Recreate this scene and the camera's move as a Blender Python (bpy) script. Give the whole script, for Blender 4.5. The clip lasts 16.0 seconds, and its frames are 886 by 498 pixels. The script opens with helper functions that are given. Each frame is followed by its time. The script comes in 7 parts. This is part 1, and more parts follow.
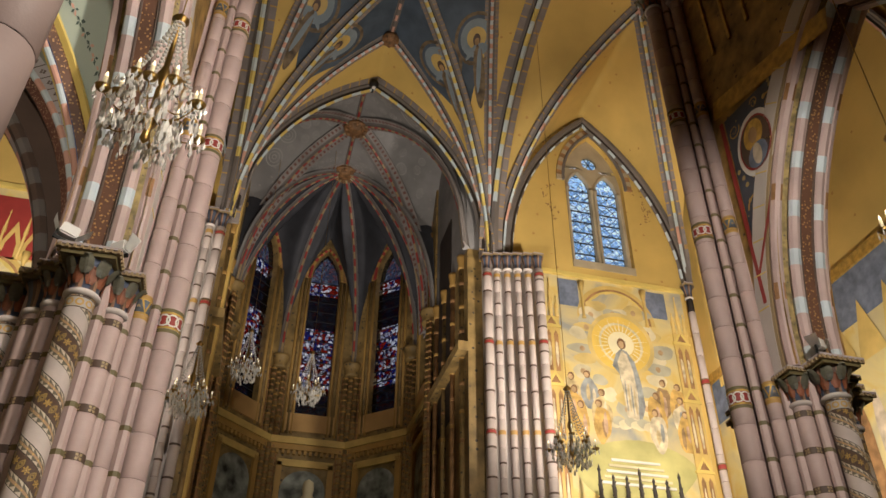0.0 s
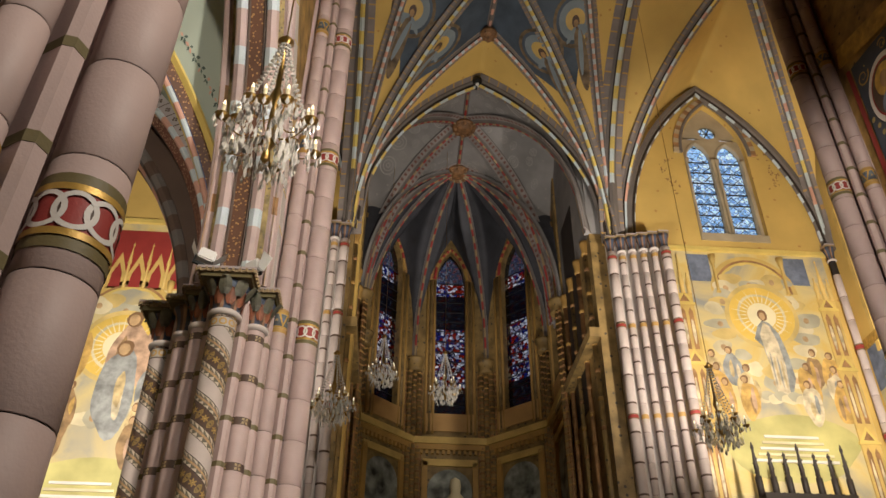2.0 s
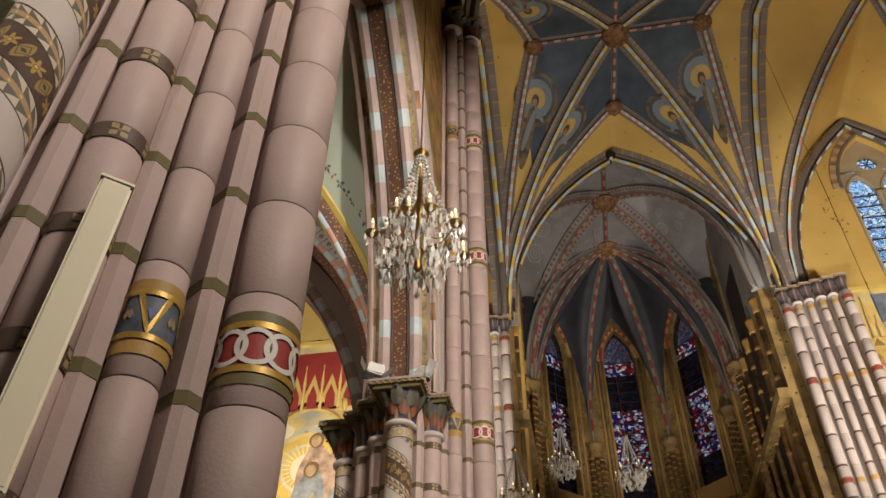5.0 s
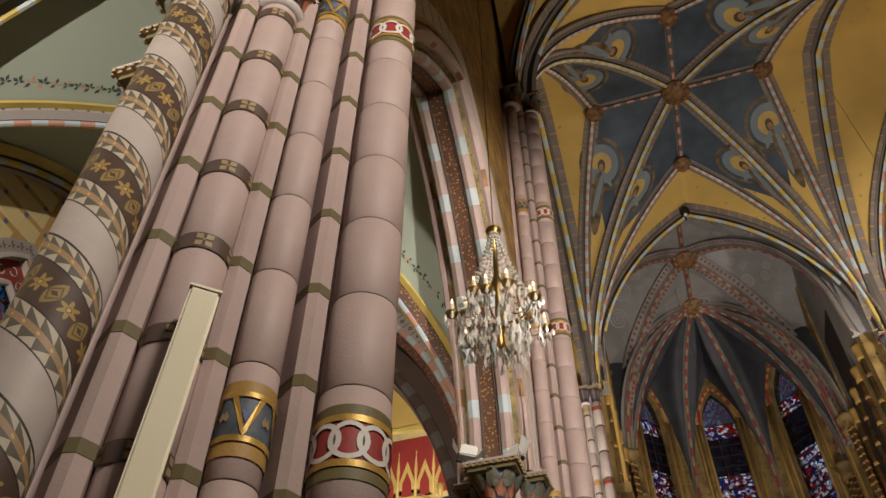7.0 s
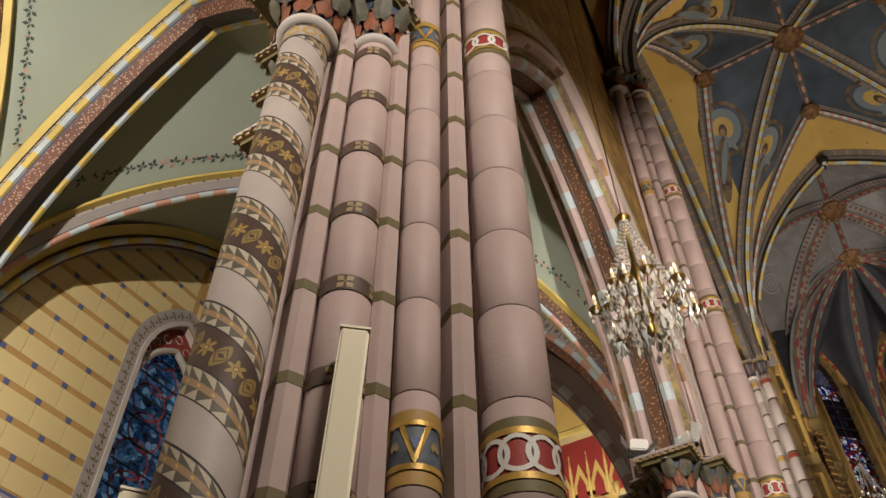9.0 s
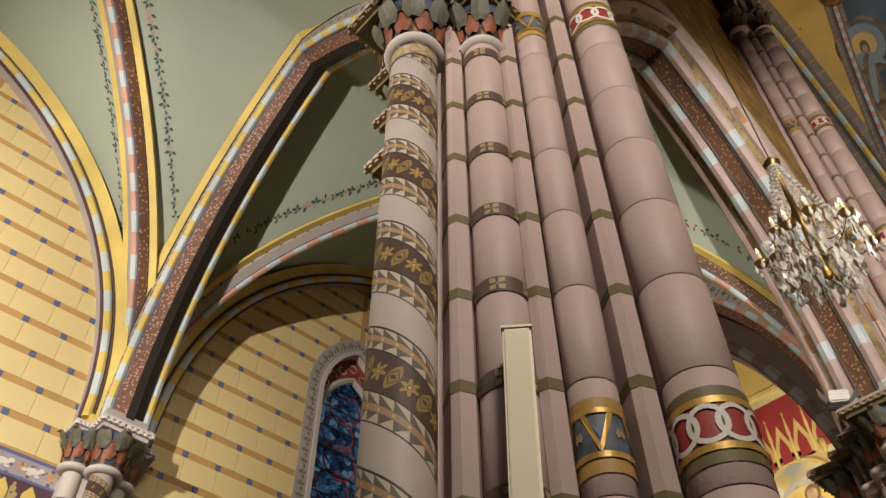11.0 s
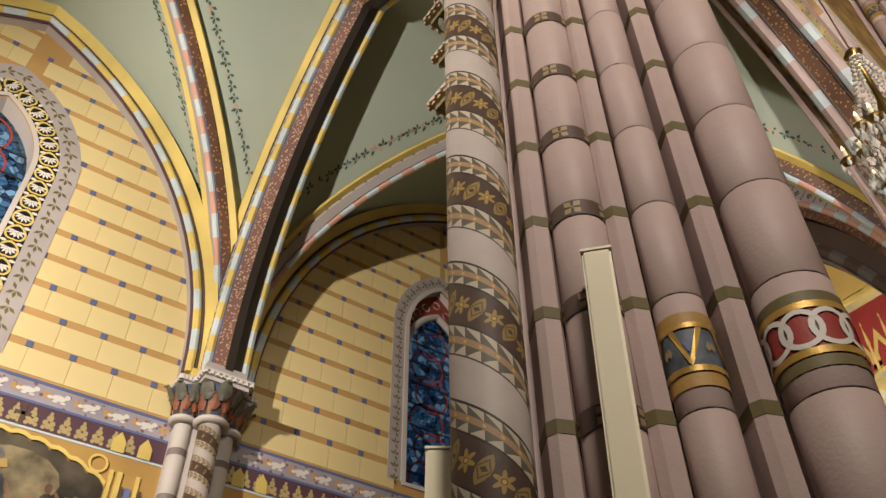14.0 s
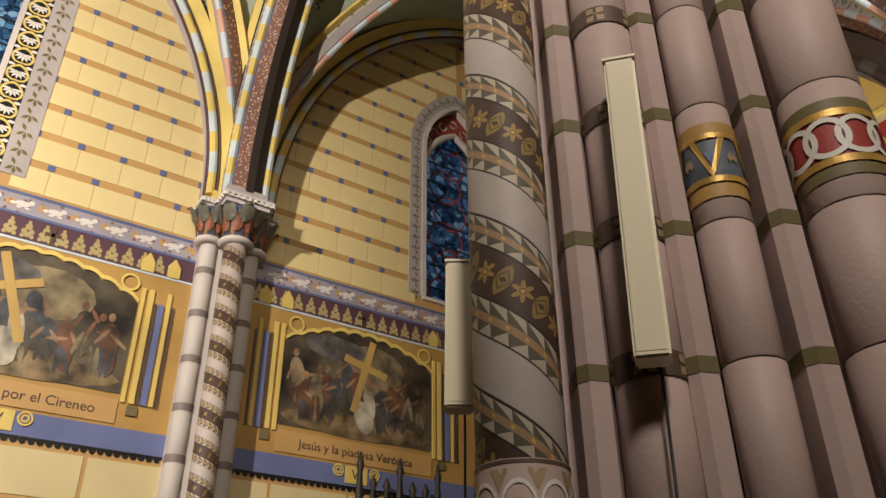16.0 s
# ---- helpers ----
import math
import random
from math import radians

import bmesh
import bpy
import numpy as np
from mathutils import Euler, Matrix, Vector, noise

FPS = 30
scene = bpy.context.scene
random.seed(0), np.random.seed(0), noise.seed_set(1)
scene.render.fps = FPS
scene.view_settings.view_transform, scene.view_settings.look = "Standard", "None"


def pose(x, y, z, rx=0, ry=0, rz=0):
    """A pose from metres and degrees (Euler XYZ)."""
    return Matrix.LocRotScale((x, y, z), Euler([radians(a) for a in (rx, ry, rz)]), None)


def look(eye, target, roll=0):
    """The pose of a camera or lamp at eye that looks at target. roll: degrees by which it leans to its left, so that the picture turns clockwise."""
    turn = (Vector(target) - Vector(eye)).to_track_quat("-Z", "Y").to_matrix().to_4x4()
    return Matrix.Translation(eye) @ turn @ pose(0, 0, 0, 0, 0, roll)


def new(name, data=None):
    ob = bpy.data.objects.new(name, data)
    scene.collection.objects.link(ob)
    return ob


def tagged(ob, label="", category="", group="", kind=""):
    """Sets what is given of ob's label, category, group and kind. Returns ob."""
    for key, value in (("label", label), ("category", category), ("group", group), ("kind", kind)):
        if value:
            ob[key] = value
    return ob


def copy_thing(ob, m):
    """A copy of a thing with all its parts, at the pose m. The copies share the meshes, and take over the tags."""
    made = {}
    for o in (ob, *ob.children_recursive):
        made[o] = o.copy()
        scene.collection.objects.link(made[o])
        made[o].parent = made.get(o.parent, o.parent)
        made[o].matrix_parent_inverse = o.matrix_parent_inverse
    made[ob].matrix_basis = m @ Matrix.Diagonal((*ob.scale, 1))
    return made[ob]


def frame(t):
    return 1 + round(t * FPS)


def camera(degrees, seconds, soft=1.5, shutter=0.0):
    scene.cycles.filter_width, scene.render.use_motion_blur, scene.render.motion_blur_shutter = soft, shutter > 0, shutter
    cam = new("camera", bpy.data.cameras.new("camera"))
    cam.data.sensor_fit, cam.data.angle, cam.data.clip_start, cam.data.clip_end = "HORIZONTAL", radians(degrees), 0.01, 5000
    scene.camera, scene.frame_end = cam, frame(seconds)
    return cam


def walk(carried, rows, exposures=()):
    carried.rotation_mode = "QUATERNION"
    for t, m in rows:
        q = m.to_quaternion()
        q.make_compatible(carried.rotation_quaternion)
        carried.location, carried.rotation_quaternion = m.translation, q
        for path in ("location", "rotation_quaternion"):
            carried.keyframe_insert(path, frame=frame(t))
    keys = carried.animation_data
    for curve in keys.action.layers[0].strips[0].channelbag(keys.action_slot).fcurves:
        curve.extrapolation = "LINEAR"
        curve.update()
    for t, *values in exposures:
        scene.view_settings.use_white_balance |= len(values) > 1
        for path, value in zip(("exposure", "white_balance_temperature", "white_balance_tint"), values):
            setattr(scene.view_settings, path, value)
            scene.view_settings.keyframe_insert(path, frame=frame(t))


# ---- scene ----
cam = camera(57.44, 16.0)
PATH = [
    (0.0, pose(0.041, 0.016, 1.639, 125.724, -0.605, -14.488)),
    (0.5, pose(0.050, 0.024, 1.623, 125.535, -0.520, -11.919)),
    (1.0, pose(0.058, 0.052, 1.598, 125.417, -0.385, -8.741)),
    (1.5, pose(0.051, 0.050, 1.599, 125.337, -0.460, -6.298)),
    (2.0, pose(0.045, 0.042, 1.603, 125.315, -0.596, -3.986)),
    (2.5, pose(0.035, 0.056, 1.616, 125.791, -0.666, -2.316)),
    (3.0, pose(0.025, 0.052, 1.619, 126.475, -0.404, -0.389)),
    (3.5, pose(0.024, 0.044, 1.615, 127.145, -0.421, 2.635)),
    (4.0, pose(0.027, 0.033, 1.611, 128.785, -0.449, 5.169)),
    (4.5, pose(0.022, 0.038, 1.616, 130.176, -0.322, 7.777)),
    (7.0, pose(0.018, 0.020, 1.621, 137.020, -0.116, 17.751)),
    (7.5, pose(0.023, 0.008, 1.619, 137.509, 0.015, 20.594)),
    (8.0, pose(0.023, 0.001, 1.623, 137.501, -0.033, 24.092)),
    (8.5, pose(0.022, 0.001, 1.622, 137.554, 0.106, 27.804)),
    (9.0, pose(0.017, 0.001, 1.619, 137.649, 0.222, 31.680)),
    (9.5, pose(0.014, 0.007, 1.619, 137.737, 0.490, 35.874)),
    (10.0, pose(0.015, 0.011, 1.622, 137.703, 0.380, 40.329)),
    (12.5, pose(0.014, 0.011, 1.624, 137.199, 0.332, 52.149)),
    (13.0, pose(0.018, 0.010, 1.626, 136.254, 0.434, 53.024)),
    (13.5, pose(0.015, 0.004, 1.621, 134.869, 0.419, 53.965)),
    (14.0, pose(0.012, 0.008, 1.618, 132.959, 0.367, 54.517)),
    (14.5, pose(0.011, 0.008, 1.617, 131.050, 0.377, 54.639)),
    (15.0, pose(0.004, 0.011, 1.612, 127.657, 0.419, 55.464)),
    (15.5, pose(-0.004, 0.016, 1.610, 124.210, 0.303, 55.612)),
    (16.0, pose(-0.013, 0.020, 1.611, 120.324, 0.358, 56.011)),
]
walk(cam, PATH)

# ---- light ----
world = bpy.data.worlds.new("world")
world.use_nodes = True
world.node_tree.nodes["Background"].inputs[0].default_value = (0.9, 0.8, 0.65, 1)
world.node_tree.nodes["Background"].inputs[1].default_value = 0.006
scene.world = world
scene.view_settings.exposure = 0.0


def lamp(name, eye, target, watts, size=0.3, angle=100, blend=0.6, colour=(1.0, 0.89, 0.76)):
    data = bpy.data.lights.new(name, "SPOT")
    data.energy, data.color, data.shadow_soft_size = watts, colour, size
    data.spot_size, data.spot_blend = radians(angle), blend
    ob = new(name, data)
    ob.matrix_world = look(eye, target)
    return ob


lamp("nave_flood", (3.6, 1.2, 8.6), (-0.5, 11, 8.2), 3300, 0.25, 78)
lamp("nave_flood", (3.4, 0.6, 8.6), (8.4, 9.5, 6.2), 2300, 0.25, 68)
lamp("nave_flood", (2.3, -0.6, 7.0), (-1.7, 2.4, 4.7), 960, 0.5, 78, 0.5)
lamp("aisle_flood", (-3.3, -3.1, 6.75), (-8.2, 3.4, 6.7), 2450, 0.06, 128, 0.8)
lamp("crossing_flood", (2.6, 10.0, 7.0), (2.3, 17.0, 22), 2900, 0.4, 84)
lamp("transept_flood_right", (9.0, 11.5, 9.0), (10.4, 20.1, 13.6), 5200, 0.3, 84)
lamp("transept_flood_left", (-5.5, 11.5, 8.0), (-7.6, 20.1, 12), 5200, 0.3, 90)
lamp("choir_flood", (3.0, 18.6, 7.0), (1.9, 23.6, 21), 1900, 0.4, 70)
lamp("east_flood", (9.5, 12.0, 6.0), (13.7, 12.5, 10), 1800, 0.3, 100)


# ---- materials ----
def material(name, colour, rough=0.7, metal=0.0, vary=0.12, scale=6.0, bump=0.15, fine=60.0, spots=None):
    """Paint on stone or plaster: colour varied at two scales, with a fine relief."""
    m = bpy.data.materials.new(name)
    m.use_nodes = True
    nt = m.node_tree
    b = nt.nodes["Principled BSDF"]
    b.inputs["Roughness"].default_value, b.inputs["Metallic"].default_value = rough, metal
    tc = nt.nodes.new("ShaderNodeTexCoord")
    n1, n2 = nt.nodes.new("ShaderNodeTexNoise"), nt.nodes.new("ShaderNodeTexNoise")
    n1.inputs["Scale"].default_value, n2.inputs["Scale"].default_value = scale * 0.25, fine
    n1.inputs["Detail"].default_value = 6
    ramp = nt.nodes.new("ShaderNodeValToRGB")
    dark = [c * (1 - vary * 1.6) for c in colour] + [1]
    lite = [min(1, c * (1 + vary)) for c in colour] + [1]
    ramp.color_ramp.elements[0].position, ramp.color_ramp.elements[1].position = 0.3, 0.7
    ramp.color_ramp.elements[0].color, ramp.color_ramp.elements[1].color = dark, lite
    nt.links.new(tc.outputs["Object"], n1.inputs["Vector"])
    nt.links.new(tc.outputs["Object"], n2.inputs["Vector"])
    nt.links.new(n1.outputs["Fac"], ramp.inputs["Fac"])
    out = ramp.outputs["Color"]
    if spots:
        v = nt.nodes.new("ShaderNodeTexVoronoi")
        v.inputs["Scale"].default_value = spots[1]
        cut = nt.nodes.new("ShaderNodeMath")
        cut.operation, cut.inputs[1].default_value = "LESS_THAN", spots[2]
        mix = nt.nodes.new("ShaderNodeMix")
        mix.data_type = "RGBA"
        mix.inputs["B"].default_value = (*spots[0], 1)
        nt.links.new(tc.outputs["Object"], v.inputs["Vector"])
        nt.links.new(v.outputs["Distance"], cut.inputs[0])
        nt.links.new(cut.outputs[0], mix.inputs["Factor"])
        nt.links.new(out, mix.inputs["A"])
        out = mix.outputs["Result"]
    nt.links.new(out, b.inputs["Base Color"])
    bp = nt.nodes.new("ShaderNodeBump")
    bp.inputs["Strength"].default_value, bp.inputs["Distance"].default_value = bump, 0.01
    nt.links.new(n2.outputs["Fac"], bp.inputs["Height"])
    nt.links.new(bp.outputs["Normal"], b.inputs["Normal"])
    return m


def glow(name, colour, strength):
    m = bpy.data.materials.new(name)
    m.use_nodes = True
    b = m.node_tree.nodes["Principled BSDF"]
    b.inputs["Base Color"].default_value = (*colour, 1)
    b.inputs["Emission Color"].default_value = (*colour, 1)
    b.inputs["Emission Strength"].default_value = strength
    return m


STONE = material("lilac_painted_stone", (0.49, 0.37, 0.345), 0.6, vary=0.14, scale=5)
STONE2 = material("pale_painted_stone", (0.55, 0.50, 0.47), 0.65, vary=0.10, scale=3)
JOINT = material("dark_joint", (0.05, 0.04, 0.04), 0.9)
OLIVE = material("olive_paint", (0.15, 0.12, 0.05), 0.6)
BROWN = material("brown_paint", (0.09, 0.055, 0.04), 0.6)
TAN = material("tan_paint", (0.33, 0.24, 0.13), 0.6)
GOLD = material("gold_leaf", (0.52, 0.32, 0.07), 0.45, 0.35, vary=0.25, scale=30)
OCHRE = material("ochre_paint", (0.42, 0.25, 0.07), 0.6)
RED = material("oxblood_paint", (0.30, 0.035, 0.03), 0.6)
WHITE = material("white_paint", (0.68, 0.64, 0.60), 0.6, vary=0.05)
CREAM = material("cream_paint", (0.66, 0.58, 0.38), 0.5, vary=0.06)
BLUE = material("blue_paint", (0.10, 0.13, 0.28), 0.6)
PALEBLUE = material("pale_blue_paint", (0.52, 0.60, 0.64), 0.6)
PINK = material("salmon_paint", (0.60, 0.33, 0.25), 0.6)
YELLOW = material("yellow_paint", (0.66, 0.50, 0.14), 0.6)
GREY = material("grey_paint", (0.15, 0.13, 0.12), 0.7)
# dark wood, also painted shade on the aisle soffits and choir walls
DARK = material("dark_wood_and_shade", (0.025, 0.018, 0.014), 0.6)
GREEN = material("sage_plaster", (0.385, 0.44, 0.37), 0.8, vary=0.06, scale=2)
WEB = material("yellow_plaster", (0.62, 0.42, 0.12), 0.75, vary=0.12, scale=2, spots=((0.45, 0.25, 0.07), 2.2, 0.1))
WEBBLUE = material("slate_blue_plaster", (0.065, 0.09, 0.125), 0.75, vary=0.3, scale=4)
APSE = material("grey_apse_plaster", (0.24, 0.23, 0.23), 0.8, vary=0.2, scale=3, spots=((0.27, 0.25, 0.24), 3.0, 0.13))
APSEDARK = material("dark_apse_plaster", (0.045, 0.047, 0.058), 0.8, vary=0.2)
BLOCK = material("yellow_block_paint", (0.71, 0.58, 0.29), 0.55, vary=0.05, scale=3)
BANDTAN = material("tan_band_paint", (0.50, 0.30, 0.11), 0.6, vary=0.08)
SPAN = material("gilded_spandrel_paint", (0.33, 0.20, 0.06), 0.6, vary=0.4, scale=12, spots=((0.1, 0.06, 0.03), 5.0, 0.15))
FLOOR = material("stone_floor", (0.10, 0.09, 0.08), 0.4)
APSEGOLD = material("gilded_apse_paint", (0.25, 0.165, 0.06), 0.55, vary=0.3, scale=10, spots=((0.06, 0.045, 0.03), 5.0, 0.2))

def spiral_paint(pitch, start=0.0, along=7.0):
    """Plain stone with a painted ribbon that winds up the shaft: a dark band of gilt flowers and leaves between rows of triangles."""
    m = bpy.data.materials.new("spiral_ribbon_paint")
    m.use_nodes = True
    nt = m.node_tree
    L = nt.links.new

    def op(kind, a, b=None):
        n = nt.nodes.new("ShaderNodeMath")
        n.operation = kind
        for i, v in enumerate((a, b)):
            if v is None:
                continue
            if isinstance(v, (int, float)):
                n.inputs[i].default_value = v
            else:
                L(v, n.inputs[i])
        return n.outputs[0]

    def mix(f, a, b):
        n = nt.nodes.new("ShaderNodeMix")
        n.data_type = "RGBA"
        L(f, n.inputs["Factor"])
        for k, v in (("A", a), ("B", b)):
            if isinstance(v, tuple):
                n.inputs[k].default_value = (*v, 1)
            else:
                L(v, n.inputs[k])
        return n.outputs["Result"]
    tc = nt.nodes.new("ShaderNodeTexCoord")
    sp = nt.nodes.new("ShaderNodeSeparateXYZ")
    L(tc.outputs["Object"], sp.inputs[0])
    ang = op("DIVIDE", op("ARCTAN2", sp.outputs[1], sp.outputs[0]), 2 * math.pi)
    s = op("FRACT", op("ADD", op("DIVIDE", op("SUBTRACT", sp.outputs[2], start), pitch), op("ADD", ang, 8.0)))
    q = op("FRACT", op("ADD", op("MULTIPLY", ang, 15.0), 30.0))

    def zone(a, b):
        return op("MULTIPLY", op("GREATER_THAN", s, a), op("LESS_THAN", s, b))
    n1 = nt.nodes.new("ShaderNodeTexNoise")
    n1.inputs["Scale"].default_value, n1.inputs["Detail"].default_value = 7, 6
    L(tc.outputs["Object"], n1.inputs["Vector"])
    n2 = nt.nodes.new("ShaderNodeTexNoise")
    n2.inputs["Scale"].default_value, n2.inputs["Detail"].default_value = 45, 3
    L(tc.outputs["Object"], n2.inputs["Vector"])
    out = mix(n1.outputs["Fac"], (0.40, 0.345, 0.32), (0.53, 0.46, 0.43))
    # rows of slanted triangles on both sides of a tan fillet
    for a, b, up in ((0.29, 0.37, 1), (0.42, 0.50, 0), (0.81, 0.88, 1), (0.925, 0.985, 0)):
        f = op("DIVIDE", op("SUBTRACT", s, a), b - a)
        dark = op("LESS_THAN", q, f if up else op("SUBTRACT", 1.0, f))
        out = mix(zone(a, b), out, mix(dark, (0.49, 0.42, 0.33), (0.115, 0.10, 0.072)))
    for a, b in ((0.37, 0.42), (0.88, 0.925)):
        out = mix(zone(a, b), out, (0.36, 0.23, 0.13))
        d1 = op("SUBTRACT", op("FRACT", op("ADD", op("MULTIPLY", ang, 15.0), 30.5)), 0.5)
        d2 = op("MULTIPLY", op("SUBTRACT", s, (a + b) / 2), pitch / 0.062)
        dot = op("LESS_THAN", op("ADD", op("MULTIPLY", d1, d1), op("MULTIPLY", d2, d2)), 0.012)
        out = mix(dot, out, (0.62, 0.40, 0.10))
    # flowers and leaf pairs, in lengths of half the band
    run = 1.18 / along
    rise = op("MULTIPLY", op("SUBTRACT", s, 0.655), pitch)
    cell = op("ADD", op("MULTIPLY", ang, along), op("MULTIPLY", rise, -0.586 / run))
    x = op("MULTIPLY", op("SUBTRACT", op("FRACT", op("ADD", cell, 20.0)), 0.5), run)
    y = op("MULTIPLY", rise, 0.81)
    r = op("SQRT", op("ADD", op("MULTIPLY", x, x), op("MULTIPLY", y, y)))
    th = op("ARCTAN2", y, x)
    half = pitch * 0.13
    lobe = op("ADD", 0.72, op("MULTIPLY", op("COSINE", op("MULTIPLY", th, 6.0)), 0.28))
    rim = op("MULTIPLY", lobe, half * 0.50)
    petal = op("MULTIPLY", op("LESS_THAN", r, rim), op("GREATER_THAN", r, half * 0.14))
    eye = op("LESS_THAN", r, half * 0.10)
    x2 = op("SUBTRACT", op("ABSOLUTE", x), run * 0.5)
    out2 = (0.062, 0.034, 0.026)
    out2 = mix(n2.outputs["Fac"], out2, (0.085, 0.05, 0.035))
    for sy, tilt in ((1, 0.9), (-1, -0.9)):
        u = op("ADD", op("MULTIPLY", x2, math.cos(tilt)), op("MULTIPLY", op("SUBTRACT", y, sy * half * 0.42), math.sin(tilt)))
        v = op("SUBTRACT", op("MULTIPLY", op("SUBTRACT", y, sy * half * 0.42), math.cos(tilt)), op("MULTIPLY", x2, math.sin(tilt)))
        u, v = op("DIVIDE", u, half * 0.62), op("DIVIDE", v, half * 0.20)
        leaf = op("LESS_THAN", op("ADD", op("MULTIPLY", u, u), op("ABSOLUTE", v)), 1.0)
        out2 = mix(leaf, out2, mix(op("LESS_THAN", op("ABSOLUTE", v), 0.18), (0.27, 0.185, 0.06), (0.13, 0.08, 0.035)))
    out2 = mix(petal, out2, (0.34, 0.22, 0.06))
    out2 = mix(eye, out2, (0.50, 0.33, 0.10))
    out = mix(zone(0.50, 0.81), out, out2)
    for a, w in ((0.285, 0.012), (0.495, 0.014), (0.805, 0.014), (0.982, 0.018)):
        out = mix(zone(a, a + w), out, (0.03, 0.022, 0.02))
    b = nt.nodes["Principled BSDF"]
    L(out, b.inputs["Base Color"])
    b.inputs["Roughness"].default_value = 0.6
    bp = nt.nodes.new("ShaderNodeBump")
    bp.inputs["Strength"].default_value, bp.inputs["Distance"].default_value = 0.15, 0.01
    L(n2.outputs["Fac"], bp.inputs["Height"])
    L(bp.outputs["Normal"], b.inputs["Normal"])
    return m


def stained(name, cells, lead, dark=0.0, fig=False):
    """Leaded coloured glass that lets the light behind it through."""
    m = bpy.data.materials.new(name)
    m.use_nodes = True
    nt = m.node_tree
    L = nt.links.new
    tc = nt.nodes.new("ShaderNodeTexCoord")
    v1, v2 = nt.nodes.new("ShaderNodeTexVoronoi"), nt.nodes.new("ShaderNodeTexVoronoi")
    v2.feature = "DISTANCE_TO_EDGE"
    for v in (v1, v2):
        v.inputs["Scale"].default_value = cells
        L(tc.outputs["Object"], v.inputs["Vector"])
    ramp = nt.nodes.new("ShaderNodeValToRGB")
    ramp.color_ramp.interpolation = "CONSTANT"
    el = ramp.color_ramp.elements
    el[0].color = (*lead[0], 1)
    el[1].position, el[1].color = 0.3, (*lead[1], 1)
    for p, c in ((0.55, lead[2]), (0.78, lead[3])):
        e = el.new(p)
        e.color = (*c, 1)
    sep = nt.nodes.new("ShaderNodeSeparateColor")
    L(v1.outputs["Color"], sep.inputs[0])
    L(sep.outputs[0], ramp.inputs["Fac"])
    cut = nt.nodes.new("ShaderNodeMath")
    cut.operation, cut.inputs[1].default_value = "GREATER_THAN", 0.035
    L(v2.outputs["Distance"], cut.inputs[0])
    mul = nt.nodes.new("ShaderNodeMix")
    mul.data_type = "RGBA"
    mul.inputs["A"].default_value = (0.004, 0.004, 0.005, 1)
    L(cut.outputs[0], mul.inputs["Factor"])
    L(ramp.outputs["Color"], mul.inputs["B"])
    tr, gl, ms = nt.nodes.new("ShaderNodeBsdfTransparent"), nt.nodes.new("ShaderNodeBsdfGlossy"), nt.nodes.new("ShaderNodeMixShader")
    gl.inputs["Roughness"].default_value = 0.25
    ms.inputs[0].default_value = 0.06
    L(mul.outputs["Result"], tr.inputs["Color"])
    L(tr.outputs[0], ms.inputs[1])
    L(gl.outputs[0], ms.inputs[2])
    L(ms.outputs[0], nt.nodes["Material Output"].inputs["Surface"])
    return m


def mural_paint():
    """Clouds of yellow, cream and grey-blue, as in an old wall painting."""
    m = material("mural_paint", (0.6, 0.47, 0.2), 0.7)
    nt = m.node_tree
    n = nt.nodes.new("ShaderNodeTexNoise")
    n.inputs["Scale"].default_value, n.inputs["Detail"].default_value, n.inputs["Distortion"].default_value = 0.55, 8, 1.2
    r = nt.nodes.new("ShaderNodeValToRGB")
    el = r.color_ramp.elements
    el[0].position, el[0].color = 0.3, (0.30, 0.30, 0.27, 1)
    el[1].position, el[1].color = 0.72, (0.66, 0.55, 0.28, 1)
    for p, c in ((0.42, (0.50, 0.42, 0.24, 1)), (0.54, (0.62, 0.50, 0.22, 1)), (0.63, (0.62, 0.44, 0.13, 1))):
        el.new(p).color = c
    tc = [x for x in nt.nodes if x.bl_idname == "ShaderNodeTexCoord"][0]
    nt.links.new(tc.outputs["Object"], n.inputs["Vector"])
    nt.links.new(n.outputs["Fac"], r.inputs["Fac"])
    nt.links.new(r.outputs["Color"], nt.nodes["Principled BSDF"].inputs["Base Color"])
    return m


SPIRAL = spiral_paint(0.69, 3.074)
SPIRALFINE = spiral_paint(0.36, 0.0, 4.0)
MURAL = mural_paint()
STATION = material("dark_oil_painting", (0.085, 0.068, 0.045), 0.5, vary=0.6, scale=9)
GLASSBLUE = stained("blue_stained_glass", 11, ((0.02, 0.06, 0.12), (0.10, 0.20, 0.32), (0.30, 0.42, 0.50), (0.05, 0.12, 0.20)))
GLASSPALE = stained("pale_stained_glass", 9, ((0.25, 0.42, 0.62), (0.62, 0.75, 0.85), (0.40, 0.58, 0.75), (0.75, 0.82, 0.80)))
GLASSDARK = stained("dark_stained_glass", 12, ((0.03, 0.04, 0.10), (0.12, 0.14, 0.17), (0.05, 0.06, 0.08), (0.16, 0.05, 0.05)))
GLASSMIX = stained("figured_stained_glass", 9, ((0.50, 0.10, 0.06), (0.60, 0.60, 0.66), (0.10, 0.13, 0.38), (0.85, 0.85, 0.85)))
VIOLETGREY = material("violet_grey_rib_paint", (0.21, 0.18, 0.17), 0.7, vary=0.15, scale=8)
PURPLE = material("plum_paint", (0.09, 0.04, 0.06), 0.6)
LEAD = material("lead", (0.03, 0.03, 0.035), 0.5, 0.5)
BRASS = material("aged_brass", (0.35, 0.22, 0.07), 0.3, 1.0)
CANDLE = glow("candle_bulb", (1.0, 0.86, 0.6), 1.3)
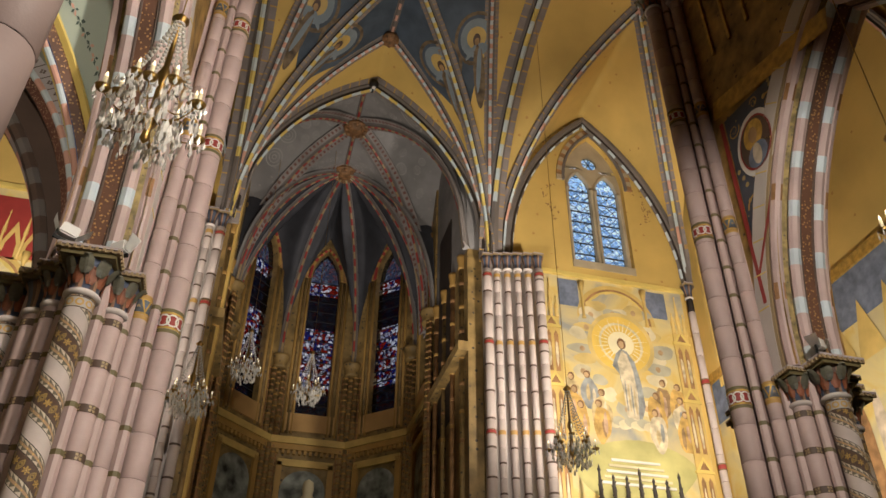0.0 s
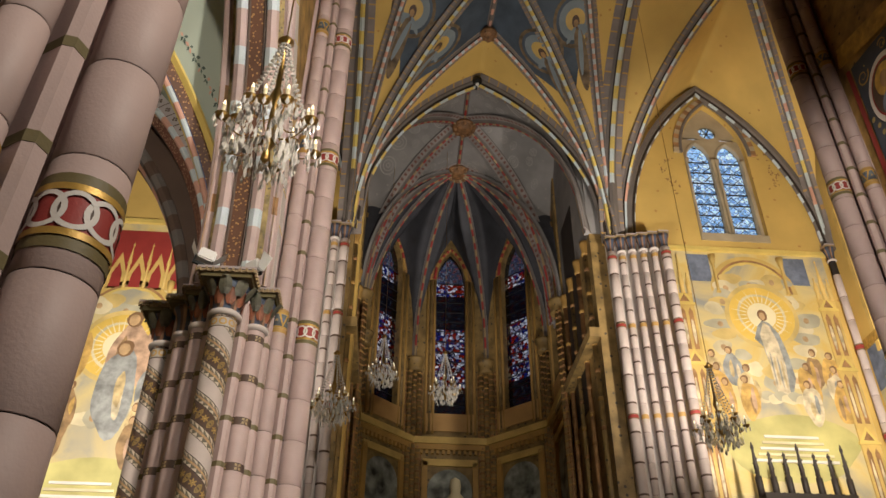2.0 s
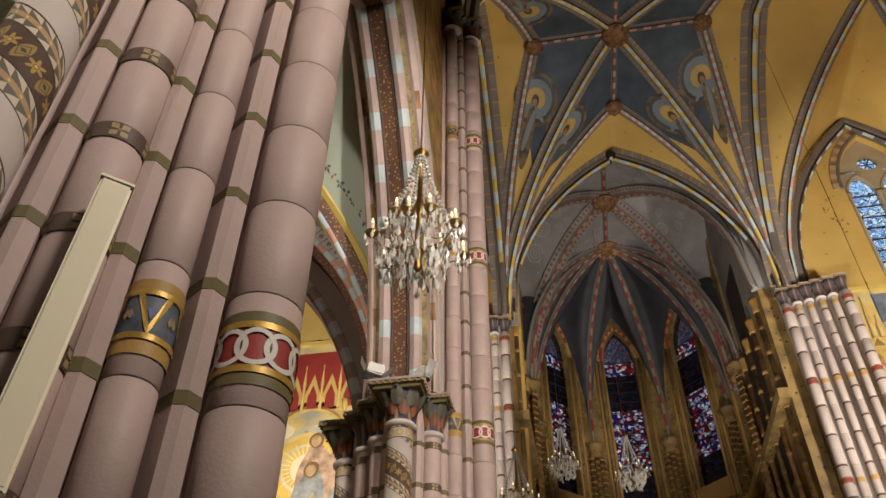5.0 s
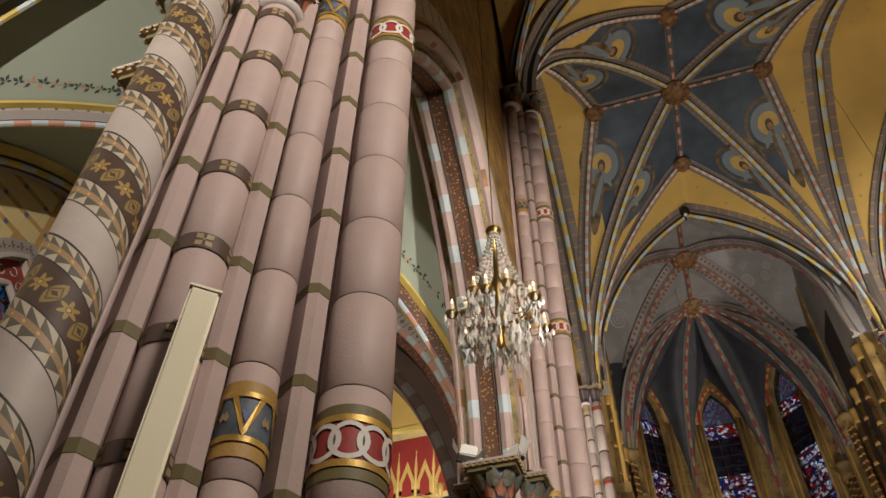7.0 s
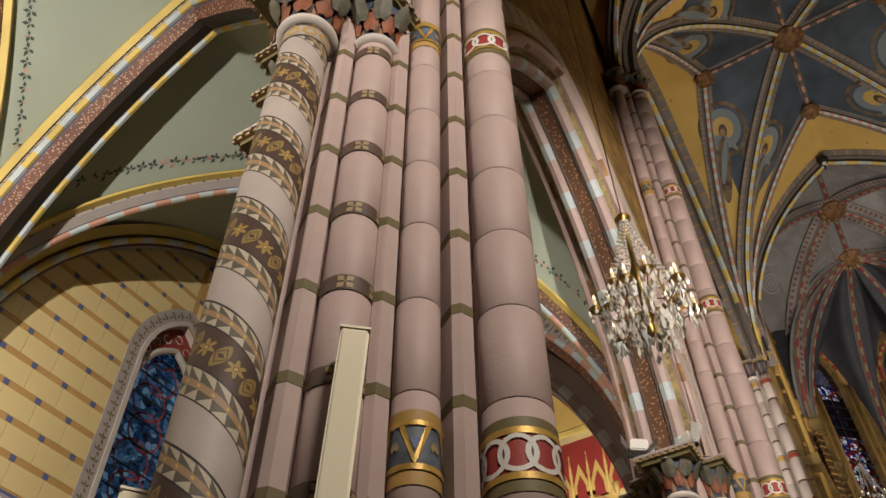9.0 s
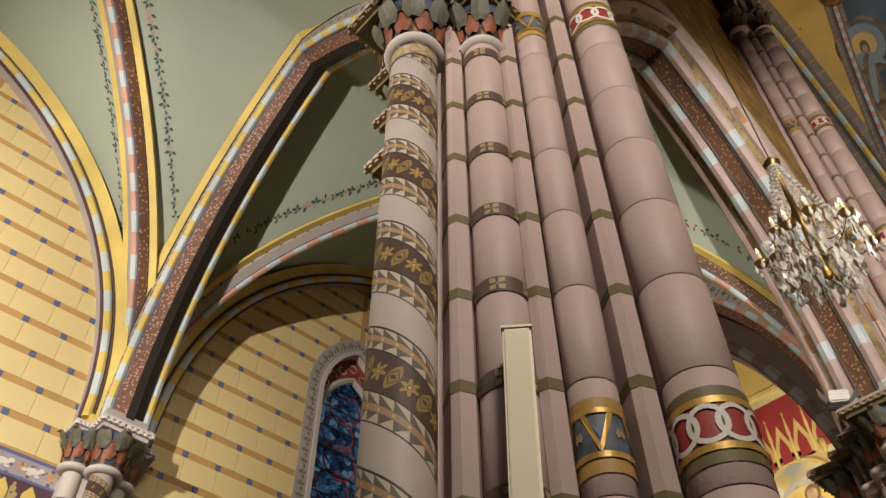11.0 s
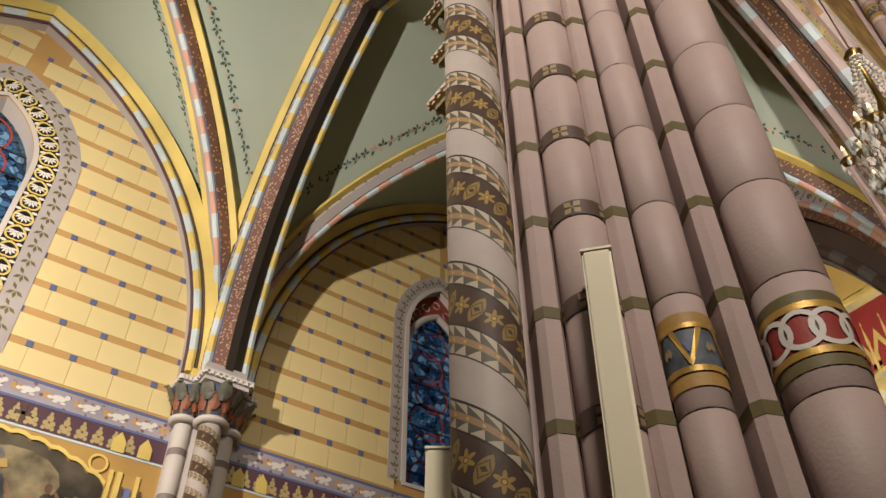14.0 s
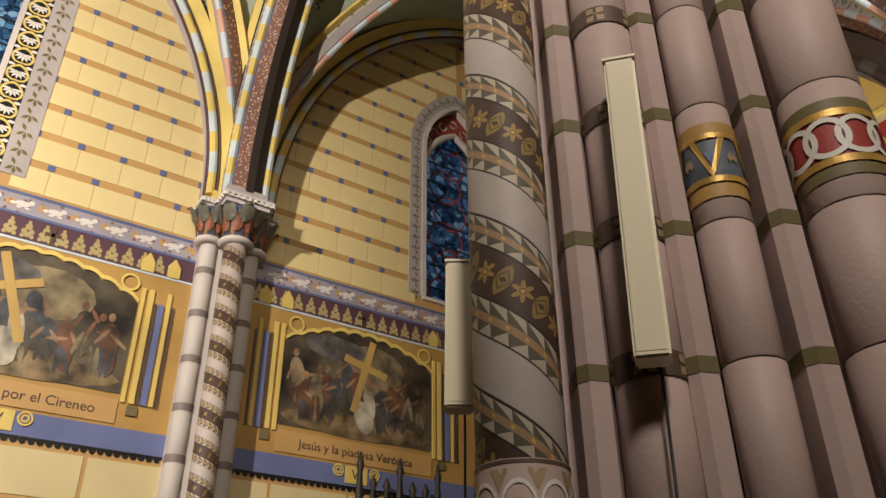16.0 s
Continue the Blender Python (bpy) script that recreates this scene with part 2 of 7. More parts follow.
CRYSTAL = bpy.data.materials.new("cut_crystal")
CRYSTAL.use_nodes = True
_b = CRYSTAL.node_tree.nodes["Principled BSDF"]
_b.inputs["Base Color"].default_value = (0.95, 0.93, 0.88, 1)
_b.inputs["Roughness"].default_value = 0.04
_b.inputs["Transmission Weight"].default_value = 0.6
_b.inputs["IOR"].default_value = 1.55
IRON = material("black_iron", (0.02, 0.02, 0.02), 0.5, 0.6)
PLASTIC = material("cream_plastic", (0.80, 0.73, 0.54), 0.45, vary=0.03)
LAMPWHITE = material("white_lamp_housing", (0.75, 0.74, 0.72), 0.4, vary=0.04)
SKY = glow("evening_sky", (0.62, 0.76, 1.0), 0.85)
SKYLOW = glow("low_evening_sky", (0.5, 0.68, 0.9), 0.28)
SKYDIM = glow("dim_evening_sky", (0.62, 0.68, 0.82), 0.5)
ROBE = material("robe_paint", (0.55, 0.45, 0.33), 0.7, vary=0.25, scale=14)
ROBEBLUE = material("blue_robe_paint", (0.16, 0.19, 0.26), 0.7, vary=0.25, scale=14)
ROBEBROWN = material("brown_robe_paint", (0.32, 0.17, 0.07), 0.7, vary=0.3, scale=14)
SKIN = material("ochre_figure_paint", (0.40, 0.24, 0.11), 0.7, vary=0.3)


# ---- mesh helpers ----
def part(name, bm, mats, parent=None, label="", smooth=False):
    me = bpy.data.meshes.new(name)
    bmesh.ops.recalc_face_normals(bm, faces=bm.faces)
    bm.to_mesh(me)
    bm.free()
    for m in (mats if isinstance(mats, (list, tuple)) else [mats]):
        me.materials.append(m)
    if smooth:
        for p in me.polygons:
            p.use_smooth = True
    ob = new(name, me)
    if parent:
        ob.parent = parent
    if label:
        ob["label"] = label
    return ob


def empty(name, label, category, group="", kind="", at=(0, 0, 0)):
    ob = new(name)
    ob.location = at
    return tagged(ob, label, category, group, kind)


def box(bm, x0, y0, z0, x1, y1, z1, mi=0):
    v = [bm.verts.new((x, y, z)) for z in (z0, z1) for y in (y0, y1) for x in (x0, x1)]
    for f in ((0, 1, 3, 2), (4, 6, 7, 5), (0, 4, 5, 1), (2, 3, 7, 6), (0, 2, 6, 4), (1, 5, 7, 3)):
        bm.faces.new([v[i] for i in f]).material_index = mi
    return bm


def revolve(bm, cx, cy, prof, n=20, mis=None, phase=0.0):
    """Profile of (radius, z) turned round the upright through (cx, cy); mis: a material for each band."""
    rings = [[bm.verts.new((cx + r * math.cos(phase + 2 * math.pi * k / n), cy + r * math.sin(phase + 2 * math.pi * k / n), z)) for k in range(n)] for r, z in prof]
    for i, (a, b) in enumerate(zip(rings, rings[1:])):
        for k in range(n):
            f = bm.faces.new((a[k], a[(k + 1) % n], b[(k + 1) % n], b[k]))
            f.smooth = True
            f.material_index = mis[i] if mis else 0
    for ring in (rings[0], rings[-1]):
        bm.faces.new(ring).material_index = mis[0] if mis else 0
    return bm


def sweep(bm, pts, prof, mi=lambda seg, k: 0, closed=True):
    """A moulding: the profile (side, up) along a line that lies in an upright plane."""
    P = [Vector(p) for p in pts]
    d = (P[-1] - P[0])
    d.z = 0
    if d.length < 1e-4:
        d = P[1] - P[0]
        d.z = 0
    side = Vector((d.y, -d.x, 0)).normalized()
    rows = []
    for i, p in enumerate(P):
        t = ((P[min(i + 1, len(P) - 1)] - p).normalized() if i < len(P) - 1 else Vector()) + ((p - P[max(i - 1, 0)]).normalized() if i else Vector())
        t.normalize()
        up = side.cross(t)
        rows.append([bm.verts.new(p + side * a + up * b) for a, b in prof])
    n = len(prof)
    for i, (a, b) in enumerate(zip(rows, rows[1:])):
        for k in range(n if closed else n - 1):
            f = bm.faces.new((a[k], a[(k + 1) % n], b[(k + 1) % n], b[k]))
            f.material_index = mi(i, k)
    if closed:
        for r, q in ((rows[0], 0), (rows[-1], len(P) - 2)):
            bm.faces.new(r).material_index = mi(q, 0)
    return bm


def roll(side, up, r, n=8):
    return [(side + r * math.cos(2 * math.pi * k / n), up + r * math.sin(2 * math.pi * k / n)) for k in range(n)]


def hn(u, rho):
    """Height, 0 to 1, of a pointed arch of that rise to half span, at u from -1 to 1."""
    R = (rho * rho + 1) / 2
    return math.sqrt(max(0, R * R - (abs(u) + R - 1) ** 2)) / rho


def arch(p0, p1, z0, rise, n=36):
    """Points of a pointed arch over the plan line from p0 to p1, even along its length."""
    half = math.hypot(p1[0] - p0[0], p1[1] - p0[1]) / 2
    rho = rise / half
    R = (rho * rho + 1) / 2
    top = math.atan2(rho, R - 1)
    out = []
    for i in range(n // 2 + 1):
        a = top * i / (n // 2)
        u = R * math.cos(a) - (R - 1)
        out.append((-u, R * math.sin(a)))
    out += [(-u, h) for u, h in reversed(out[:-1])]
    return [(p0[0] + (p1[0] - p0[0]) * (u + 1) / 2, p0[1] + (p1[1] - p0[1]) * (u + 1) / 2, z0 + h * half) for u, h in out]


class Vault:
    """A groined vault over four corners (sw, se, ne, nw), each (x, y, springing height)."""
    def __init__(self, corners, top, ru=1.6, rv=1.4):
        self.c, self.top, self.ru, self.rv = corners, top, ru, rv

    def at(self, u, v, drop=0.0):
        w = ((1 - u) * (1 - v) / 4, (1 + u) * (1 - v) / 4, (1 + u) * (1 + v) / 4, (1 - u) * (1 + v) / 4)
        x, y, z = (sum(wi * c[k] for wi, c in zip(w, self.c)) for k in range(3))
        return Vector((x, y, z + (self.top - z) * max(hn(u, self.ru), hn(v, self.rv)) - drop))

    def web(self, n, pick):
        bm = bmesh.new()
        uv = [math.sin(math.pi / 2 * (-1 + 2 * i / n)) * 0.35 + (-1 + 2 * i / n) * 0.65 for i in range(n + 1)]
        g = [[bm.verts.new(self.at(u, v)) for u in uv] for v in uv]
        for j in range(n):
            for i in range(n):
                f = bm.faces.new((g[j][i], g[j][i + 1], g[j + 1][i + 1], g[j + 1][i]))
                f.smooth = True
                f.material_index = pick((uv[i] + uv[i + 1]) / 2, (uv[j] + uv[j + 1]) / 2)
        return bm

    def line(self, a, b, n=30, drop=0.0):
        return [self.at(a[0] + (b[0] - a[0]) * i / n, a[1] + (b[1] - a[1]) * i / n, drop) for i in range(n + 1)]


RIBP = [(-0.16, 0.05), (-0.16, -0.10), (-0.09, -0.14), (-0.07, -0.22), (0, -0.27), (0.07, -0.22), (0.09, -0.14), (0.16, -0.10), (0.16, 0.05)]


def rib(name, pts, parent, scale=1.0, colours=None, seg=1, margin=0.0):
    """A vault rib with a banded roll along its edge."""
    bm = bmesh.new()
    cols = colours or [1, 2, 3, 2]

    def mi(i, k):
        return cols[(i // seg) % len(cols)] if k in (3, 4) else (4 if k in (2, 5) else 0)
    sweep(bm, pts, [(a * scale, b * scale) for a, b in RIBP], mi)
    ob = part(name, bm, [GREY, YELLOW, PALEBLUE, PINK, DARK], parent)
    if margin:
        fine = []
        for a, b in zip(pts, pts[1:]):
            fine += [Vector(a), Vector(a).lerp(Vector(b), 0.88)]
        fine.append(Vector(pts[-1]))
        for sg in (-1, 1):
            w0, w1 = sg * 0.15 * scale, sg * (0.15 * scale + margin)
            bm = sweep(bmesh.new(), fine, [(w0, 0.03), (w0, -0.055), (w1, -0.03), (w1, 0.03)], lambda i, k: i % 2)
            part("rib_margin", bm, [VIOLETGREY, OCHRE], ob)
    return ob


# ---- floor and outer walls ----
bm = box(bmesh.new(), -14, -14, -0.3, 20, 34, 0)
tagged(part("floor", bm, FLOOR), "grey polished stone church floor slabs", "floor", kind="structure")
bm = box(bmesh.new(), -14, -14.4, 0, 20, -14, 28)
tagged(part("wall_south", bm, GREY), "plain grey stone wall at the church entrance", "wall", kind="structure")
bm = box(bmesh.new(), 13.7, -14, 0, 14.2, 20.7, 28)
tagged(part("wall_east", bm, WEB), "plain yellow plaster side wall of the church", "wall", kind="structure")
bm = box(bmesh.new(), -14, -14, 27.6, 20, 34, 28)
tagged(part("ceiling", bm, DARK), "plain roof deck above the vaults", "ceiling", kind="structure")

def piece(name, mesh, parent, at=(0, 0, 0), rz=0.0, label=""):
    ob = new(name, mesh)
    ob.parent = parent
    ob.location, ob.rotation_euler = at, (0, 0, rz)
    if label:
        ob["label"] = label
    return ob


def mesh_of(name, bm, mats, smooth=False):
    me = bpy.data.meshes.new(name)
    bmesh.ops.recalc_face_normals(bm, faces=bm.faces)
    bm.to_mesh(me)
    bm.free()
    for m in (mats if isinstance(mats, (list, tuple)) else [mats]):
        me.materials.append(m)
    if smooth:
        for p in me.polygons:
            p.use_smooth = True
    return me


def drum_mesh(r, h, mat, n=22, c=0.0025):
    bm = bmesh.new()
    rings = [[bm.verts.new((q * math.cos(2 * math.pi * k / n), q * math.sin(2 * math.pi * k / n), z)) for k in range(n)] for q, z in ((r - c, 0), (r, c), (r, h - c), (r - c, h))]
    for i in range(3):
        for k in range(n):
            f = bm.faces.new((rings[i][k], rings[i][(k + 1) % n], rings[i + 1][(k + 1) % n], rings[i + 1][k]))
            f.smooth = i == 1
    me = mesh_of("drum", bm, mat)
    return me


def wrap(bm, r, pts, mi, lift=0.004):
    """A flat shape of (arc length, height) points laid round a shaft."""
    vs = [bm.verts.new(((r + lift) * math.cos(a / r), (r + lift) * math.sin(a / r), z)) for a, z in pts]
    bm.faces.new(vs).material_index = mi


def band_cylinder(bm, r, z0, z1, mi, n=28):
    a = [bm.verts.new((r * math.cos(2 * math.pi * k / n), r * math.sin(2 * math.pi * k / n), z0)) for k in range(n)]
    b = [bm.verts.new((r * math.cos(2 * math.pi * k / n), r * math.sin(2 * math.pi * k / n), z1)) for k in range(n)]
    for k in range(n):
        f = bm.faces.new((a[k], a[(k + 1) % n], b[(k + 1) % n], b[k]))
        f.material_index, f.smooth = mi, True


def ring_band(r):
    """Red field with white interlaced rings between gold and olive fillets."""
    bm = bmesh.new()
    for z0, z1, mi, dr in ((-0.165, -0.115, 0, 0.002), (-0.115, -0.085, 1, 0.007), (-0.085, 0.085, 3, 0.001), (0.085, 0.115, 1, 0.007), (0.115, 0.165, 0, 0.002)):
        band_cylinder(bm, r + dr, z0, z1, mi)
    n = 9
    step = 2 * math.pi * r / n
    for j in range(n):
        c = j * step
        for k in range(20):
            a0, a1 = 2 * math.pi * k / 20, 2 * math.pi * (k + 1) / 20
            wrap(bm, r, [(c + 0.082 * math.cos(a0), 0.085 * math.sin(a0)), (c + 0.082 * math.cos(a1), 0.085 * math.sin(a1)), (c + 0.060 * math.cos(a1), 0.064 * math.sin(a1)), (c + 0.060 * math.cos(a0), 0.064 * math.sin(a0))], 2, 0.006 + 0.001 * (j % 2))
        h = c + step / 2
        wrap(bm, r, [(h + 0.013 * math.cos(q), 0.042 * math.sin(q)) for q in [2 * math.pi * i / 10 for i in range(10)]], 4, 0.004)
    return mesh_of("ring_band", bm, [OLIVE, GOLD, WHITE, RED, BROWN])


def vee_band(r):
    bm = bmesh.new()
    for z0, z1, mi, dr in ((-0.165, -0.105, 0, 0.003), (-0.105, -0.08, 1, 0.009), (-0.08, 0.09, 2, 0.002), (0.09, 0.112, 1, 0.009), (0.112, 0.165, 0, 0.003)):
        band_cylinder(bm, r + dr, z0, z1, mi)
    step = 2 * math.pi * r / 4
    for j in range(4):
        c = (j + 0.5) * step
        for sx in (-1, 1):
            wrap(bm, r, [(c, -0.085), (c + sx * 0.012, -0.06), (c + sx * 0.062, 0.09), (c + sx * 0.040, 0.09), (c, -0.045)], 1, 0.008)
        wrap(bm, r, [(c - 0.02, 0.03), (c + 0.02, 0.03), (c, -0.02)], 3, 0.006)
        for sx in (-1, 1):
            wrap(bm, r, [(c + sx * 0.07, -0.02), (c + sx * 0.085, 0.0), (c + sx * 0.075, 0.03), (c + sx * 0.06, 0.0)], 4, 0.006)
    return mesh_of("vee_band", bm, [OCHRE, GOLD, material("grey_blue_paint", (0.10, 0.12, 0.15), 0.6, vary=0.4, scale=40), BLUE, TAN])


def flower_band(r):
    bm = bmesh.new()
    band_cylinder(bm, r + 0.004, -0.045, 0.045, 0)
    step = 2 * math.pi * r / 5
    for j in range(5):
        c = j * step
        for sx in (-1, 1):
            for sz in (-1, 1):
                wrap(bm, r, [(c + sx * 0.004, sz * 0.004), (c + sx * 0.034, sz * 0.008), (c + sx * 0.036, sz * 0.036), (c + sx * 0.008, sz * 0.034)], 1, 0.006)
        wrap(bm, r, [(c - 0.004, -0.004), (c + 0.004, -0.004), (c + 0.004, 0.004), (c - 0.004, 0.004)], 1, 0.007)
    return mesh_of("flower_band", bm, [BROWN, TAN])


def wheel_band(r):
    """Gilt wheels under white round arches, closed by dark lines."""
    bm = bmesh.new()
    band_cylinder(bm, r + 0.003, -0.15, 0.14, 0)
    for z in (-0.15, 0.125):
        band_cylinder(bm, r + 0.005, z, z + 0.012, 4)
    n = 8
    step = 2 * math.pi * r / n
    for j in range(n):
        c = j * step
        for k in range(16):
            a0, a1 = 2 * math.pi * k / 16, 2 * math.pi * (k + 1) / 16
            for r0, r1, mi, lift in ((0.050, 0.036, 1, 0.007), (0.034, 0.012, 1 if k % 2 else 4, 0.007), (0.010, 0.001, 2, 0.007)):
                wrap(bm, r, [(c + r0 * math.cos(a0), r0 * math.sin(a0) - 0.03), (c + r0 * math.cos(a1), r0 * math.sin(a1) - 0.03), (c + r1 * math.cos(a1), r1 * math.sin(a1) - 0.03), (c + r1 * math.cos(a0), r1 * math.sin(a0) - 0.03)], mi, lift)
        for k in range(10):
            a0, a1 = math.pi * k / 10, math.pi * (k + 1) / 10
            wrap(bm, r, [(c + 0.060 * math.cos(a0), 0.10 * math.sin(a0) - 0.02), (c + 0.060 * math.cos(a1), 0.10 * math.sin(a1) - 0.02), (c + 0.052 * math.cos(a1), 0.085 * math.sin(a1) - 0.02), (c + 0.052 * math.cos(a0), 0.085 * math.sin(a0) - 0.02)], 3, 0.006)
        h = c + step / 2
        wrap(bm, r, [(h - 0.03, 0.11), (h, 0.04), (h + 0.03, 0.11)], 2, 0.005)
    return mesh_of("wheel_band", bm, [STONE, OCHRE, TAN, WHITE, BROWN])


def neck_band(r):
    """Gilt rings on grey below a capital."""
    bm = bmesh.new()
    band_cylinder(bm, r + 0.003, -0.07, 0.07, 0)
    for z in (-0.07, 0.058):
        band_cylinder(bm, r + 0.005, z, z + 0.012, 2)
    n = 9
    step = 2 * math.pi * r / n
    for j in range(n):
        for k in range(14):
            a0, a1 = 2 * math.pi * k / 14, 2 * math.pi * (k + 1) / 14
            wrap(bm, r, [(j * step + 0.046 * math.cos(a0), 0.046 * math.sin(a0)), (j * step + 0.046 * math.cos(a1), 0.046 * math.sin(a1)), (j * step + 0.026 * math.cos(a1), 0.026 * math.sin(a1)), (j * step + 0.026 * math.cos(a0), 0.026 * math.sin(a0))], 1, 0.006)
    return mesh_of("gilt_ring_band", bm, [LILACGREY, OCHRE, BROWN])


LILACGREY = material("lilac_grey_paint", (0.36, 0.33, 0.29), 0.6)

# ---- piers ----
J0, JH = 2.60, 0.517
RINGS = (3.37, 6.62, 9.55, 12.15)
NECK, ABACUS, TOPZ = 6.33, 6.87, 15.2
SIZES = {"ring": 0.155, "spiral": 0.152, "band": 0.122, "vee": 0.102}
DRUM = {k: drum_mesh(r, JH - 0.004, STONE) for k, r in SIZES.items()}
HALF = {k: drum_mesh(r, JH / 2 - 0.004, STONE) for k, r in SIZES.items()}
WHEELS, NECKBAND = wheel_band(0.152), neck_band(0.152)
RINGBAND, VEEBAND, FLOWER = ring_band(0.157), vee_band(0.104), flower_band(0.1235)


def prism_mesh(h, s, mat):
    bm = bmesh.new()
    pts = [(-0.085 - s, -0.1), (-0.05 - s, 0.06 + s), (0.012, 0.085 + s), (0.05 + s, 0.06 + s), (0.085 + s, -0.1)]
    lo = [bm.verts.new((x, y, 0)) for x, y in pts]
    hi = [bm.verts.new((x, y, h)) for x, y in pts]
    for j in range(5):
        bm.faces.new((lo[j], lo[(j + 1) % 5], hi[(j + 1) % 5], hi[j]))
    bm.faces.new(lo[::-1])
    bm.faces.new(hi)
    return mesh_of("prism", bm, mat)


PRISM, PBAND = prism_mesh(JH - 0.058, 0.0, STONE), prism_mesh(0.058, 0.002, OLIVE)


def leaf_crown(bm, r, z, n, h, mi, reach=0.06, phase=0.0, count=None):
    """Curled leaves that stand round a bell."""
    for k in range(count or n):
        a = 2 * math.pi * (k + phase) / n
        d, s = Vector((math.cos(a), math.sin(a), 0)), Vector((-math.sin(a), math.cos(a), 0))
        w = r * math.pi / n * 0.95
        rows = [(0, 0, w * 0.5), (0.35, reach * 0.25, w), (0.75, reach * 0.9, w * 0.95), (0.95, reach * 1.35, w * 0.55), (0.82, reach * 1.6, w * 0.3)]
        prev = None
        for f, o, ww in rows:
            row = [bm.verts.new(d * (r + o) + s * x + Vector((0, 0, z + h * f))) for x in (-ww, -ww * 0.2, ww * 0.2, ww)]
            row[1].co += d * 0.015
            row[2].co += d * 0.015
            if prev:
                for i in range(3):
                    bm.faces.new((prev[i], prev[i + 1], row[i + 1], row[i])).material_index = mi
            prev = row


LILACW = material("lilac_abacus_paint", (0.42, 0.36, 0.36), 0.7)


PALEABACUS = material("pale_lilac_abacus_paint", (0.52, 0.48, 0.50), 0.65)
LEAFDARK = material("grey_green_leaf_paint", (0.13, 0.125, 0.09), 0.6, vary=0.4, scale=25)
LEAFRUST = material("rust_leaf_paint", (0.26, 0.085, 0.04), 0.6, vary=0.3, scale=25)


def capital_meshes(r, h, size, pale=False):
    bm = bmesh.new()
    prof = [(r * 1.02, 0), (r * 1.28, 0.02), (r * 1.32, 0.045), (r * 1.2, 0.07), (r * 1.04, 0.075), (r * 1.1, 0.4 * h), (r * 1.35, 0.62 * h), (r * 1.75, 0.8 * h)]
    revolve(bm, 0, 0, prof, 24, [0, 0, 0, 0, 1, 1, 1])
    for f in bm.faces:
        c = f.calc_center_median()
        if c.z > 0.1 and len(f.verts) == 4:
            q = int((math.atan2(c.y, c.x) / (2 * math.pi) + 1) * 24) % 4
            f.material_index = (1, 3, 2, 2)[q]
    bell = mesh_of("capital", bm, [STONE2, BROWN, material("capital_blue_paint", (0.06, 0.08, 0.13), 0.6), material("capital_orange_paint", (0.30, 0.17, 0.10), 0.6)])
    bm = bmesh.new()
    z = 0.78 * h
    for s, z0, z1, mi in ((size * 0.86, z, z + 0.05, 1), (size * 0.95, z + 0.05, z + 0.085, 2), (size, z + 0.085, h, 0)):
        box(bm, -s, -s, z0, s, s, z1, mi)
    for e in range(4):
        a = math.pi / 2 * e
        for j in range(9):
            o = (j - 4) / 4.4 * size
            x, y = size * 0.985, o
            c, s2 = math.cos(a), math.sin(a)
            px, py = x * c - y * s2, x * s2 + y * c
            box(bm, px - 0.014, py - 0.014, z + 0.045, px + 0.014, py + 0.014, z + 0.09, 2)
    ab = mesh_of("abacus", bm, [PALEABACUS, PALEABACUS, WHITE] if pale else [LILACW, OLIVE, TAN])
    leaves = []
    for rr, z0, hh, mt, reach in ((r * 1.35, 0.44 * h, 0.40 * h, LEAFDARK, 0.075), (r * 1.12, 0.24 * h, 0.40 * h, LEAFRUST, 0.035)):
        bm = bmesh.new()
        leaf_crown(bm, rr, z0, 8, hh, 0, reach, 0.0, 1)
        leaves.append(mesh_of("leaf", bm, mt))
    return bell, ab, leaves


def put_capital(caps, parent, at, leafy=True):
    c = piece("capital", caps[0], parent, at)
    piece("abacus", caps[1], parent, at)
    if leafy:
        for k in range(8):
            piece("leaf", caps[2][0], c, (0, 0, 0), 2 * math.pi * k / 8)
            piece("leaf", caps[2][1], c, (0, 0, 0), 2 * math.pi * (k + 0.5) / 8)
    return c


CAPBIG = capital_meshes(0.152, ABACUS - NECK, 0.34)
CAPMID = capital_meshes(0.122, ABACUS - NECK - 0.03, 0.26)
CAPRESPOND = capital_meshes(0.152, ABACUS - NECK, 0.30, True)
CAPRESPONDSMALL = capital_meshes(0.122, ABACUS - NECK - 0.03, 0.20, True)
CAPTOP = capital_meshes(0.14, 0.55, 0.25)


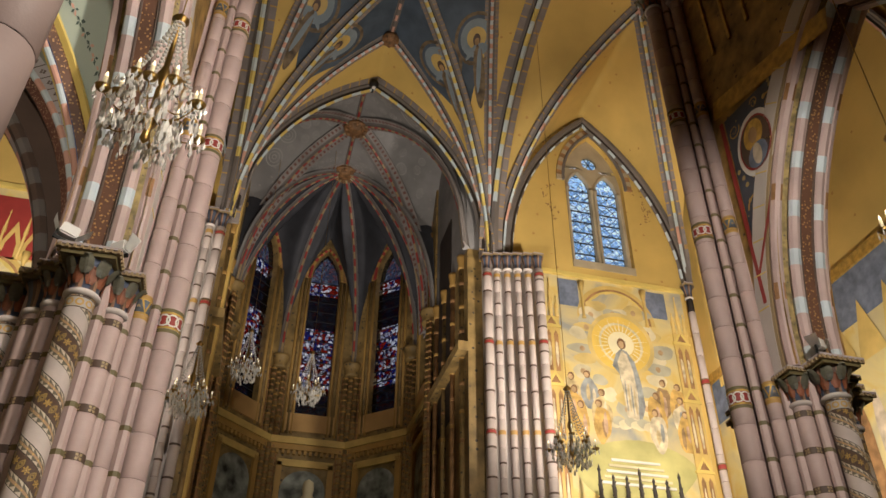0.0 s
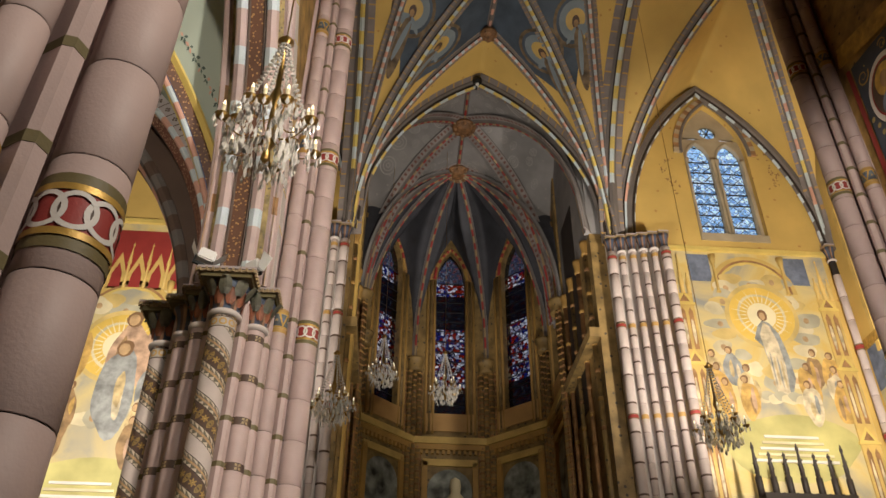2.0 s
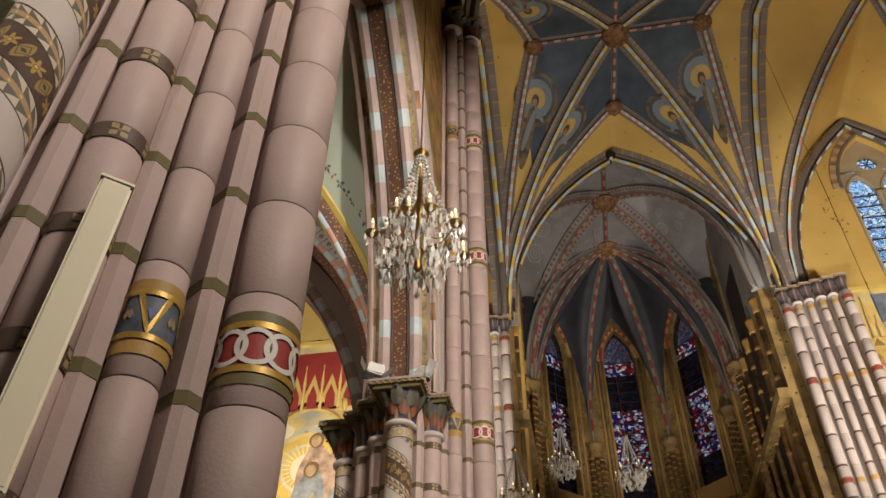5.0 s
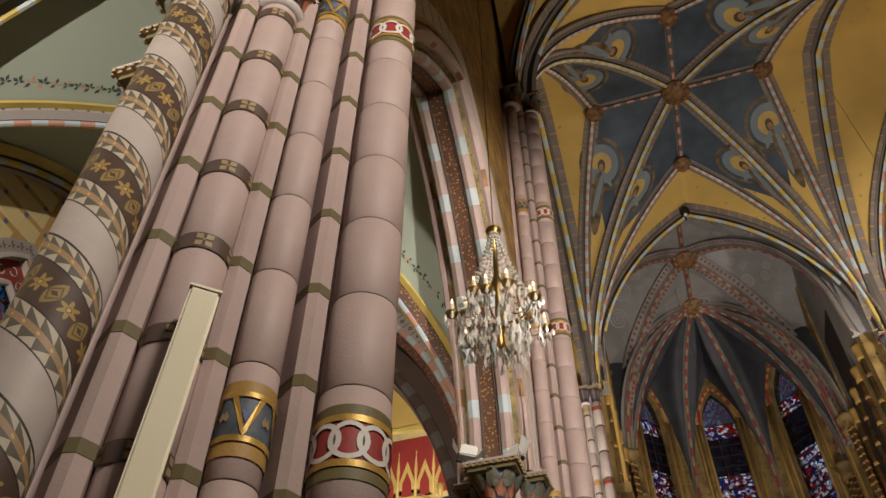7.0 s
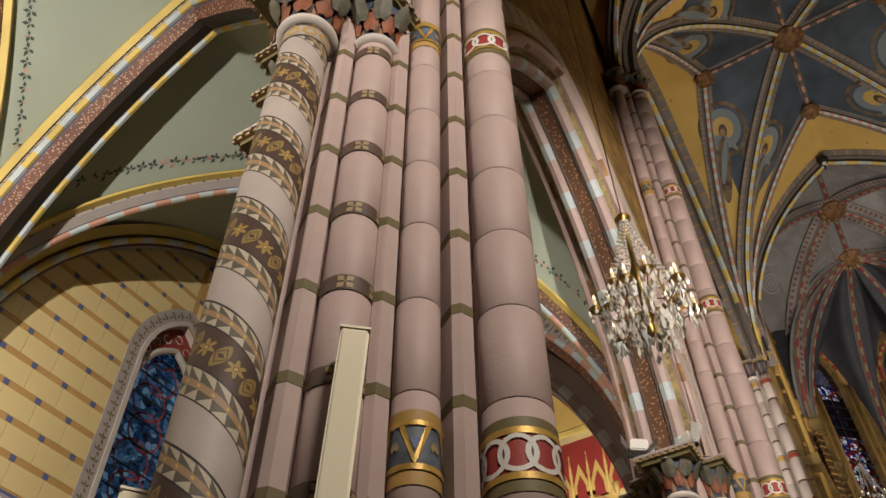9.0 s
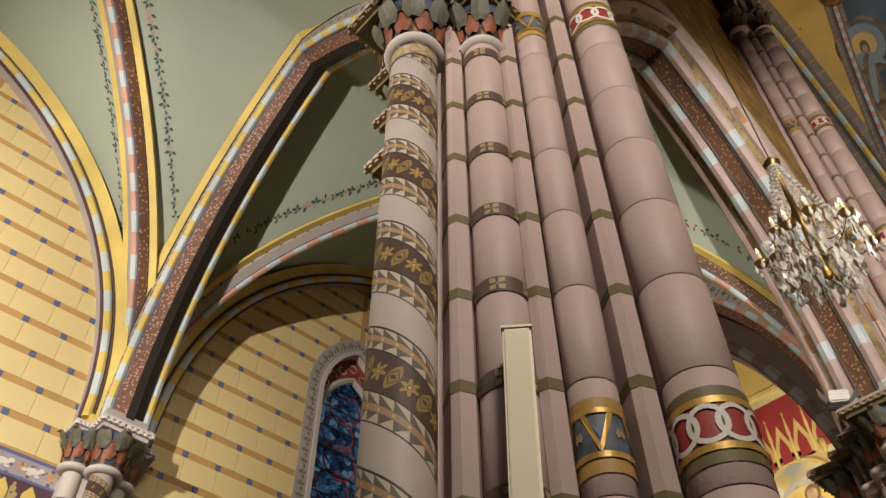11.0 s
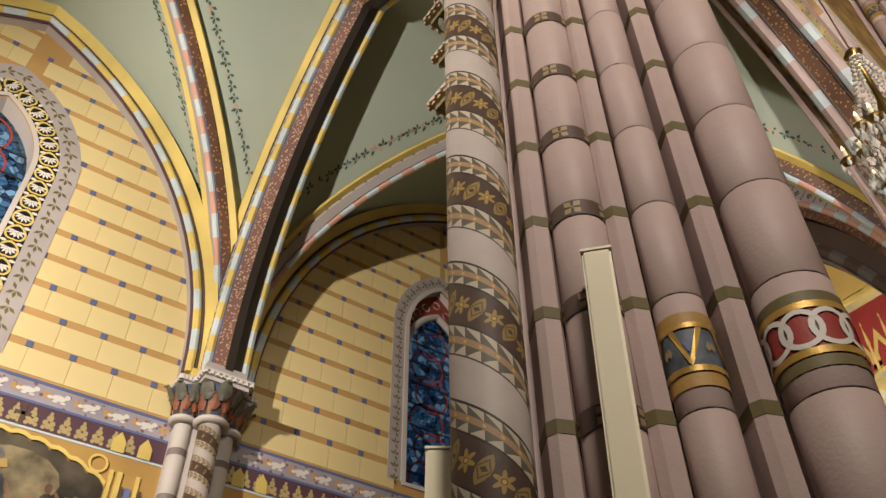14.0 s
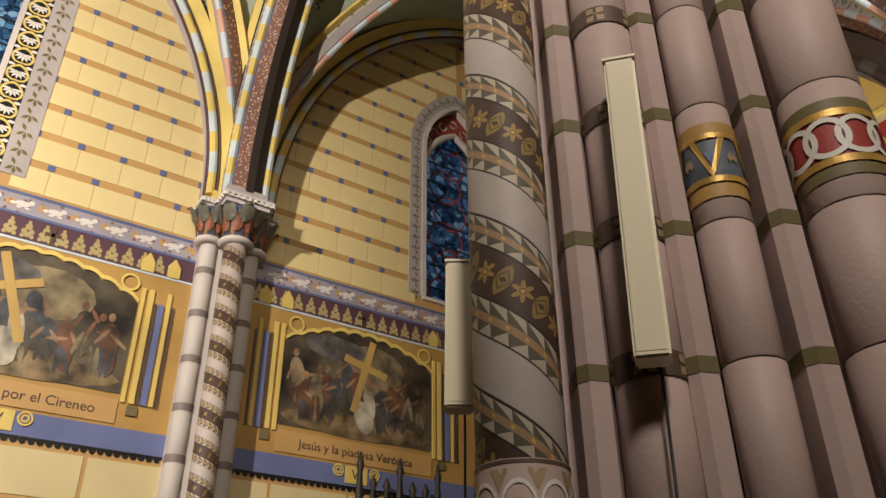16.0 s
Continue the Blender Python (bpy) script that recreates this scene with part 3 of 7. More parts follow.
def shaft(kind, x, y, top, parent):
    r = SIZES[kind]
    if kind == "spiral":
        bm = revolve(bmesh.new(), 0, 0, [(r, 0), (r, top)], 32, [0])
        ob = part("spiral_shaft", bm, [SPIRAL], parent, "stone shaft with a winding painted leaf ribbon")
        ob.location = (x, y, 0)
        for p in ob.data.polygons:
            p.use_smooth = abs(p.normal.z) < 0.3
        piece("wheel_band", WHEELS, parent, (x, y, 2.17), 0.0, "lilac band with gilt wheels under white arches")
        piece("gilt_ring_band", NECKBAND, parent, (x, y, top - 0.09))
        return
    bm = revolve(bmesh.new(), 0, 0, [(r, 0), (r, 2.08), (r - 0.008, 2.08), (r - 0.008, top)], 20, [0, 1, 1])
    me = bm
    ob = part("shaft_core", me, [STONE, JOINT], parent)
    ob.location = (x, y, 0)
    z = J0 - JH
    while z < top - 0.1:
        h = min(JH, top - z)
        hit = [q for q in RINGS if z - 0.1 < q < z + JH - 0.02] if kind in ("ring", "vee") else []
        piece("drum", DRUM[kind] if h > JH * 0.8 else HALF[kind], parent, (x, y, z + 0.002))
        if hit:
            piece("ring_band" if kind == "ring" else "vee_band", RINGBAND if kind == "ring" else VEEBAND, parent, (x, y, hit[0]), 0.2 if kind == "ring" else -0.19, "")
        if kind == "band" and z + JH < top:
            piece("flower_band", FLOWER, parent, (x, y, z + JH), 0.3)
        z += JH


def compound_pier():
    p = empty("compound_pier", "clustered lilac stone pier with painted shafts and carved capitals", "pier", "nave piers")
    R = 0.87
    bm = bmesh.new()
    v0 = [bm.verts.new((0.74 * math.cos(math.pi / 2 * k), 0.74 * math.sin(math.pi / 2 * k), 0)) for k in range(4)]
    v1 = [bm.verts.new((v.co.x, v.co.y, TOPZ)) for v in v0]
    for k in range(4):
        bm.faces.new((v0[k], v0[(k + 1) % 4], v1[(k + 1) % 4], v1[k]))
    bm.faces.new(v1)
    part("core", bm, STONE, p)
    tips = [(R, 0), (0, R - 0.02), (0.02 - R, 0), (0.012, 0.02 - R)]
    for k, (x, y) in enumerate(tips):
        shaft("ring" if k == 0 else "spiral", x, y, TOPZ if k == 0 else NECK, p)
        if k:
            put_capital(CAPBIG, p, (x, y, NECK))
        else:
            put_capital(CAPTOP, p, (x, y, TOPZ))
    for k in range(4):
        a, b = Vector((*tips[k], 0)), Vector((*tips[(k + 1) % 4], 0))
        if k % 2:
            a, b = b, a
        out = ((a + b) / 2).normalized()
        turn = math.atan2(out.y, out.x) - math.pi / 2
        nave = k in (0, 3)
        for f, kind in ((0.36, "vee" if nave else "band"), (0.635, "band")):
            q = a.lerp(b, f)
            top = TOPZ if kind == "vee" else NECK
            shaft(kind, q.x, q.y, top, p)
            c = CAPTOP if kind == "vee" else CAPMID
            put_capital(c, p, (q.x, q.y, top), kind == "vee" or f > 0.5)
        for f in (0.2, 0.5, 0.79):
            q = a.lerp(b, f) - out * 0.01
            top = TOPZ if f < 0.3 and nave else NECK + (0.25 if nave else 0)
            z = J0 - 3 * JH
            piece("prism", PRISM, p, (q.x, q.y, z), turn).scale = (1, 1, 1)
            z += JH
            while z < top:
                piece("prism_band", PBAND, p, (q.x, q.y, z - 0.029), turn)
                piece("prism", PRISM, p, (q.x, q.y, z + 0.029), turn)
                z += JH
    bm = bmesh.new()
    revolve(bm, 0, 0, [(1.35, 0), (1.35, 0.35), (1.2, 0.5), (1.05, 0.9), (1.02, 1.06)], 8, None, math.pi / 8)
    part("plinth", bm, STONE, p)
    return p


pier = compound_pier()
PIERS = [(-2.05, 2.55), (-1.99, 9.2), (7.57, 9.2), (7.57, 2.55)]
pier.matrix_basis = pose(PIERS[0][0], PIERS[0][1], 0)
copy_thing(pier, pose(PIERS[1][0], PIERS[1][1], 0))
for x, y in PIERS[2:]:
    copy_thing(pier, pose(x, y, 0, 0, 0, 180))

# ---- arcade ----
DOTS = material("brown_strip_paint", (0.13, 0.06, 0.035), 0.6, vary=0.2, spots=((0.42, 0.24, 0.09), 22.0, 0.3))


HOLLOW = material("olive_gold_leafwork_paint", (0.30, 0.22, 0.08), 0.65, vary=0.4, scale=30, spots=((0.12, 0.09, 0.05), 16.0, 0.25))


def moulding(name, parent, pts, prof, mats, mi):
    return part(name, sweep(bmesh.new(), pts, prof, mi), mats, parent)


for xa, ya, yb, name in ((-2.02, 3.4, 8.37, "wall_arcade_left"), (7.57, 3.4, 8.37, "wall_arcade_right"), (-2.05, -3.3, 1.7, "wall_arcade_left_rear"), (7.57, -3.3, 1.7, "wall_arcade_right_rear")):
    w = empty(name, "nave arcade wall with banded pointed arch", "wall", kind="structure")
    mid = arch((xa, ya), (xa, yb), ABACUS, 4.75, 44)
    bm = bmesh.new()
    for sx in (xa - 0.42, xa + 0.42):
        lo = [bm.verts.new((sx, p[1], p[2] + 0.12)) for p in mid]
        hi = [bm.verts.new((sx, p[1], 22.0)) for p in mid]
        for i in range(len(lo) - 1):
            bm.faces.new((lo[i], lo[i + 1], hi[i + 1], hi[i]))
        for yy0, yy1 in ((ya - 0.85, ya), (yb, yb + 0.85)):
            bm.faces.new([bm.verts.new((sx, *q)) for q in ((yy0, ABACUS), (yy1, ABACUS), (yy1, 22), (yy0, 22))])
    part("spandrel", bm, SPAN, w)
    for sg in (-1, 1):
        moulding("archivolt", w, mid, [(sg * 0.40, 0.30), (sg * 0.455, 0.30), (sg * 0.455, 0.62), (sg * 0.40, 0.62)], [STONE2, YELLOW], lambda i, k: 0)
        for i in range(2, len(mid) - 3, 2):
            a, b = Vector(mid[i]), Vector(mid[i]).lerp(Vector(mid[i + 1]), 0.08)
            bm = sweep(bmesh.new(), [a, b], [(sg * 0.44, 0.32), (sg * 0.46, 0.32), (sg * 0.46, 0.60), (sg * 0.44, 0.60)])
            part("voussoir_joint", bm, YELLOW, w)
        moulding("bead", w, mid, [(sg * 0.40, 0.24), (sg * 0.45, 0.24), (sg * 0.45, 0.30), (sg * 0.40, 0.30)], [TAN], lambda i, k: 0)
        moulding("outer_roll", w, mid, roll(sg * 0.385, 0.13, 0.095), [STONE, ROBEBROWN], lambda i, k: 1 if i % 6 == 3 and k % 2 == 0 else 0)
        moulding("hollow", w, mid, [(sg * 0.34, 0.14), (sg * 0.36, 0.06), (sg * 0.27, 0.03), (sg * 0.25, 0.14)], [TAN, HOLLOW], lambda i, k: 1)
        moulding("banded_roll", w, mid, roll(sg * 0.20, -0.03, 0.085), [STONE, PALEBLUE], lambda i, k: 1 if i % 3 == 1 else 0)
        moulding("inner_roll", w, mid, roll(sg * 0.105, -0.045, 0.02), [BROWN], lambda i, k: 0)
    moulding("soffit", w, mid, [(-0.2, 0.1), (-0.12, -0.045), (0.12, -0.045), (0.2, 0.1)], [DOTS], lambda i, k: 0)

# painted spandrel beside the right arch, with a medallion
w = empty("spandrel_painting", "slate blue scroll painting with round gold medallion", "painting", kind="structure")
bm = bmesh.new()
X = 7.14
vs = [bm.verts.new((X, y, z)) for y, z in ((8.62, 8.5), (7.6, 9.95), (6.95, 10.95), (7.05, 11.35), (8.55, 11.6))]
bm.faces.new(vs)
part("field", bm, material("slate_scroll_paint", (0.05, 0.06, 0.085), 0.6, vary=0.3, spots=((0.38, 0.28, 0.10), 4.5, 0.2)), w)
for (y0, z0), (y1, z1), wd, mt in (((8.72, 12.0), (5.9, 11.15), 0.18, GOLD), ((8.66, 8.0), (8.62, 11.6), 0.04, RED), ((8.62, 8.5), (7.6, 9.95), 0.03, RED)):
    d = Vector((0, y1 - y0, z1 - z0)).normalized()
    s = Vector((0, -d.z, d.y)) * wd
    bm = bmesh.new()
    for o in (0.0, -0.02):
        bm.faces.new([bm.verts.new(Vector((X - 0.006 + o, y, z)) + s * k) for (y, z), k in (((y0, z0), -1), ((y1, z1), -1), ((y1, z1), 1), ((y0, z0), 1))])
    part("border", bm, mt, w)
for r0, x, mt in ((0.60, 7.125, WHITE), (0.50, 7.115, RED), (0.46, 7.11, BROWN)):
    bm = bmesh.new()
    bm.faces.new([bm.verts.new((x, 7.93 + 0.82 * r0 * math.cos(a), 10.58 + r0 * math.sin(a))) for a in [2 * math.pi * k / 32 for k in range(32)]])
    part("medallion", bm, mt, w)
for cy, cz, ry, rz, mt in ((7.93, 10.73, 0.25, 0.27, GOLD), (7.93, 10.72, 0.11, 0.15, SKIN), (7.93, 10.32, 0.25, 0.22, ROBEBLUE), (7.93, 10.33, 0.11, 0.2, ROBE)):
    bm = bmesh.new()
    xo = {GOLD: 7.104, SKIN: 7.096, ROBEBLUE: 7.1, ROBE: 7.094}[mt]
    bm.faces.new([bm.verts.new((xo, cy + ry * math.cos(a), cz + rz * math.sin(a))) for a in [2 * math.pi * k / 20 for k in range(20)]])
    part("medallion_shape", bm, mt, w)
for cy, cz, r0, turn in ((8.30, 9.62, 0.22, 0.0), (8.36, 9.18, 0.15, 2.0), (7.42, 11.0, 0.20, 1.0), (8.36, 11.2, 0.17, 3.0), (7.75, 11.28, 0.12, 0.5)):
    bm = bmesh.new()
    for k in range(22):
        a0, a1 = turn + 0.45 * k, turn + 0.45 * (k + 1)
        q0, q1 = r0 * (1 - k / 26), r0 * (1 - (k + 1) / 26)
        bm.faces.new([bm.verts.new((X - 0.012, cy + r * math.cos(a), cz + r * math.sin(a))) for r, a in ((q0, a0), (q1, a1), (q1 * 0.80, a1), (q0 * 0.80, a0))])
    part("gilt_scroll", bm, OCHRE, w)
for i in range(5):
    bm = box(bmesh.new(), 7.10, 6.3 + i * 0.5, 12.6 + 0.12 * i, 7.14, 6.36 + i * 0.5, 15)
    part("gilt_mullion", bm, GOLD, w)

# ---- aisle on the left ----
WX = -8.1
LILAC = material("lilac_diamond_paint", (0.40, 0.36, 0.35), 0.7, vary=0.08)


def painted_rib(parent, pts, s=1.0, cols=(0, 1)):
    """An aisle rib: yellow margins on the web, a banded roll, a blue fillet and a scroll face."""
    def sc(p):
        return [(a * s, b * s) for a, b in p]
    for sg in (-1, 1):
        moulding("yellow_margin", parent, pts, sc([(sg * 0.14, 0.03), (sg * 0.14, -0.035), (sg * 0.26, -0.02), (sg * 0.26, 0.03)]), [YELLOW], lambda i, k: 0)
        moulding("rib_face", parent, pts, sc([(sg * 0.02, 0.0), (sg * 0.155, 0.0), (sg * 0.155, -0.075), (sg * 0.06, -0.17), (sg * 0.02, -0.17)]), [LILAC, BLUE, DOTS], lambda i, k: 1 if k == 3 else (0 if sg > 0 else 2))
    moulding("banded_roll", parent, pts, sc(roll(0, -0.19, 0.05)), [PINK, PALEBLUE, YELLOW], lambda i, k: cols[i % len(cols)])
    bm = bmesh.new()
    for i in range(1, len(pts) - 1, 1):
        a, b = Vector(pts[i]), Vector(pts[i + 1]) if i + 1 < len(pts) else Vector(pts[i])
        m = a.lerp(b, 0.5)
        sweep(bm, [m, m.lerp(b, 0.3)], sc([(0.156, -0.06), (0.162, -0.06), (0.162, -0.02), (0.156, -0.02)]))
    part("diamond_marks", bm, BROWN, parent)["kind"] = "stuff"


def leaf_sprigs(parent, v, lines, side=0.36):
    """Small painted leaf sprigs that follow the ribs on the web."""
    bm = bmesh.new()
    rnd = random.Random(3)
    for a, b in lines:
        n = 36
        for i in range(3, n - 1):
            t = i / n
            for sg in (-1, 1):
                u, q = a[0] + (b[0] - a[0]) * t, a[1] + (b[1] - a[1]) * t
                du, dq = b[1] - a[1], -(b[0] - a[0])
                ln = math.hypot(du, dq)
                u, q = u + sg * du / ln * 0.115, q + sg * dq / ln * 0.115
                if abs(u) > 0.985 or abs(q) > 0.985:
                    continue
                p = v.at(u, q, 0.012)
                e1 = (v.at(u + (b[0] - a[0]) * 0.01, q + (b[1] - a[1]) * 0.01, 0.012) - p).normalized()
                e2 = (v.at(u + du * 0.01, q + dq * 0.01, 0.012) - p).normalized()
                for ang in (0.2, 1.4, 2.6, 3.9):
                    d = e1 * math.cos(ang) + e2 * math.sin(ang)
                    s = e1 * -math.sin(ang) + e2 * math.cos(ang)
                    L = 0.075 * rnd.uniform(0.7, 1.2)
                    f = bm.faces.new([bm.verts.new(p + d * x * L + s * y * L) for x, y in ((0.1, 0), (0.6, -0.28), (1.15, 0), (0.6, 0.28))])
                    f.material_index = 0 if rnd.random() < 0.8 else 1
    ob = part("leaf_sprigs", bm, [material("leaf_paint", (0.07, 0.10, 0.085), 0.8), PINK], parent)
    ob["kind"] = "stuff"


AISLES = [(2.5, 9.2), (-4.2, 2.5)]
for y0, y1 in AISLES:
    v = Vault([(WX, y0, ABACUS), (-2.3, y0, ABACUS), (-2.3, y1, ABACUS), (WX, y1, ABACUS)], 11.7, 1.6, 1.5)
    t = empty("aisle_vault", "sage green plaster vault with painted ribs and leaf borders", "vault", kind="structure")
    part("web", v.web(44, lambda u, q: 0), [GREEN], t)
    diag = [((-1, -1), (0, 0)), ((1, -1), (0, 0)), ((1, 1), (0, 0)), ((-1, 1), (0, 0))]
    for a, b in diag:
        painted_rib(t, v.line(a, b, 26), 0.85, (0, 1))
    leaf_sprigs(t, v, diag)
    # arch against the wall
    wr = arch((WX + 0.05, y0 + 0.42), (WX + 0.05, y1 - 0.42), ABACUS, 4.55, 40)
    moulding("wall_arch", t, wr, [(-0.06, 0.0), (0.10, 0.0), (0.10, 0.20), (-0.06, 0.20)], [LILAC, BROWN], lambda i, k: 0)
    moulding("wall_arch_roll", t, wr, roll(0.15, 0.055, 0.05), [PALEBLUE, YELLOW, BROWN], lambda i, k: (0, 1)[i % 2])
    moulding("wall_arch_line", t, wr, roll(0.115, 0.0, 0.022), [PURPLE], lambda i, k: 0)
    moulding("wall_arch_edge", t, wr, roll(0.16, 0.125, 0.018), [BROWN], lambda i, k: 0)
    moulding("yellow_margin", t, wr, [(0.08, 0.14), (0.16, 0.14), (0.26, 0.27), (0.08, 0.27)], [YELLOW], lambda i, k: 0)
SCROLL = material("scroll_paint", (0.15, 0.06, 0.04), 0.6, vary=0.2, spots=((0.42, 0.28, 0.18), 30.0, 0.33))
for y in (2.5, 9.2, -4.2):
    t = empty("transverse_arch", "pointed arch with banded rolls and scroll soffit across the aisle", "arch", kind="structure")
    pts = arch((WX + 0.3, y), (-2.4, y), ABACUS, 4.55, 48)
    for sg in (-1, 1):
        moulding("yellow_margin", t, pts, [(sg * 0.22, 0.26), (sg * 0.22, 0.17), (sg * 0.34, 0.22), (sg * 0.34, 0.28)], [YELLOW], lambda i, k: 0)
        moulding("pattern_face", t, pts, [(sg * 0.20, 0.17), (sg * 0.25, 0.17), (sg * 0.25, -0.03), (sg * 0.20, -0.03)], [LILAC], lambda i, k: 0)
        bm = bmesh.new()
        for a, b in zip(pts, pts[1:]):
            a, b = Vector(a), Vector(b)
            along = (b - a).normalized()
            up = Vector((0, -1, 0)).cross(along)
            up = up if up.z >= 0 else -up
            o = a.lerp(b, 0.5) + up * 0.07 + Vector((0, -sg * 0.2525, 0))
            for q in ((-0.25, 0), (0.25, 0), (0, -0.25), (0, 0.25)):
                c = o + along * q[0] * 0.11 + up * q[1] * 0.11
                bm.faces.new([bm.verts.new(c + along * x + up * y) for x, y in ((-0.022, 0), (0, -0.022), (0.022, 0), (0, 0.022))])
            bm.faces.new([bm.verts.new(a + up * h + along * w + Vector((0, -sg * 0.2525, 0))) for h, w in ((-0.02, -0.008), (-0.02, 0.008), (0.16, 0.008), (0.16, -0.008))])
        part("diamond_marks", bm, BROWN, t)["kind"] = "stuff"
        moulding("dark_edge", t, pts, roll(sg * 0.25, 0.18, 0.014, 6), [IRON], lambda i, k: 0)
        moulding("banded_roll", t, pts, roll(sg * 0.225, -0.06, 0.05), [PALEBLUE, PINK if y > 5 else YELLOW], lambda i, k: i % 2)
        moulding("blue_fillet", t, pts, [(sg * 0.16, 0.0), (sg * 0.20, -0.03), (sg * 0.20, -0.085), (sg * 0.16, -0.095)], [BLUE], lambda i, k: 0)
    # DARK paints shade on the underside that the aisle flood misses
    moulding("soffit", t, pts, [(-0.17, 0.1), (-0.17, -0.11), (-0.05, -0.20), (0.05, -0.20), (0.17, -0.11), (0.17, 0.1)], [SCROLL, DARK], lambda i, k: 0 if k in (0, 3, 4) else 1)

# thick arch that closes the aisle towards the transept
w = empty("wall_aisle_end", "stone wall with a deep pointed arch towards the transept", "wall", kind="structure")
o = arch((WX + 0.55, 9.7), (-2.75, 9.7), 6.2, 4.75, 40)
bm = bmesh.new()
for yy in (9.45, 10.05):
    for a, b in zip(o, o[1:]):
        bm.faces.new([bm.verts.new(q) for q in ((a[0], yy, a[2]), (b[0], yy, b[2]), (b[0], yy, 14), (a[0], yy, 14))])
    for x0, x1 in ((WX - 0.3, WX + 0.55), (-2.75, -2.2)):
        bm.faces.new([bm.verts.new(q) for q in ((x0, yy, 0), (x1, yy, 0), (x1, yy, 14), (x0, yy, 14))])
for a, b in zip(o, o[1:]):
    bm.faces.new([bm.verts.new(q) for q in ((a[0], 9.45, a[2]), (b[0], 9.45, b[2]), (b[0], 10.05, b[2]), (a[0], 10.05, a[2]))])
for x in (WX + 0.55, -2.75):
    bm.faces.new([bm.verts.new(q) for q in ((x, 9.45, 0), (x, 10.05, 0), (x, 10.05, 6.2), (x, 9.45, 6.2))])
part("masonry", bm, BROWN, w)
for yy, r in ((9.5, 0.1), (9.72, 0.12), (9.95, 0.1)):
    moulding("arch_roll", w, [(p[0], yy, p[2]) for p in o], roll(0, 0.02, r), [GREY, LILAC, PINK, BROWN], lambda i, k: (1 if i % 2 else 2) if r > 0.11 else (0, 3)[i % 2])

# ---- west wall ----
YC = (5.8, -0.84)
SILL, SPRING, WRISE, WH = 6.49, 8.95, 1.0, 0.58
w = empty("wall_west", "yellow block painted aisle wall with blue squares and borders", "wall", kind="structure")
bm = bmesh.new()
edges = [-4.2, YC[1] - WH, YC[1] + WH, YC[0] - WH, YC[0] + WH, 9.2]
for a, b in ((edges[0], edges[1]), (edges[2], edges[3]), (edges[4], edges[5])):
    box(bm, WX - 0.5, a, 0, WX, b, 13)
for c in YC:
    box(bm, WX - 0.5, c - WH, 0, WX, c + WH, SILL)
    top = arch((WX, c - WH), (WX, c + WH), SPRING, WRISE, 20)
    for xx in (WX, WX - 0.5):
        lo = [bm.verts.new((xx, p[1], p[2])) for p in top]
        hi = [bm.verts.new((xx, p[1], 13)) for p in top]
        for i in range(len(lo) - 1):
            bm.faces.new((lo[i], lo[i + 1], hi[i + 1], hi[i]))
    for i in range(len(top) - 1):
        bm.faces.new([bm.verts.new((xx, q[1], q[2])) for xx, q in ((WX, top[i]), (WX, top[i + 1]), (WX - 0.5, top[i + 1]), (WX - 0.5, top[i]))]).material_index = 1
part("plaster", bm, [BANDTAN, STONE2], w)


def half_width(z, e):
    """Half width of a window's painted border at that height."""
    if z < SPRING:
        return WH + e
    return (WH + e) * math.sqrt(max(0.0, 1 - ((z - SPRING) / (WRISE + e * 1.15)) ** 1.7))


BW, BH, BZ0 = 0.45, 0.385, 6.70
bm = box(bmesh.new(), 0, -BW / 2 + 0.003, 0.046, 0.006, BW / 2 - 0.003, BH - 0.046)
BLK = mesh_of("wall_block", bm, BLOCK)
bm = box(bmesh.new(), 0, -0.036, -0.036, 0.008, 0.036, 0.036)
SQ = mesh_of("blue_square", bm, BLUE)
for row in range(-1, 14):
    z = BZ0 + row * BH
    for k in range(-11, 21):
        y = 0.50 + k * BW + (row % 2) * (BW / 2)
        if abs(y - 2.5) < 0.3 or y > 8.9 or y < -4.0:
            continue
        yc = YC[0] if y > 2.5 else YC[1]
        if z > ABACUS + 4.9 * hn((y - yc) / 3.35, 1.5) + 0.4:
            continue
        h0 = half_width(z + 0.15, 0.16 if y > 2.5 else 0.42)
        if row >= 0 and abs(y - yc) > h0 + 0.05:
            piece("blue_square", SQ, w, (WX, y, z))
        a, b = y - BW / 2, y + BW / 2
        if a > yc - h0 and b < yc + h0:
            continue
        if a < yc - h0 < b:
            b = yc - h0
        if a < yc + h0 < b:
            a = yc + h0
        if b - a < 0.02:
            continue
        piece("wall_block", BLK, w, (WX, (a + b) / 2, z)).scale = (1, (b - a) / BW, 1)
# lower dado of large blocks
bm = box(bmesh.new(), 0, -0.44, 0.02, 0.008, 0.44, 0.43)
BLK2 = mesh_of("dado_block", bm, [material("pale_dado_paint", (0.62, 0.52, 0.28), 0.55, vary=0.06)])
for row in range(5):
    for k in range(-4, 10):
        piece("dado_block", BLK2, w, (WX, -3.6 + 0.92 * k + 0.46 * (row % 2), 1.5 + 0.46 * row))

FRIEZE = material("frieze_paint", (0.34, 0.31, 0.36), 0.6, vary=0.15, spots=((0.20, 0.10, 0.10), 14.0, 0.3))


def strip(name, z0, z1, mat, d=0.012, y0=-4.1, y1=9.1):
    for a, b in ((y0, 2.2), (2.85, y1)):
        part(name, box(bmesh.new(), WX, a, z0, WX + d, b, z1), mat, w)


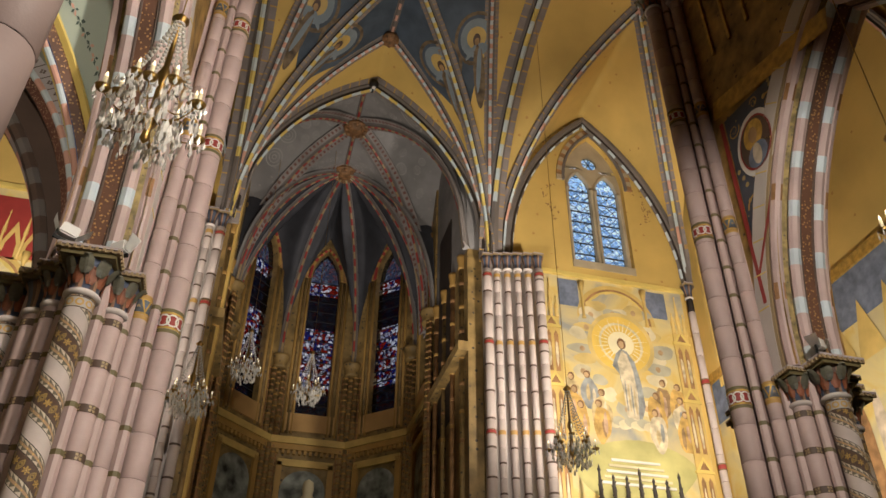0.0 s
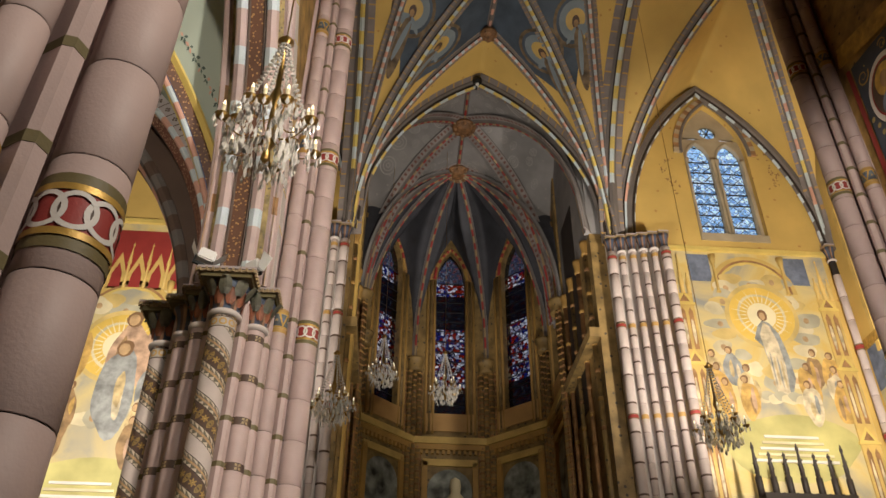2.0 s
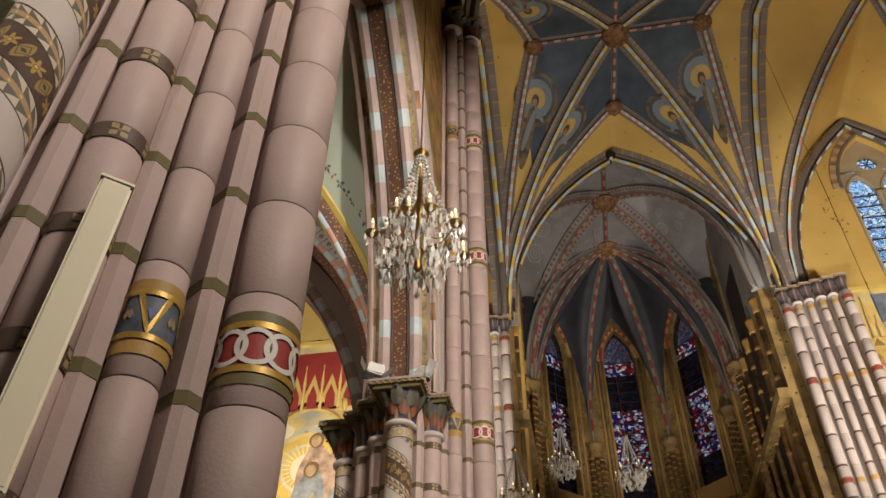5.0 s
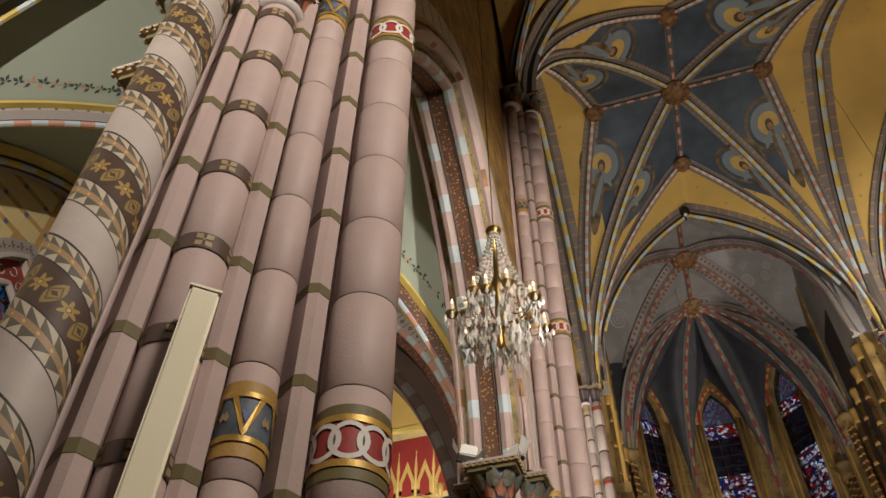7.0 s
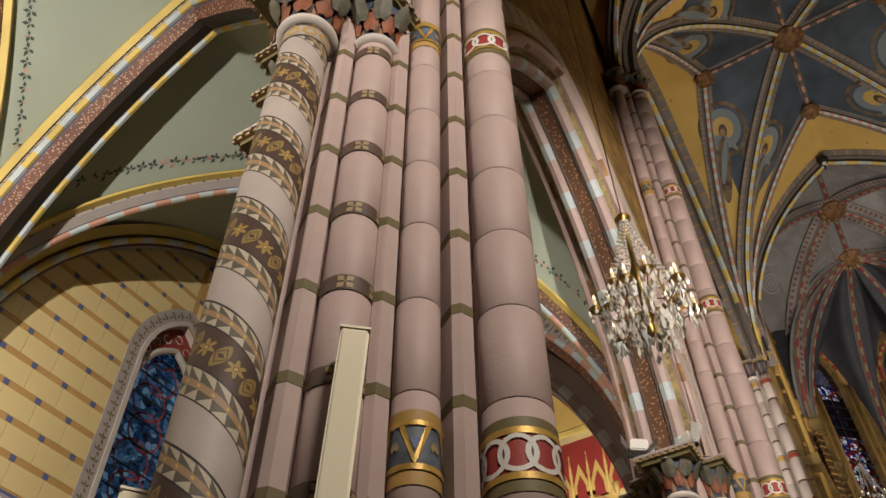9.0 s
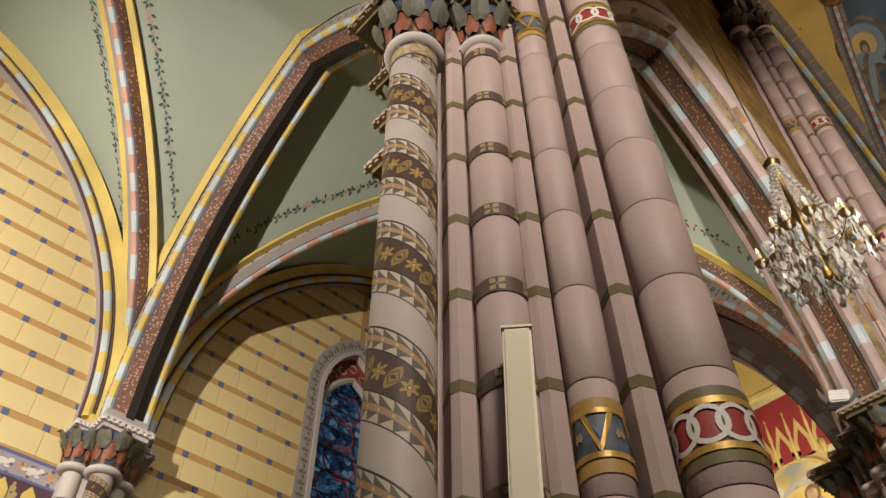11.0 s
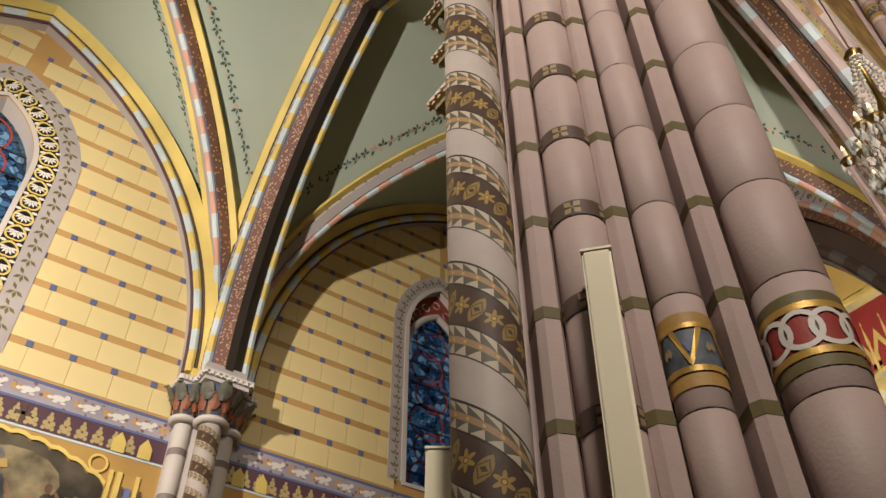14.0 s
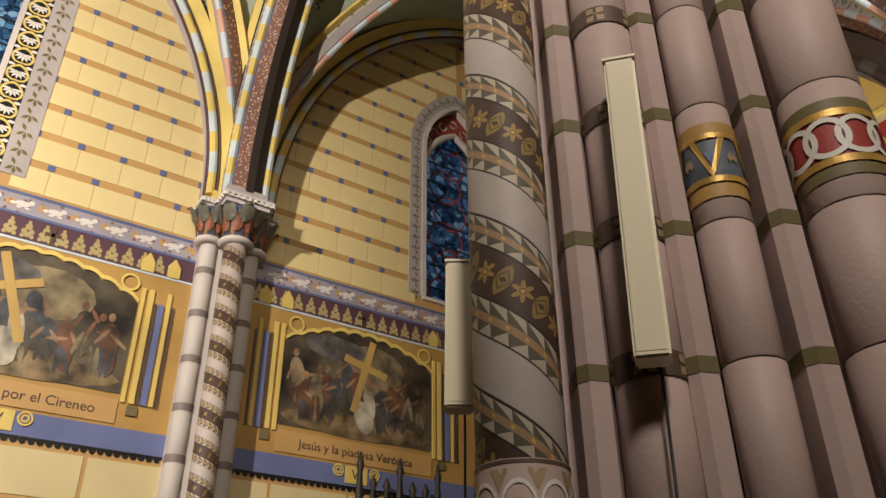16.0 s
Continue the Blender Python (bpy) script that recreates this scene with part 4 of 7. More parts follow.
strip("frieze", 6.07, 6.31, FRIEZE)
strip("frieze_line", 6.29, 6.325, BLUE, 0.016)
strip("frieze_line", 6.055, 6.085, BLUE, 0.016)
strip("plum_band", 5.80, 6.055, PURPLE, 0.010)
strip("blue_line", 5.775, 5.80, PALEBLUE, 0.016)
strip("ochre_field", 4.09, 5.775, OCHRE, 0.008)
strip("blue_band", 3.87, 4.09, material("cobalt_paint", (0.13, 0.16, 0.34), 0.6), 0.008)
strip("black_edge", 3.845, 3.87, IRON, 0.012)
bm = bmesh.new()
for k in range(170):
    y = -4.05 + 0.076 * k
    if abs(y - 2.5) < 0.35:
        continue
    bm.faces.new([bm.verts.new((WX + 0.010, y + q, 3.846 - h)) for q, h in ((-0.034, 0), (-0.025, 0.03), (0, 0.042), (0.025, 0.03), (0.034, 0))])
part("scallops", bm, IRON, w)["kind"] = "stuff"
# gilded fleurons on the plum band and figures of the frieze
bm = bmesh.new()
k, y = 0, -4.0
while y < 9.0:
    if abs(y - 2.5) > 0.42:
        for lay, (dx, dz, r) in enumerate(((0, 0.145, 0.035), (-0.035, 0.09, 0.028), (0.035, 0.09, 0.028), (0, 0.055, 0.03), (-0.045, 0.035, 0.022), (0.045, 0.035, 0.022), (0, 0.195, 0.018))):
            bm.faces.new([bm.verts.new((WX + 0.0125 + 0.0005 * lay, y + dx + r * math.cos(a), 5.81 + dz + r * 1.1 * math.sin(a))) for a in [2 * math.pi * j / 8 for j in range(8)]])
    y += 0.165
part("fleurons", bm, [material("gilt_fleuron_paint", (0.42, 0.33, 0.15), 0.5)], w)["kind"] = "stuff"
bm = bmesh.new()
y = -4.0
while y < 9.0:
    if abs(y - 2.5) > 0.5:
        for lay, (dx, dz, a, b) in enumerate(((0, 0, 0.075, 0.035), (0.08, 0.03, 0.03, 0.028), (-0.09, -0.01, 0.03, 0.02), (-0.03, -0.045, 0.03, 0.014), (0.05, -0.045, 0.03, 0.014))):
            bm.faces.new([bm.verts.new((WX + 0.017 + 0.0006 * lay, y + dx + a * math.cos(t), 6.19 + dz + b * math.sin(t))) for t in [2 * math.pi * j / 8 for j in range(8)]]).material_index = 0
        for dx in (0.17, 0.22):
            bm.faces.new([bm.verts.new((WX + 0.014 + dx * 0.01, y + dx + 0.022 * math.cos(t), 6.19 + 0.05 * math.sin(t))) for t in [2 * math.pi * j / 8 for j in range(8)]]).material_index = 1
    y += 0.31
part("frieze_figures", bm, [WHITE, BANDTAN], w)["kind"] = "stuff"
for yy in (-2.9, 0.69, 4.31, 7.4):
    part("dark_cross", box(box(bmesh.new(), WX, yy - 0.02, 5.8, WX + 0.018, yy + 0.02, 6.04), WX, yy - 0.08, 5.91, WX + 0.018, yy + 0.08, 5.95), BROWN, w)


def aisle_window(c, rich, name):
    t = empty(name, "pointed stained glass window with a painted leaf border", "window", kind="structure")
    prof = [(WX - 0.3, c - WH, SILL), *arch((WX - 0.3, c - WH), (WX - 0.3, c + WH), SPRING, WRISE, 20), (WX - 0.3, c + WH, SILL)]
    bm = bmesh.new()
    bm.faces.new([bm.verts.new(p) for p in prof])
    g = part("glass", bm, GLASSBLUE, t)
    g.visible_shadow = False
    for k in range(1, 9):
        part("saddle_bar", box(bmesh.new(), WX - 0.30, c - WH, SILL + 0.36 * k, WX - 0.28, c + WH, SILL + 0.36 * k + 0.016), LEAD, t)
    for k in range(7):
        z = SILL + 0.3 + 0.46 * k
        bm = bmesh.new()
        for j in range(24):
            a0, a1 = 2 * math.pi * j / 24, 2 * math.pi * (j + 1) / 24
            bm.faces.new([bm.verts.new((WX - 0.292, c + (0.04 if k % 2 else -0.04) + r * math.cos(a), z + r * math.sin(a))) for r, a in ((0.30, a0), (0.30, a1), (0.27, a1), (0.27, a0))])
        part("glass_ring", bm, [RED], t)
        bm = bmesh.new()
        for j in range(4):
            a = math.pi / 2 * j + 0.4 * k
            bm.faces.new([bm.verts.new((WX - 0.290, c + 0.1 * math.cos(a) + 0.075 * math.cos(q), z + 0.1 * math.sin(a) + 0.075 * math.sin(q))) for q in [2 * math.pi * i / 10 for i in range(10)]])
        part("glass_flower", bm, [GLASSPALE], t)
    if not rich:
        inner = arch((WX - 0.12, c - WH), (WX - 0.12, c + WH), SPRING - 0.30, WRISE - 0.12, 20)
        outer = arch((WX - 0.12, c - WH), (WX - 0.12, c + WH), SPRING, WRISE, 20)
        bm = bmesh.new()
        for i in range(20):
            bm.faces.new([bm.verts.new(q) for q in (inner[i], inner[i + 1], outer[i + 1], outer[i])])
        tym = part("tympanum", bm, RED, t, "red painted tympanum with white scrolls")
        moulding("inner_arch", t, inner, roll(0.02, -0.03, 0.055), [STONE2], lambda i, k: 0)
        bm = bmesh.new()
        for i in range(2, 19):
            m = (Vector(inner[i]) + Vector(outer[i])) / 2 + Vector((0.006, 0, 0))
            for j in range(9):
                a0, a1 = 0.55 * j, 0.55 * (j + 1)
                bm.faces.new([bm.verts.new(m + Vector((0.0003 * (i % 3), r * math.cos(a + i), r * math.sin(a + i)))) for r, a in ((0.075, a0), (0.075, a1), (0.055, a1), (0.055, a0))]).material_index = i % 2
        part("tympanum_scrolls", bm, [WHITE, OLIVE], tym)["kind"] = "stuff"

    def outline(e):
        return [(WX, c - WH - e, SILL), *arch((WX, c - WH - e), (WX, c + WH + e), SPRING, WRISE + e * 1.15, 24), (WX, c + WH + e, SILL)]
    layers = [(0.0, 0.07, STONE2, 0.03), (0.07, 0.27, LILAC, 0.014)] if not rich else [(0.0, 0.06, STONE2, 0.03), (0.06, 0.30, IRON, 0.012), (0.30, 0.55, LILAC, 0.014)]
    for e0, e1, mt, d in layers:
        a, b = outline(e0), outline(e1)
        bm = bmesh.new()
        for i in range(len(a) - 1):
            q = [a[i], a[i + 1], b[i + 1], b[i]]
            f = [bm.verts.new((WX + d, p[1], p[2])) for p in q]
            bm.faces.new(f)
            bm.faces.new([bm.verts.new((WX, q[j][1], q[j][2])) for j in (2, 3)] + [f[3], f[2]])
        part("border", bm, mt, t)
    # leaf and scroll motifs along the border
    for e, mt, sz in (((0.17, OLIVE, 0.065),) if not rich else ((0.425, OLIVE, 0.085), (0.18, YELLOW, 0.118))):
        ln = outline(e)
        bm = bmesh.new()
        acc = 0.0
        for p, q in zip(ln, ln[1:]):
            P, Q = Vector(p), Vector(q)
            d = (Q - P)
            L = d.length
            d.normalize()
            while acc < L:
                m = P + d * acc
                s = Vector((0, -d.z, d.y))
                if mt is YELLOW:
                    for j in range(16):
                        a0, a1 = 2 * math.pi * j / 16, 2 * math.pi * (j + 1) / 16
                        pinch = [sz * (1 - 0.22 * math.cos(a) ** 9) for a in (a0, a1)]
                        bm.faces.new([bm.verts.new(m + Vector((0.017, 0, 0)) + d * r * math.cos(a) + s * r * math.sin(a)) for r, a in ((pinch[0], a0), (pinch[1], a1), (pinch[1] * 0.78, a1), (pinch[0] * 0.78, a0))])
                    for j in range(7):
                        a = -1.5 + 0.5 * j
                        dd, ss = d * math.cos(a) + s * math.sin(a), s * math.cos(a) - d * math.sin(a)
                        bm.faces.new([bm.verts.new(m + Vector((0.0175 + 0.0002 * j, 0, 0)) - d * sz * 0.35 + dd * x * sz + ss * y2 * sz) for x, y2 in ((0.0, 0), (0.55, -0.12), (0.92, 0), (0.55, 0.12))]).material_index = 1
                    for sg in (-1, 1):
                        bm.faces.new([bm.verts.new(m + Vector((0.0172, 0, 0)) + d * (sz * 1.08 + 0.02 * math.cos(q)) + s * (sg * sz * 0.75 + 0.035 * math.sin(q))) for q in [2 * math.pi * i / 8 for i in range(8)]]).material_index = 1
                else:
                    for ang in (-0.9, 0.0, 0.9, 3.6):
                        dd, ss = d * math.cos(ang) + s * math.sin(ang), s * math.cos(ang) - d * math.sin(ang)
                        bm.faces.new([bm.verts.new(m + Vector((0.018, 0, 0)) + dd * x * sz + ss * y2 * sz) for x, y2 in ((0.1, 0), (0.7, -0.25), (1.3, 0), (0.7, 0.25))])
                acc += sz * (2.1 if mt is YELLOW else 2.6)
            acc -= L
        part("border_motif", bm, [mt, WHITE], t)["kind"] = "stuff"
    part("sill", box(bmesh.new(), WX - 0.32, c - WH - 0.05, SILL - 0.05, WX + 0.035, c + WH + 0.05, SILL), STONE2, t)
    sky = part("sky_pane", box(bmesh.new(), WX - 0.62, c - 1, SILL - 0.5, WX - 0.6, c + 1, SPRING + 2), SKYLOW, t)


aisle_window(YC[0], False, "window_1")
aisle_window(YC[1], True, "window_2")


def ellipse_face(bm, X, y, z, a, b, mi, rot=0.0, n=14):
    pts = []
    for k in range(n):
        t = 2 * math.pi * k / n
        u, v = a * math.cos(t), b * math.sin(t)
        pts.append(bm.verts.new((X, y + u * math.cos(rot) - v * math.sin(rot), z + u * math.sin(rot) + v * math.cos(rot))))
    bm.faces.new(pts).material_index = mi


def plain_text(body, size, mat, at, name="lettering"):
    cu = bpy.data.curves.new(name, "FONT")
    cu.body, cu.size, cu.extrude, cu.align_x, cu.align_y = body, size, 0.002, "CENTER", "CENTER"
    ob = bpy.data.objects.new(name, cu)
    scene.collection.objects.link(ob)
    dg = bpy.context.evaluated_depsgraph_get()
    me = bpy.data.meshes.new_from_object(ob.evaluated_get(dg))
    bpy.data.objects.remove(ob)
    me.materials.clear()
    me.materials.append(mat)
    t = new(name, me)
    t.matrix_basis = at
    return t


OILS = {k: material("oil_" + k, c, 0.5, vary=0.5, scale=20) for k, c in (("tan", (0.20, 0.16, 0.10)), ("rust", (0.13, 0.06, 0.035)), ("slate", (0.06, 0.065, 0.075)), ("flesh", (0.26, 0.16, 0.09)), ("sand", (0.20, 0.14, 0.07)), ("haze", (0.20, 0.16, 0.09)), ("smoke", (0.12, 0.11, 0.105)), ("white", (0.36, 0.33, 0.26)))}


def station(yc, caption, numeral, seed, cross, shift=0.0):
    """A painted station: a dark scene of plain shapes in a cusped gilt frame, with its caption."""
    t = empty("station_painting", "dark oil painting in a cusped gilt frame with caption", "painting", "stations along the aisle wall")
    rnd = random.Random(seed)
    hw, z0, z1 = 1.0, 4.42, 5.40
    bm = bmesh.new()
    pts = [(-hw, z0), (hw, z0), (hw, z1)]
    n = 10
    for i in range(n):
        for j in range(5):
            f = (i + j / 5) / n
            y = hw - 2 * hw * f
            base = z1 + 0.27 * (1 - (y / hw) ** 2)
            pts.append((y, base + 0.05 * math.sin(math.pi * j / 5)))
    pts.append((-hw, z1))
    bm.faces.new([bm.verts.new((WX + 0.016, yc + y, z)) for y, z in pts])
    part("canvas", bm, STATION, t)
    bm = bmesh.new()
    ellipse_face(bm, WX + 0.018, yc, z0 + 0.12, hw * 0.98, 0.14, 0)
    ellipse_face(bm, WX + 0.0185, yc + 0.15, z1 - 0.1, 0.45, 0.28, 1)
    ellipse_face(bm, WX + 0.019, yc - 0.35, z1 + 0.05, 0.4, 0.15, 2)
    part("ground_shape", bm, [OILS["sand"], OILS["haze"], OILS["smoke"]], t)
    cols = [OILS["tan"], OILS["rust"], OILS["slate"], STATION, OILS["flesh"]]
    for k in range(13):
        y = yc + (-0.88 + 1.76 * (k + rnd.random() * 0.7) / 13)
        zb = z0 + 0.06 + rnd.random() * 0.26
        h = 0.52 + rnd.random() * 0.16
        bm = bmesh.new()
        m = rnd.randrange(4)
        X = WX + 0.020 + 0.0005 * k
        tilt = rnd.uniform(-0.3, 0.3)
        ellipse_face(bm, X, y, zb + h * 0.60, 0.09, h * 0.27, 0, tilt)
        ellipse_face(bm, X + 0.00005, y + 0.02, zb + h * 0.30, 0.075, h * 0.28, 0, tilt * 0.5)
        for sg in (-1, 1):
            ellipse_face(bm, X + 0.0001 + 0.00004 * sg, y + sg * 0.035, zb + h * 0.22, 0.026, h * 0.24, 2, sg * rnd.uniform(-0.1, 0.5))
            ellipse_face(bm, X + 0.0002 + 0.00004 * sg, y + sg * 0.08, zb + h * rnd.uniform(0.5, 0.8), 0.02, h * 0.17, 1, sg * rnd.uniform(0.3, 1.5))
        ellipse_face(bm, X + 0.0003, y - tilt * 0.15, zb + h * 0.95, 0.036, 0.048, 1)
        part("painted_shape", bm, [cols[m], cols[4] if m != 3 else cols[1], cols[(m + 1) % 4]], t)["kind"] = "stuff"
    bm = bmesh.new()
    ellipse_face(bm, WX + 0.029, yc + cross[0] + 0.10, z0 + 0.45, 0.075, 0.22, 0, 0.2)
    ellipse_face(bm, WX + 0.0292, yc + cross[0] + 0.03, z0 + 0.25, 0.12, 0.20, 0, 0.35)
    ellipse_face(bm, WX + 0.0295, yc + cross[0] + 0.09, z0 + 0.66, 0.06, 0.08, 1)
    part("pale_shape", bm, [OILS["white"], OILS["flesh"]], t)
    bm = bmesh.new()
    c, s = math.cos(cross[1]), math.sin(cross[1])
    for a0, a1, b0, b1 in ((-0.45, 0.5, -0.045, 0.045), (0.10, 0.19, -0.30, -0.047), (0.10, 0.19, 0.047, 0.30)):
        bm.faces.new([bm.verts.new((WX + 0.0305, yc + cross[0] + u * s + v * c, z1 - 0.25 + u * c - v * s)) for u, v in ((a0, b0), (a1, b0), (a1, b1), (a0, b1))])
    part("painted_cross", bm, [material("golden_wood_paint", (0.46, 0.30, 0.09), 0.6)], t)
    # frame: cusped head, posts with slim gilt shafts, caption board
    bm = bmesh.new()
    pr = None
    for i in range(31):
        f = i / 30
        y = hw - 2 * hw * f
        zz = z1 + 0.27 * (1 - (y / hw) ** 2) + 0.03 * abs(math.sin(math.pi * f * n)) + 0.01
        row = [bm.verts.new((WX + 0.035, yc + y, zz)), bm.verts.new((WX + 0.035, yc + y, zz + 0.045))]
        if pr:
            bm.faces.new((pr[0], row[0], row[1], pr[1]))
        pr = row
    part("frame_head", bm, YELLOW, t)
    for sg in (-1, 1):
        for o, wd, mt in ((0.035, 0.02, YELLOW), (0.12, 0.025, YELLOW), (0.17, 0.012, BROWN), (0.235, 0.03, material("cobalt_paint_post", (0.13, 0.16, 0.34), 0.6)), (0.31, 0.02, YELLOW), (0.36, 0.012, BROWN)):
            part("frame_post", box(bmesh.new(), WX, yc + sg * (hw + o) - wd, z0 - 0.08, WX + 0.03, yc + sg * (hw + o) + wd, 5.45 if mt is not YELLOW else 5.60), mt, t)
        part("frame_knot", box(bmesh.new(), WX, yc + sg * (hw + 0.14) - 0.05, z0 - 0.20, WX + 0.03, yc + sg * (hw + 0.14) + 0.05, z0 - 0.10), OLIVE, t)
        bm = bmesh.new()
        for j in range(20):
            a0, a1 = 2 * math.pi * j / 20, 2 * math.pi * (j + 1) / 20
            bm.faces.new([bm.verts.new((WX + 0.03, yc + sg * (hw - 0.12) + r * math.cos(a), 5.63 + r * math.sin(a))) for r, a in ((0.10, a0), (0.10, a1), (0.075, a1), (0.075, a0))])
        part("roundel", bm, YELLOW, t)
        for dy in (0.02, 0.3):
            bm = bmesh.new()
            bm.faces.new([bm.verts.new((WX + 0.03, yc + sg * (hw + dy) + a, b)) for a, b in ((-0.07, 5.80), (0.07, 5.80), (0.07, 5.93), (0, 6.03), (-0.07, 5.93))])
            part("gable", bm, YELLOW, t)
    part("caption_board", box(bmesh.new(), WX, yc - hw, 4.12, WX + 0.02, yc + hw, 4.36), BANDTAN, t)
    tx = plain_text(caption, 0.135, BROWN, Matrix.Translation((WX + 0.023, yc + shift, 4.235)) @ Euler((radians(90), 0, radians(90))).to_matrix().to_4x4())
    tx.parent = t
    part("numeral_board", box(bmesh.new(), WX, yc - 0.14, 3.9, WX + 0.018, yc + 0.14, 4.09), YELLOW, t)
    tx = plain_text(numeral, 0.15, BROWN, Matrix.Translation((WX + 0.022, yc, 3.995)) @ Euler((radians(90), 0, radians(90))).to_matrix().to_4x4())
    tx.parent = t
    for sg in (-1, 1):
        for r in (0.07, 0.04):
            bm = bmesh.new()
            for j in range(14):
                a0, a1 = 2 * math.pi * j / 14, 2 * math.pi * (j + 1) / 14
                bm.faces.new([bm.verts.new((WX + 0.02, yc + sg * 0.23 + q * math.cos(a), 4.03 + q * math.sin(a))) for q, a in ((r, a0), (r, a1), (r - 0.02, a1), (r - 0.02, a0))])
            part("scroll", bm, YELLOW, t)


station(4.31, "Jesús y la piadosa Verónica", "VI", 5, (0.02, 0.25))
station(0.64, "dado por el Cireneo", "V", 11, (-0.15, -0.35), 0.24)

# wall respond
t = empty("respond_column", "paired wall shafts with spiral ribbon and painted capital", "column")
RX, RY = WX + 0.33, 2.46
bm = revolve(bmesh.new(), 0, 0, [(0.125, 0), (0.125, 6.42)], 28)
sp = part("spiral_shaft", bm, SPIRALFINE, t)
sp.location = (RX, RY + 0.02, 0)
for x, y, r in ((RX - 0.18, RY - 0.22, 0.10), (RX - 0.18, RY + 0.26, 0.10)):
    c = part("shaft_core", revolve(bmesh.new(), x, y, [(r - 0.006, 0), (r - 0.006, 6.42)], 16), JOINT, t)
    dm = drum_mesh(r, 0.50, STONE2, 18)
    bmb = bmesh.new()
    band_cylinder(bmb, r + 0.004, -0.04, 0.04, 0, 20)
    fb = mesh_of("dark_band", bmb, material("plum_band_paint", (0.2, 0.16, 0.15), 0.6))
    for k in range(12):
        piece("drum", dm, t, (x, y, 0.2 + k * 0.517))
        piece("dark_band", fb, t, (x, y, 0.2 + k * 0.517))
part("pilaster", box(bmesh.new(), WX, RY - 0.3, 0, WX + 0.2, RY + 0.34, 6.42), STONE2, t)
put_capital(CAPRESPOND, t, (RX, RY + 0.02, 6.20))
put_capital(CAPRESPONDSMALL, t, (RX - 0.16, RY - 0.24, 6.22))
put_capital(CAPRESPONDSMALL, t, (RX - 0.16, RY + 0.28, 6.22))
bm = bmesh.new()
box(bm, WX, RY - 0.30, 6.72, WX + 0.28, RY + 0.34, 6.90, 0)
box(bm, WX + 0.28, RY - 0.22, 6.73, WX + 0.50, RY + 0.26, 6.90, 1)
part("springer", bm, [YELLOW, LILAC], t)

# ---- crossing vault ----
B_, E_, D_, C_ = (-1.35, 9.5, 15.7), (6.9, 9.5, 15.7), (6.45, 19.53, 16.0), (-1.57, 19.53, 16.0)
TOPC = 22.7
cv = Vault([B_, E_, D_, C_], TOPC, 1.75, 1.4)
BOSS = [(0, 0.55), (0.62, 0), (0, -0.5), (-0.6, 0)]
STARPOLY = [(1, 1), BOSS[0], (-1, 1), BOSS[3], (-1, -1), BOSS[2], (1, -1), BOSS[1]]


def inside_star(u, v):
    hit = False
    for (x0, y0), (x1, y1) in zip(STARPOLY, STARPOLY[1:] + STARPOLY[:1]):
        if (y0 > v) != (y1 > v) and u < (x1 - x0) * (v - y0) / (y1 - y0) + x0:
            hit = not hit
    return hit


t = empty("crossing_vault", "yellow and slate blue star vault with banded ribs", "vault", kind="structure")
part("web", cv.web(80, lambda u, v: 1 if inside_star(u, v) and max(abs(u), abs(v)) < 0.70 else 0), [WEB, WEBBLUE], t)
CORN = ((-1, -1), (1, -1), (1, 1), (-1, 1))
for a in CORN:
    rib("rib", cv.line(a, (0, 0), 40), t, 0.8, [1, 2, 1, 2], margin=0.12)
    for b in BOSS:
        if a[0] * b[0] + a[1] * b[1] > 0:
            rib("rib", cv.line(a, b, 40), t, 0.72, [3, 2, 3, 2], margin=0.11)


BOSSPAINT = material("red_brown_boss_paint", (0.22, 0.11, 0.045), 0.6, vary=0.35, scale=30)


def boss(x, y, z, r, parent):
    bm = revolve(bmesh.new(), x, y, [(r * 0.25, z - 0.42), (r * 0.5, z - 0.40), (r * 0.62, z - 0.34), (r * 0.95, z - 0.32), (r, z - 0.26), (r * 0.8, z - 0.1)], 16)
    for k in range(8):
        a = 2 * math.pi * k / 8
        bmesh.ops.create_icosphere(bm, subdivisions=1, radius=r * 0.22, matrix=Matrix.Translation((x + r * 0.75 * math.cos(a), y + r * 0.75 * math.sin(a), z - 0.34)))
    part("boss", bm, BOSSPAINT, parent)


for b in BOSS:
    rib("rib", cv.line((0, 0), b, 12), t, 0.6, [3, 0], margin=0.08)
    boss(*cv.at(*b), 0.28, t)
boss(*cv.at(0, 0), 0.42, t)
for a, b in ((B_, E_), (E_, D_), (D_, C_), (C_, B_)):
    rib("wall_rib", arch(a, b, (a[2] + b[2]) / 2, TOPC - (a[2] + b[2]) / 2, 44), t, 1.05, [2, 1], margin=0.22)
    rib("wall_rib", [(p[0], p[1], p[2] + 0.3) for p in arch(a, b, (a[2] + b[2]) / 2, TOPC - (a[2] + b[2]) / 2, 44)], t, 1.35, [0])


def patch(bm, vault, cu, cv_, ru, rv, rot, mi, r_in=0.0, n=24, drop=0.03):
    """An ellipse or ring painted on a vault, in its own coordinates."""
    def at(r, k):
        a = 2 * math.pi * k / n
        x, y = ru * r * math.cos(a), rv * r * math.sin(a)
        return vault.at(cu + x * math.cos(rot) - y * math.sin(rot), cv_ + x * math.sin(rot) + y * math.cos(rot), drop)
    steps = [r_in, (r_in + 1) / 2, 1.0] if r_in else [0.001, 0.5, 1.0]
    rows = [[bm.verts.new(at(r, k)) for k in range(n)] for r in steps]
    for a, b in zip(rows, rows[1:]):
        for k in range(n):
            bm.faces.new((a[k], a[(k + 1) % n], b[(k + 1) % n], b[k])).material_index = mi


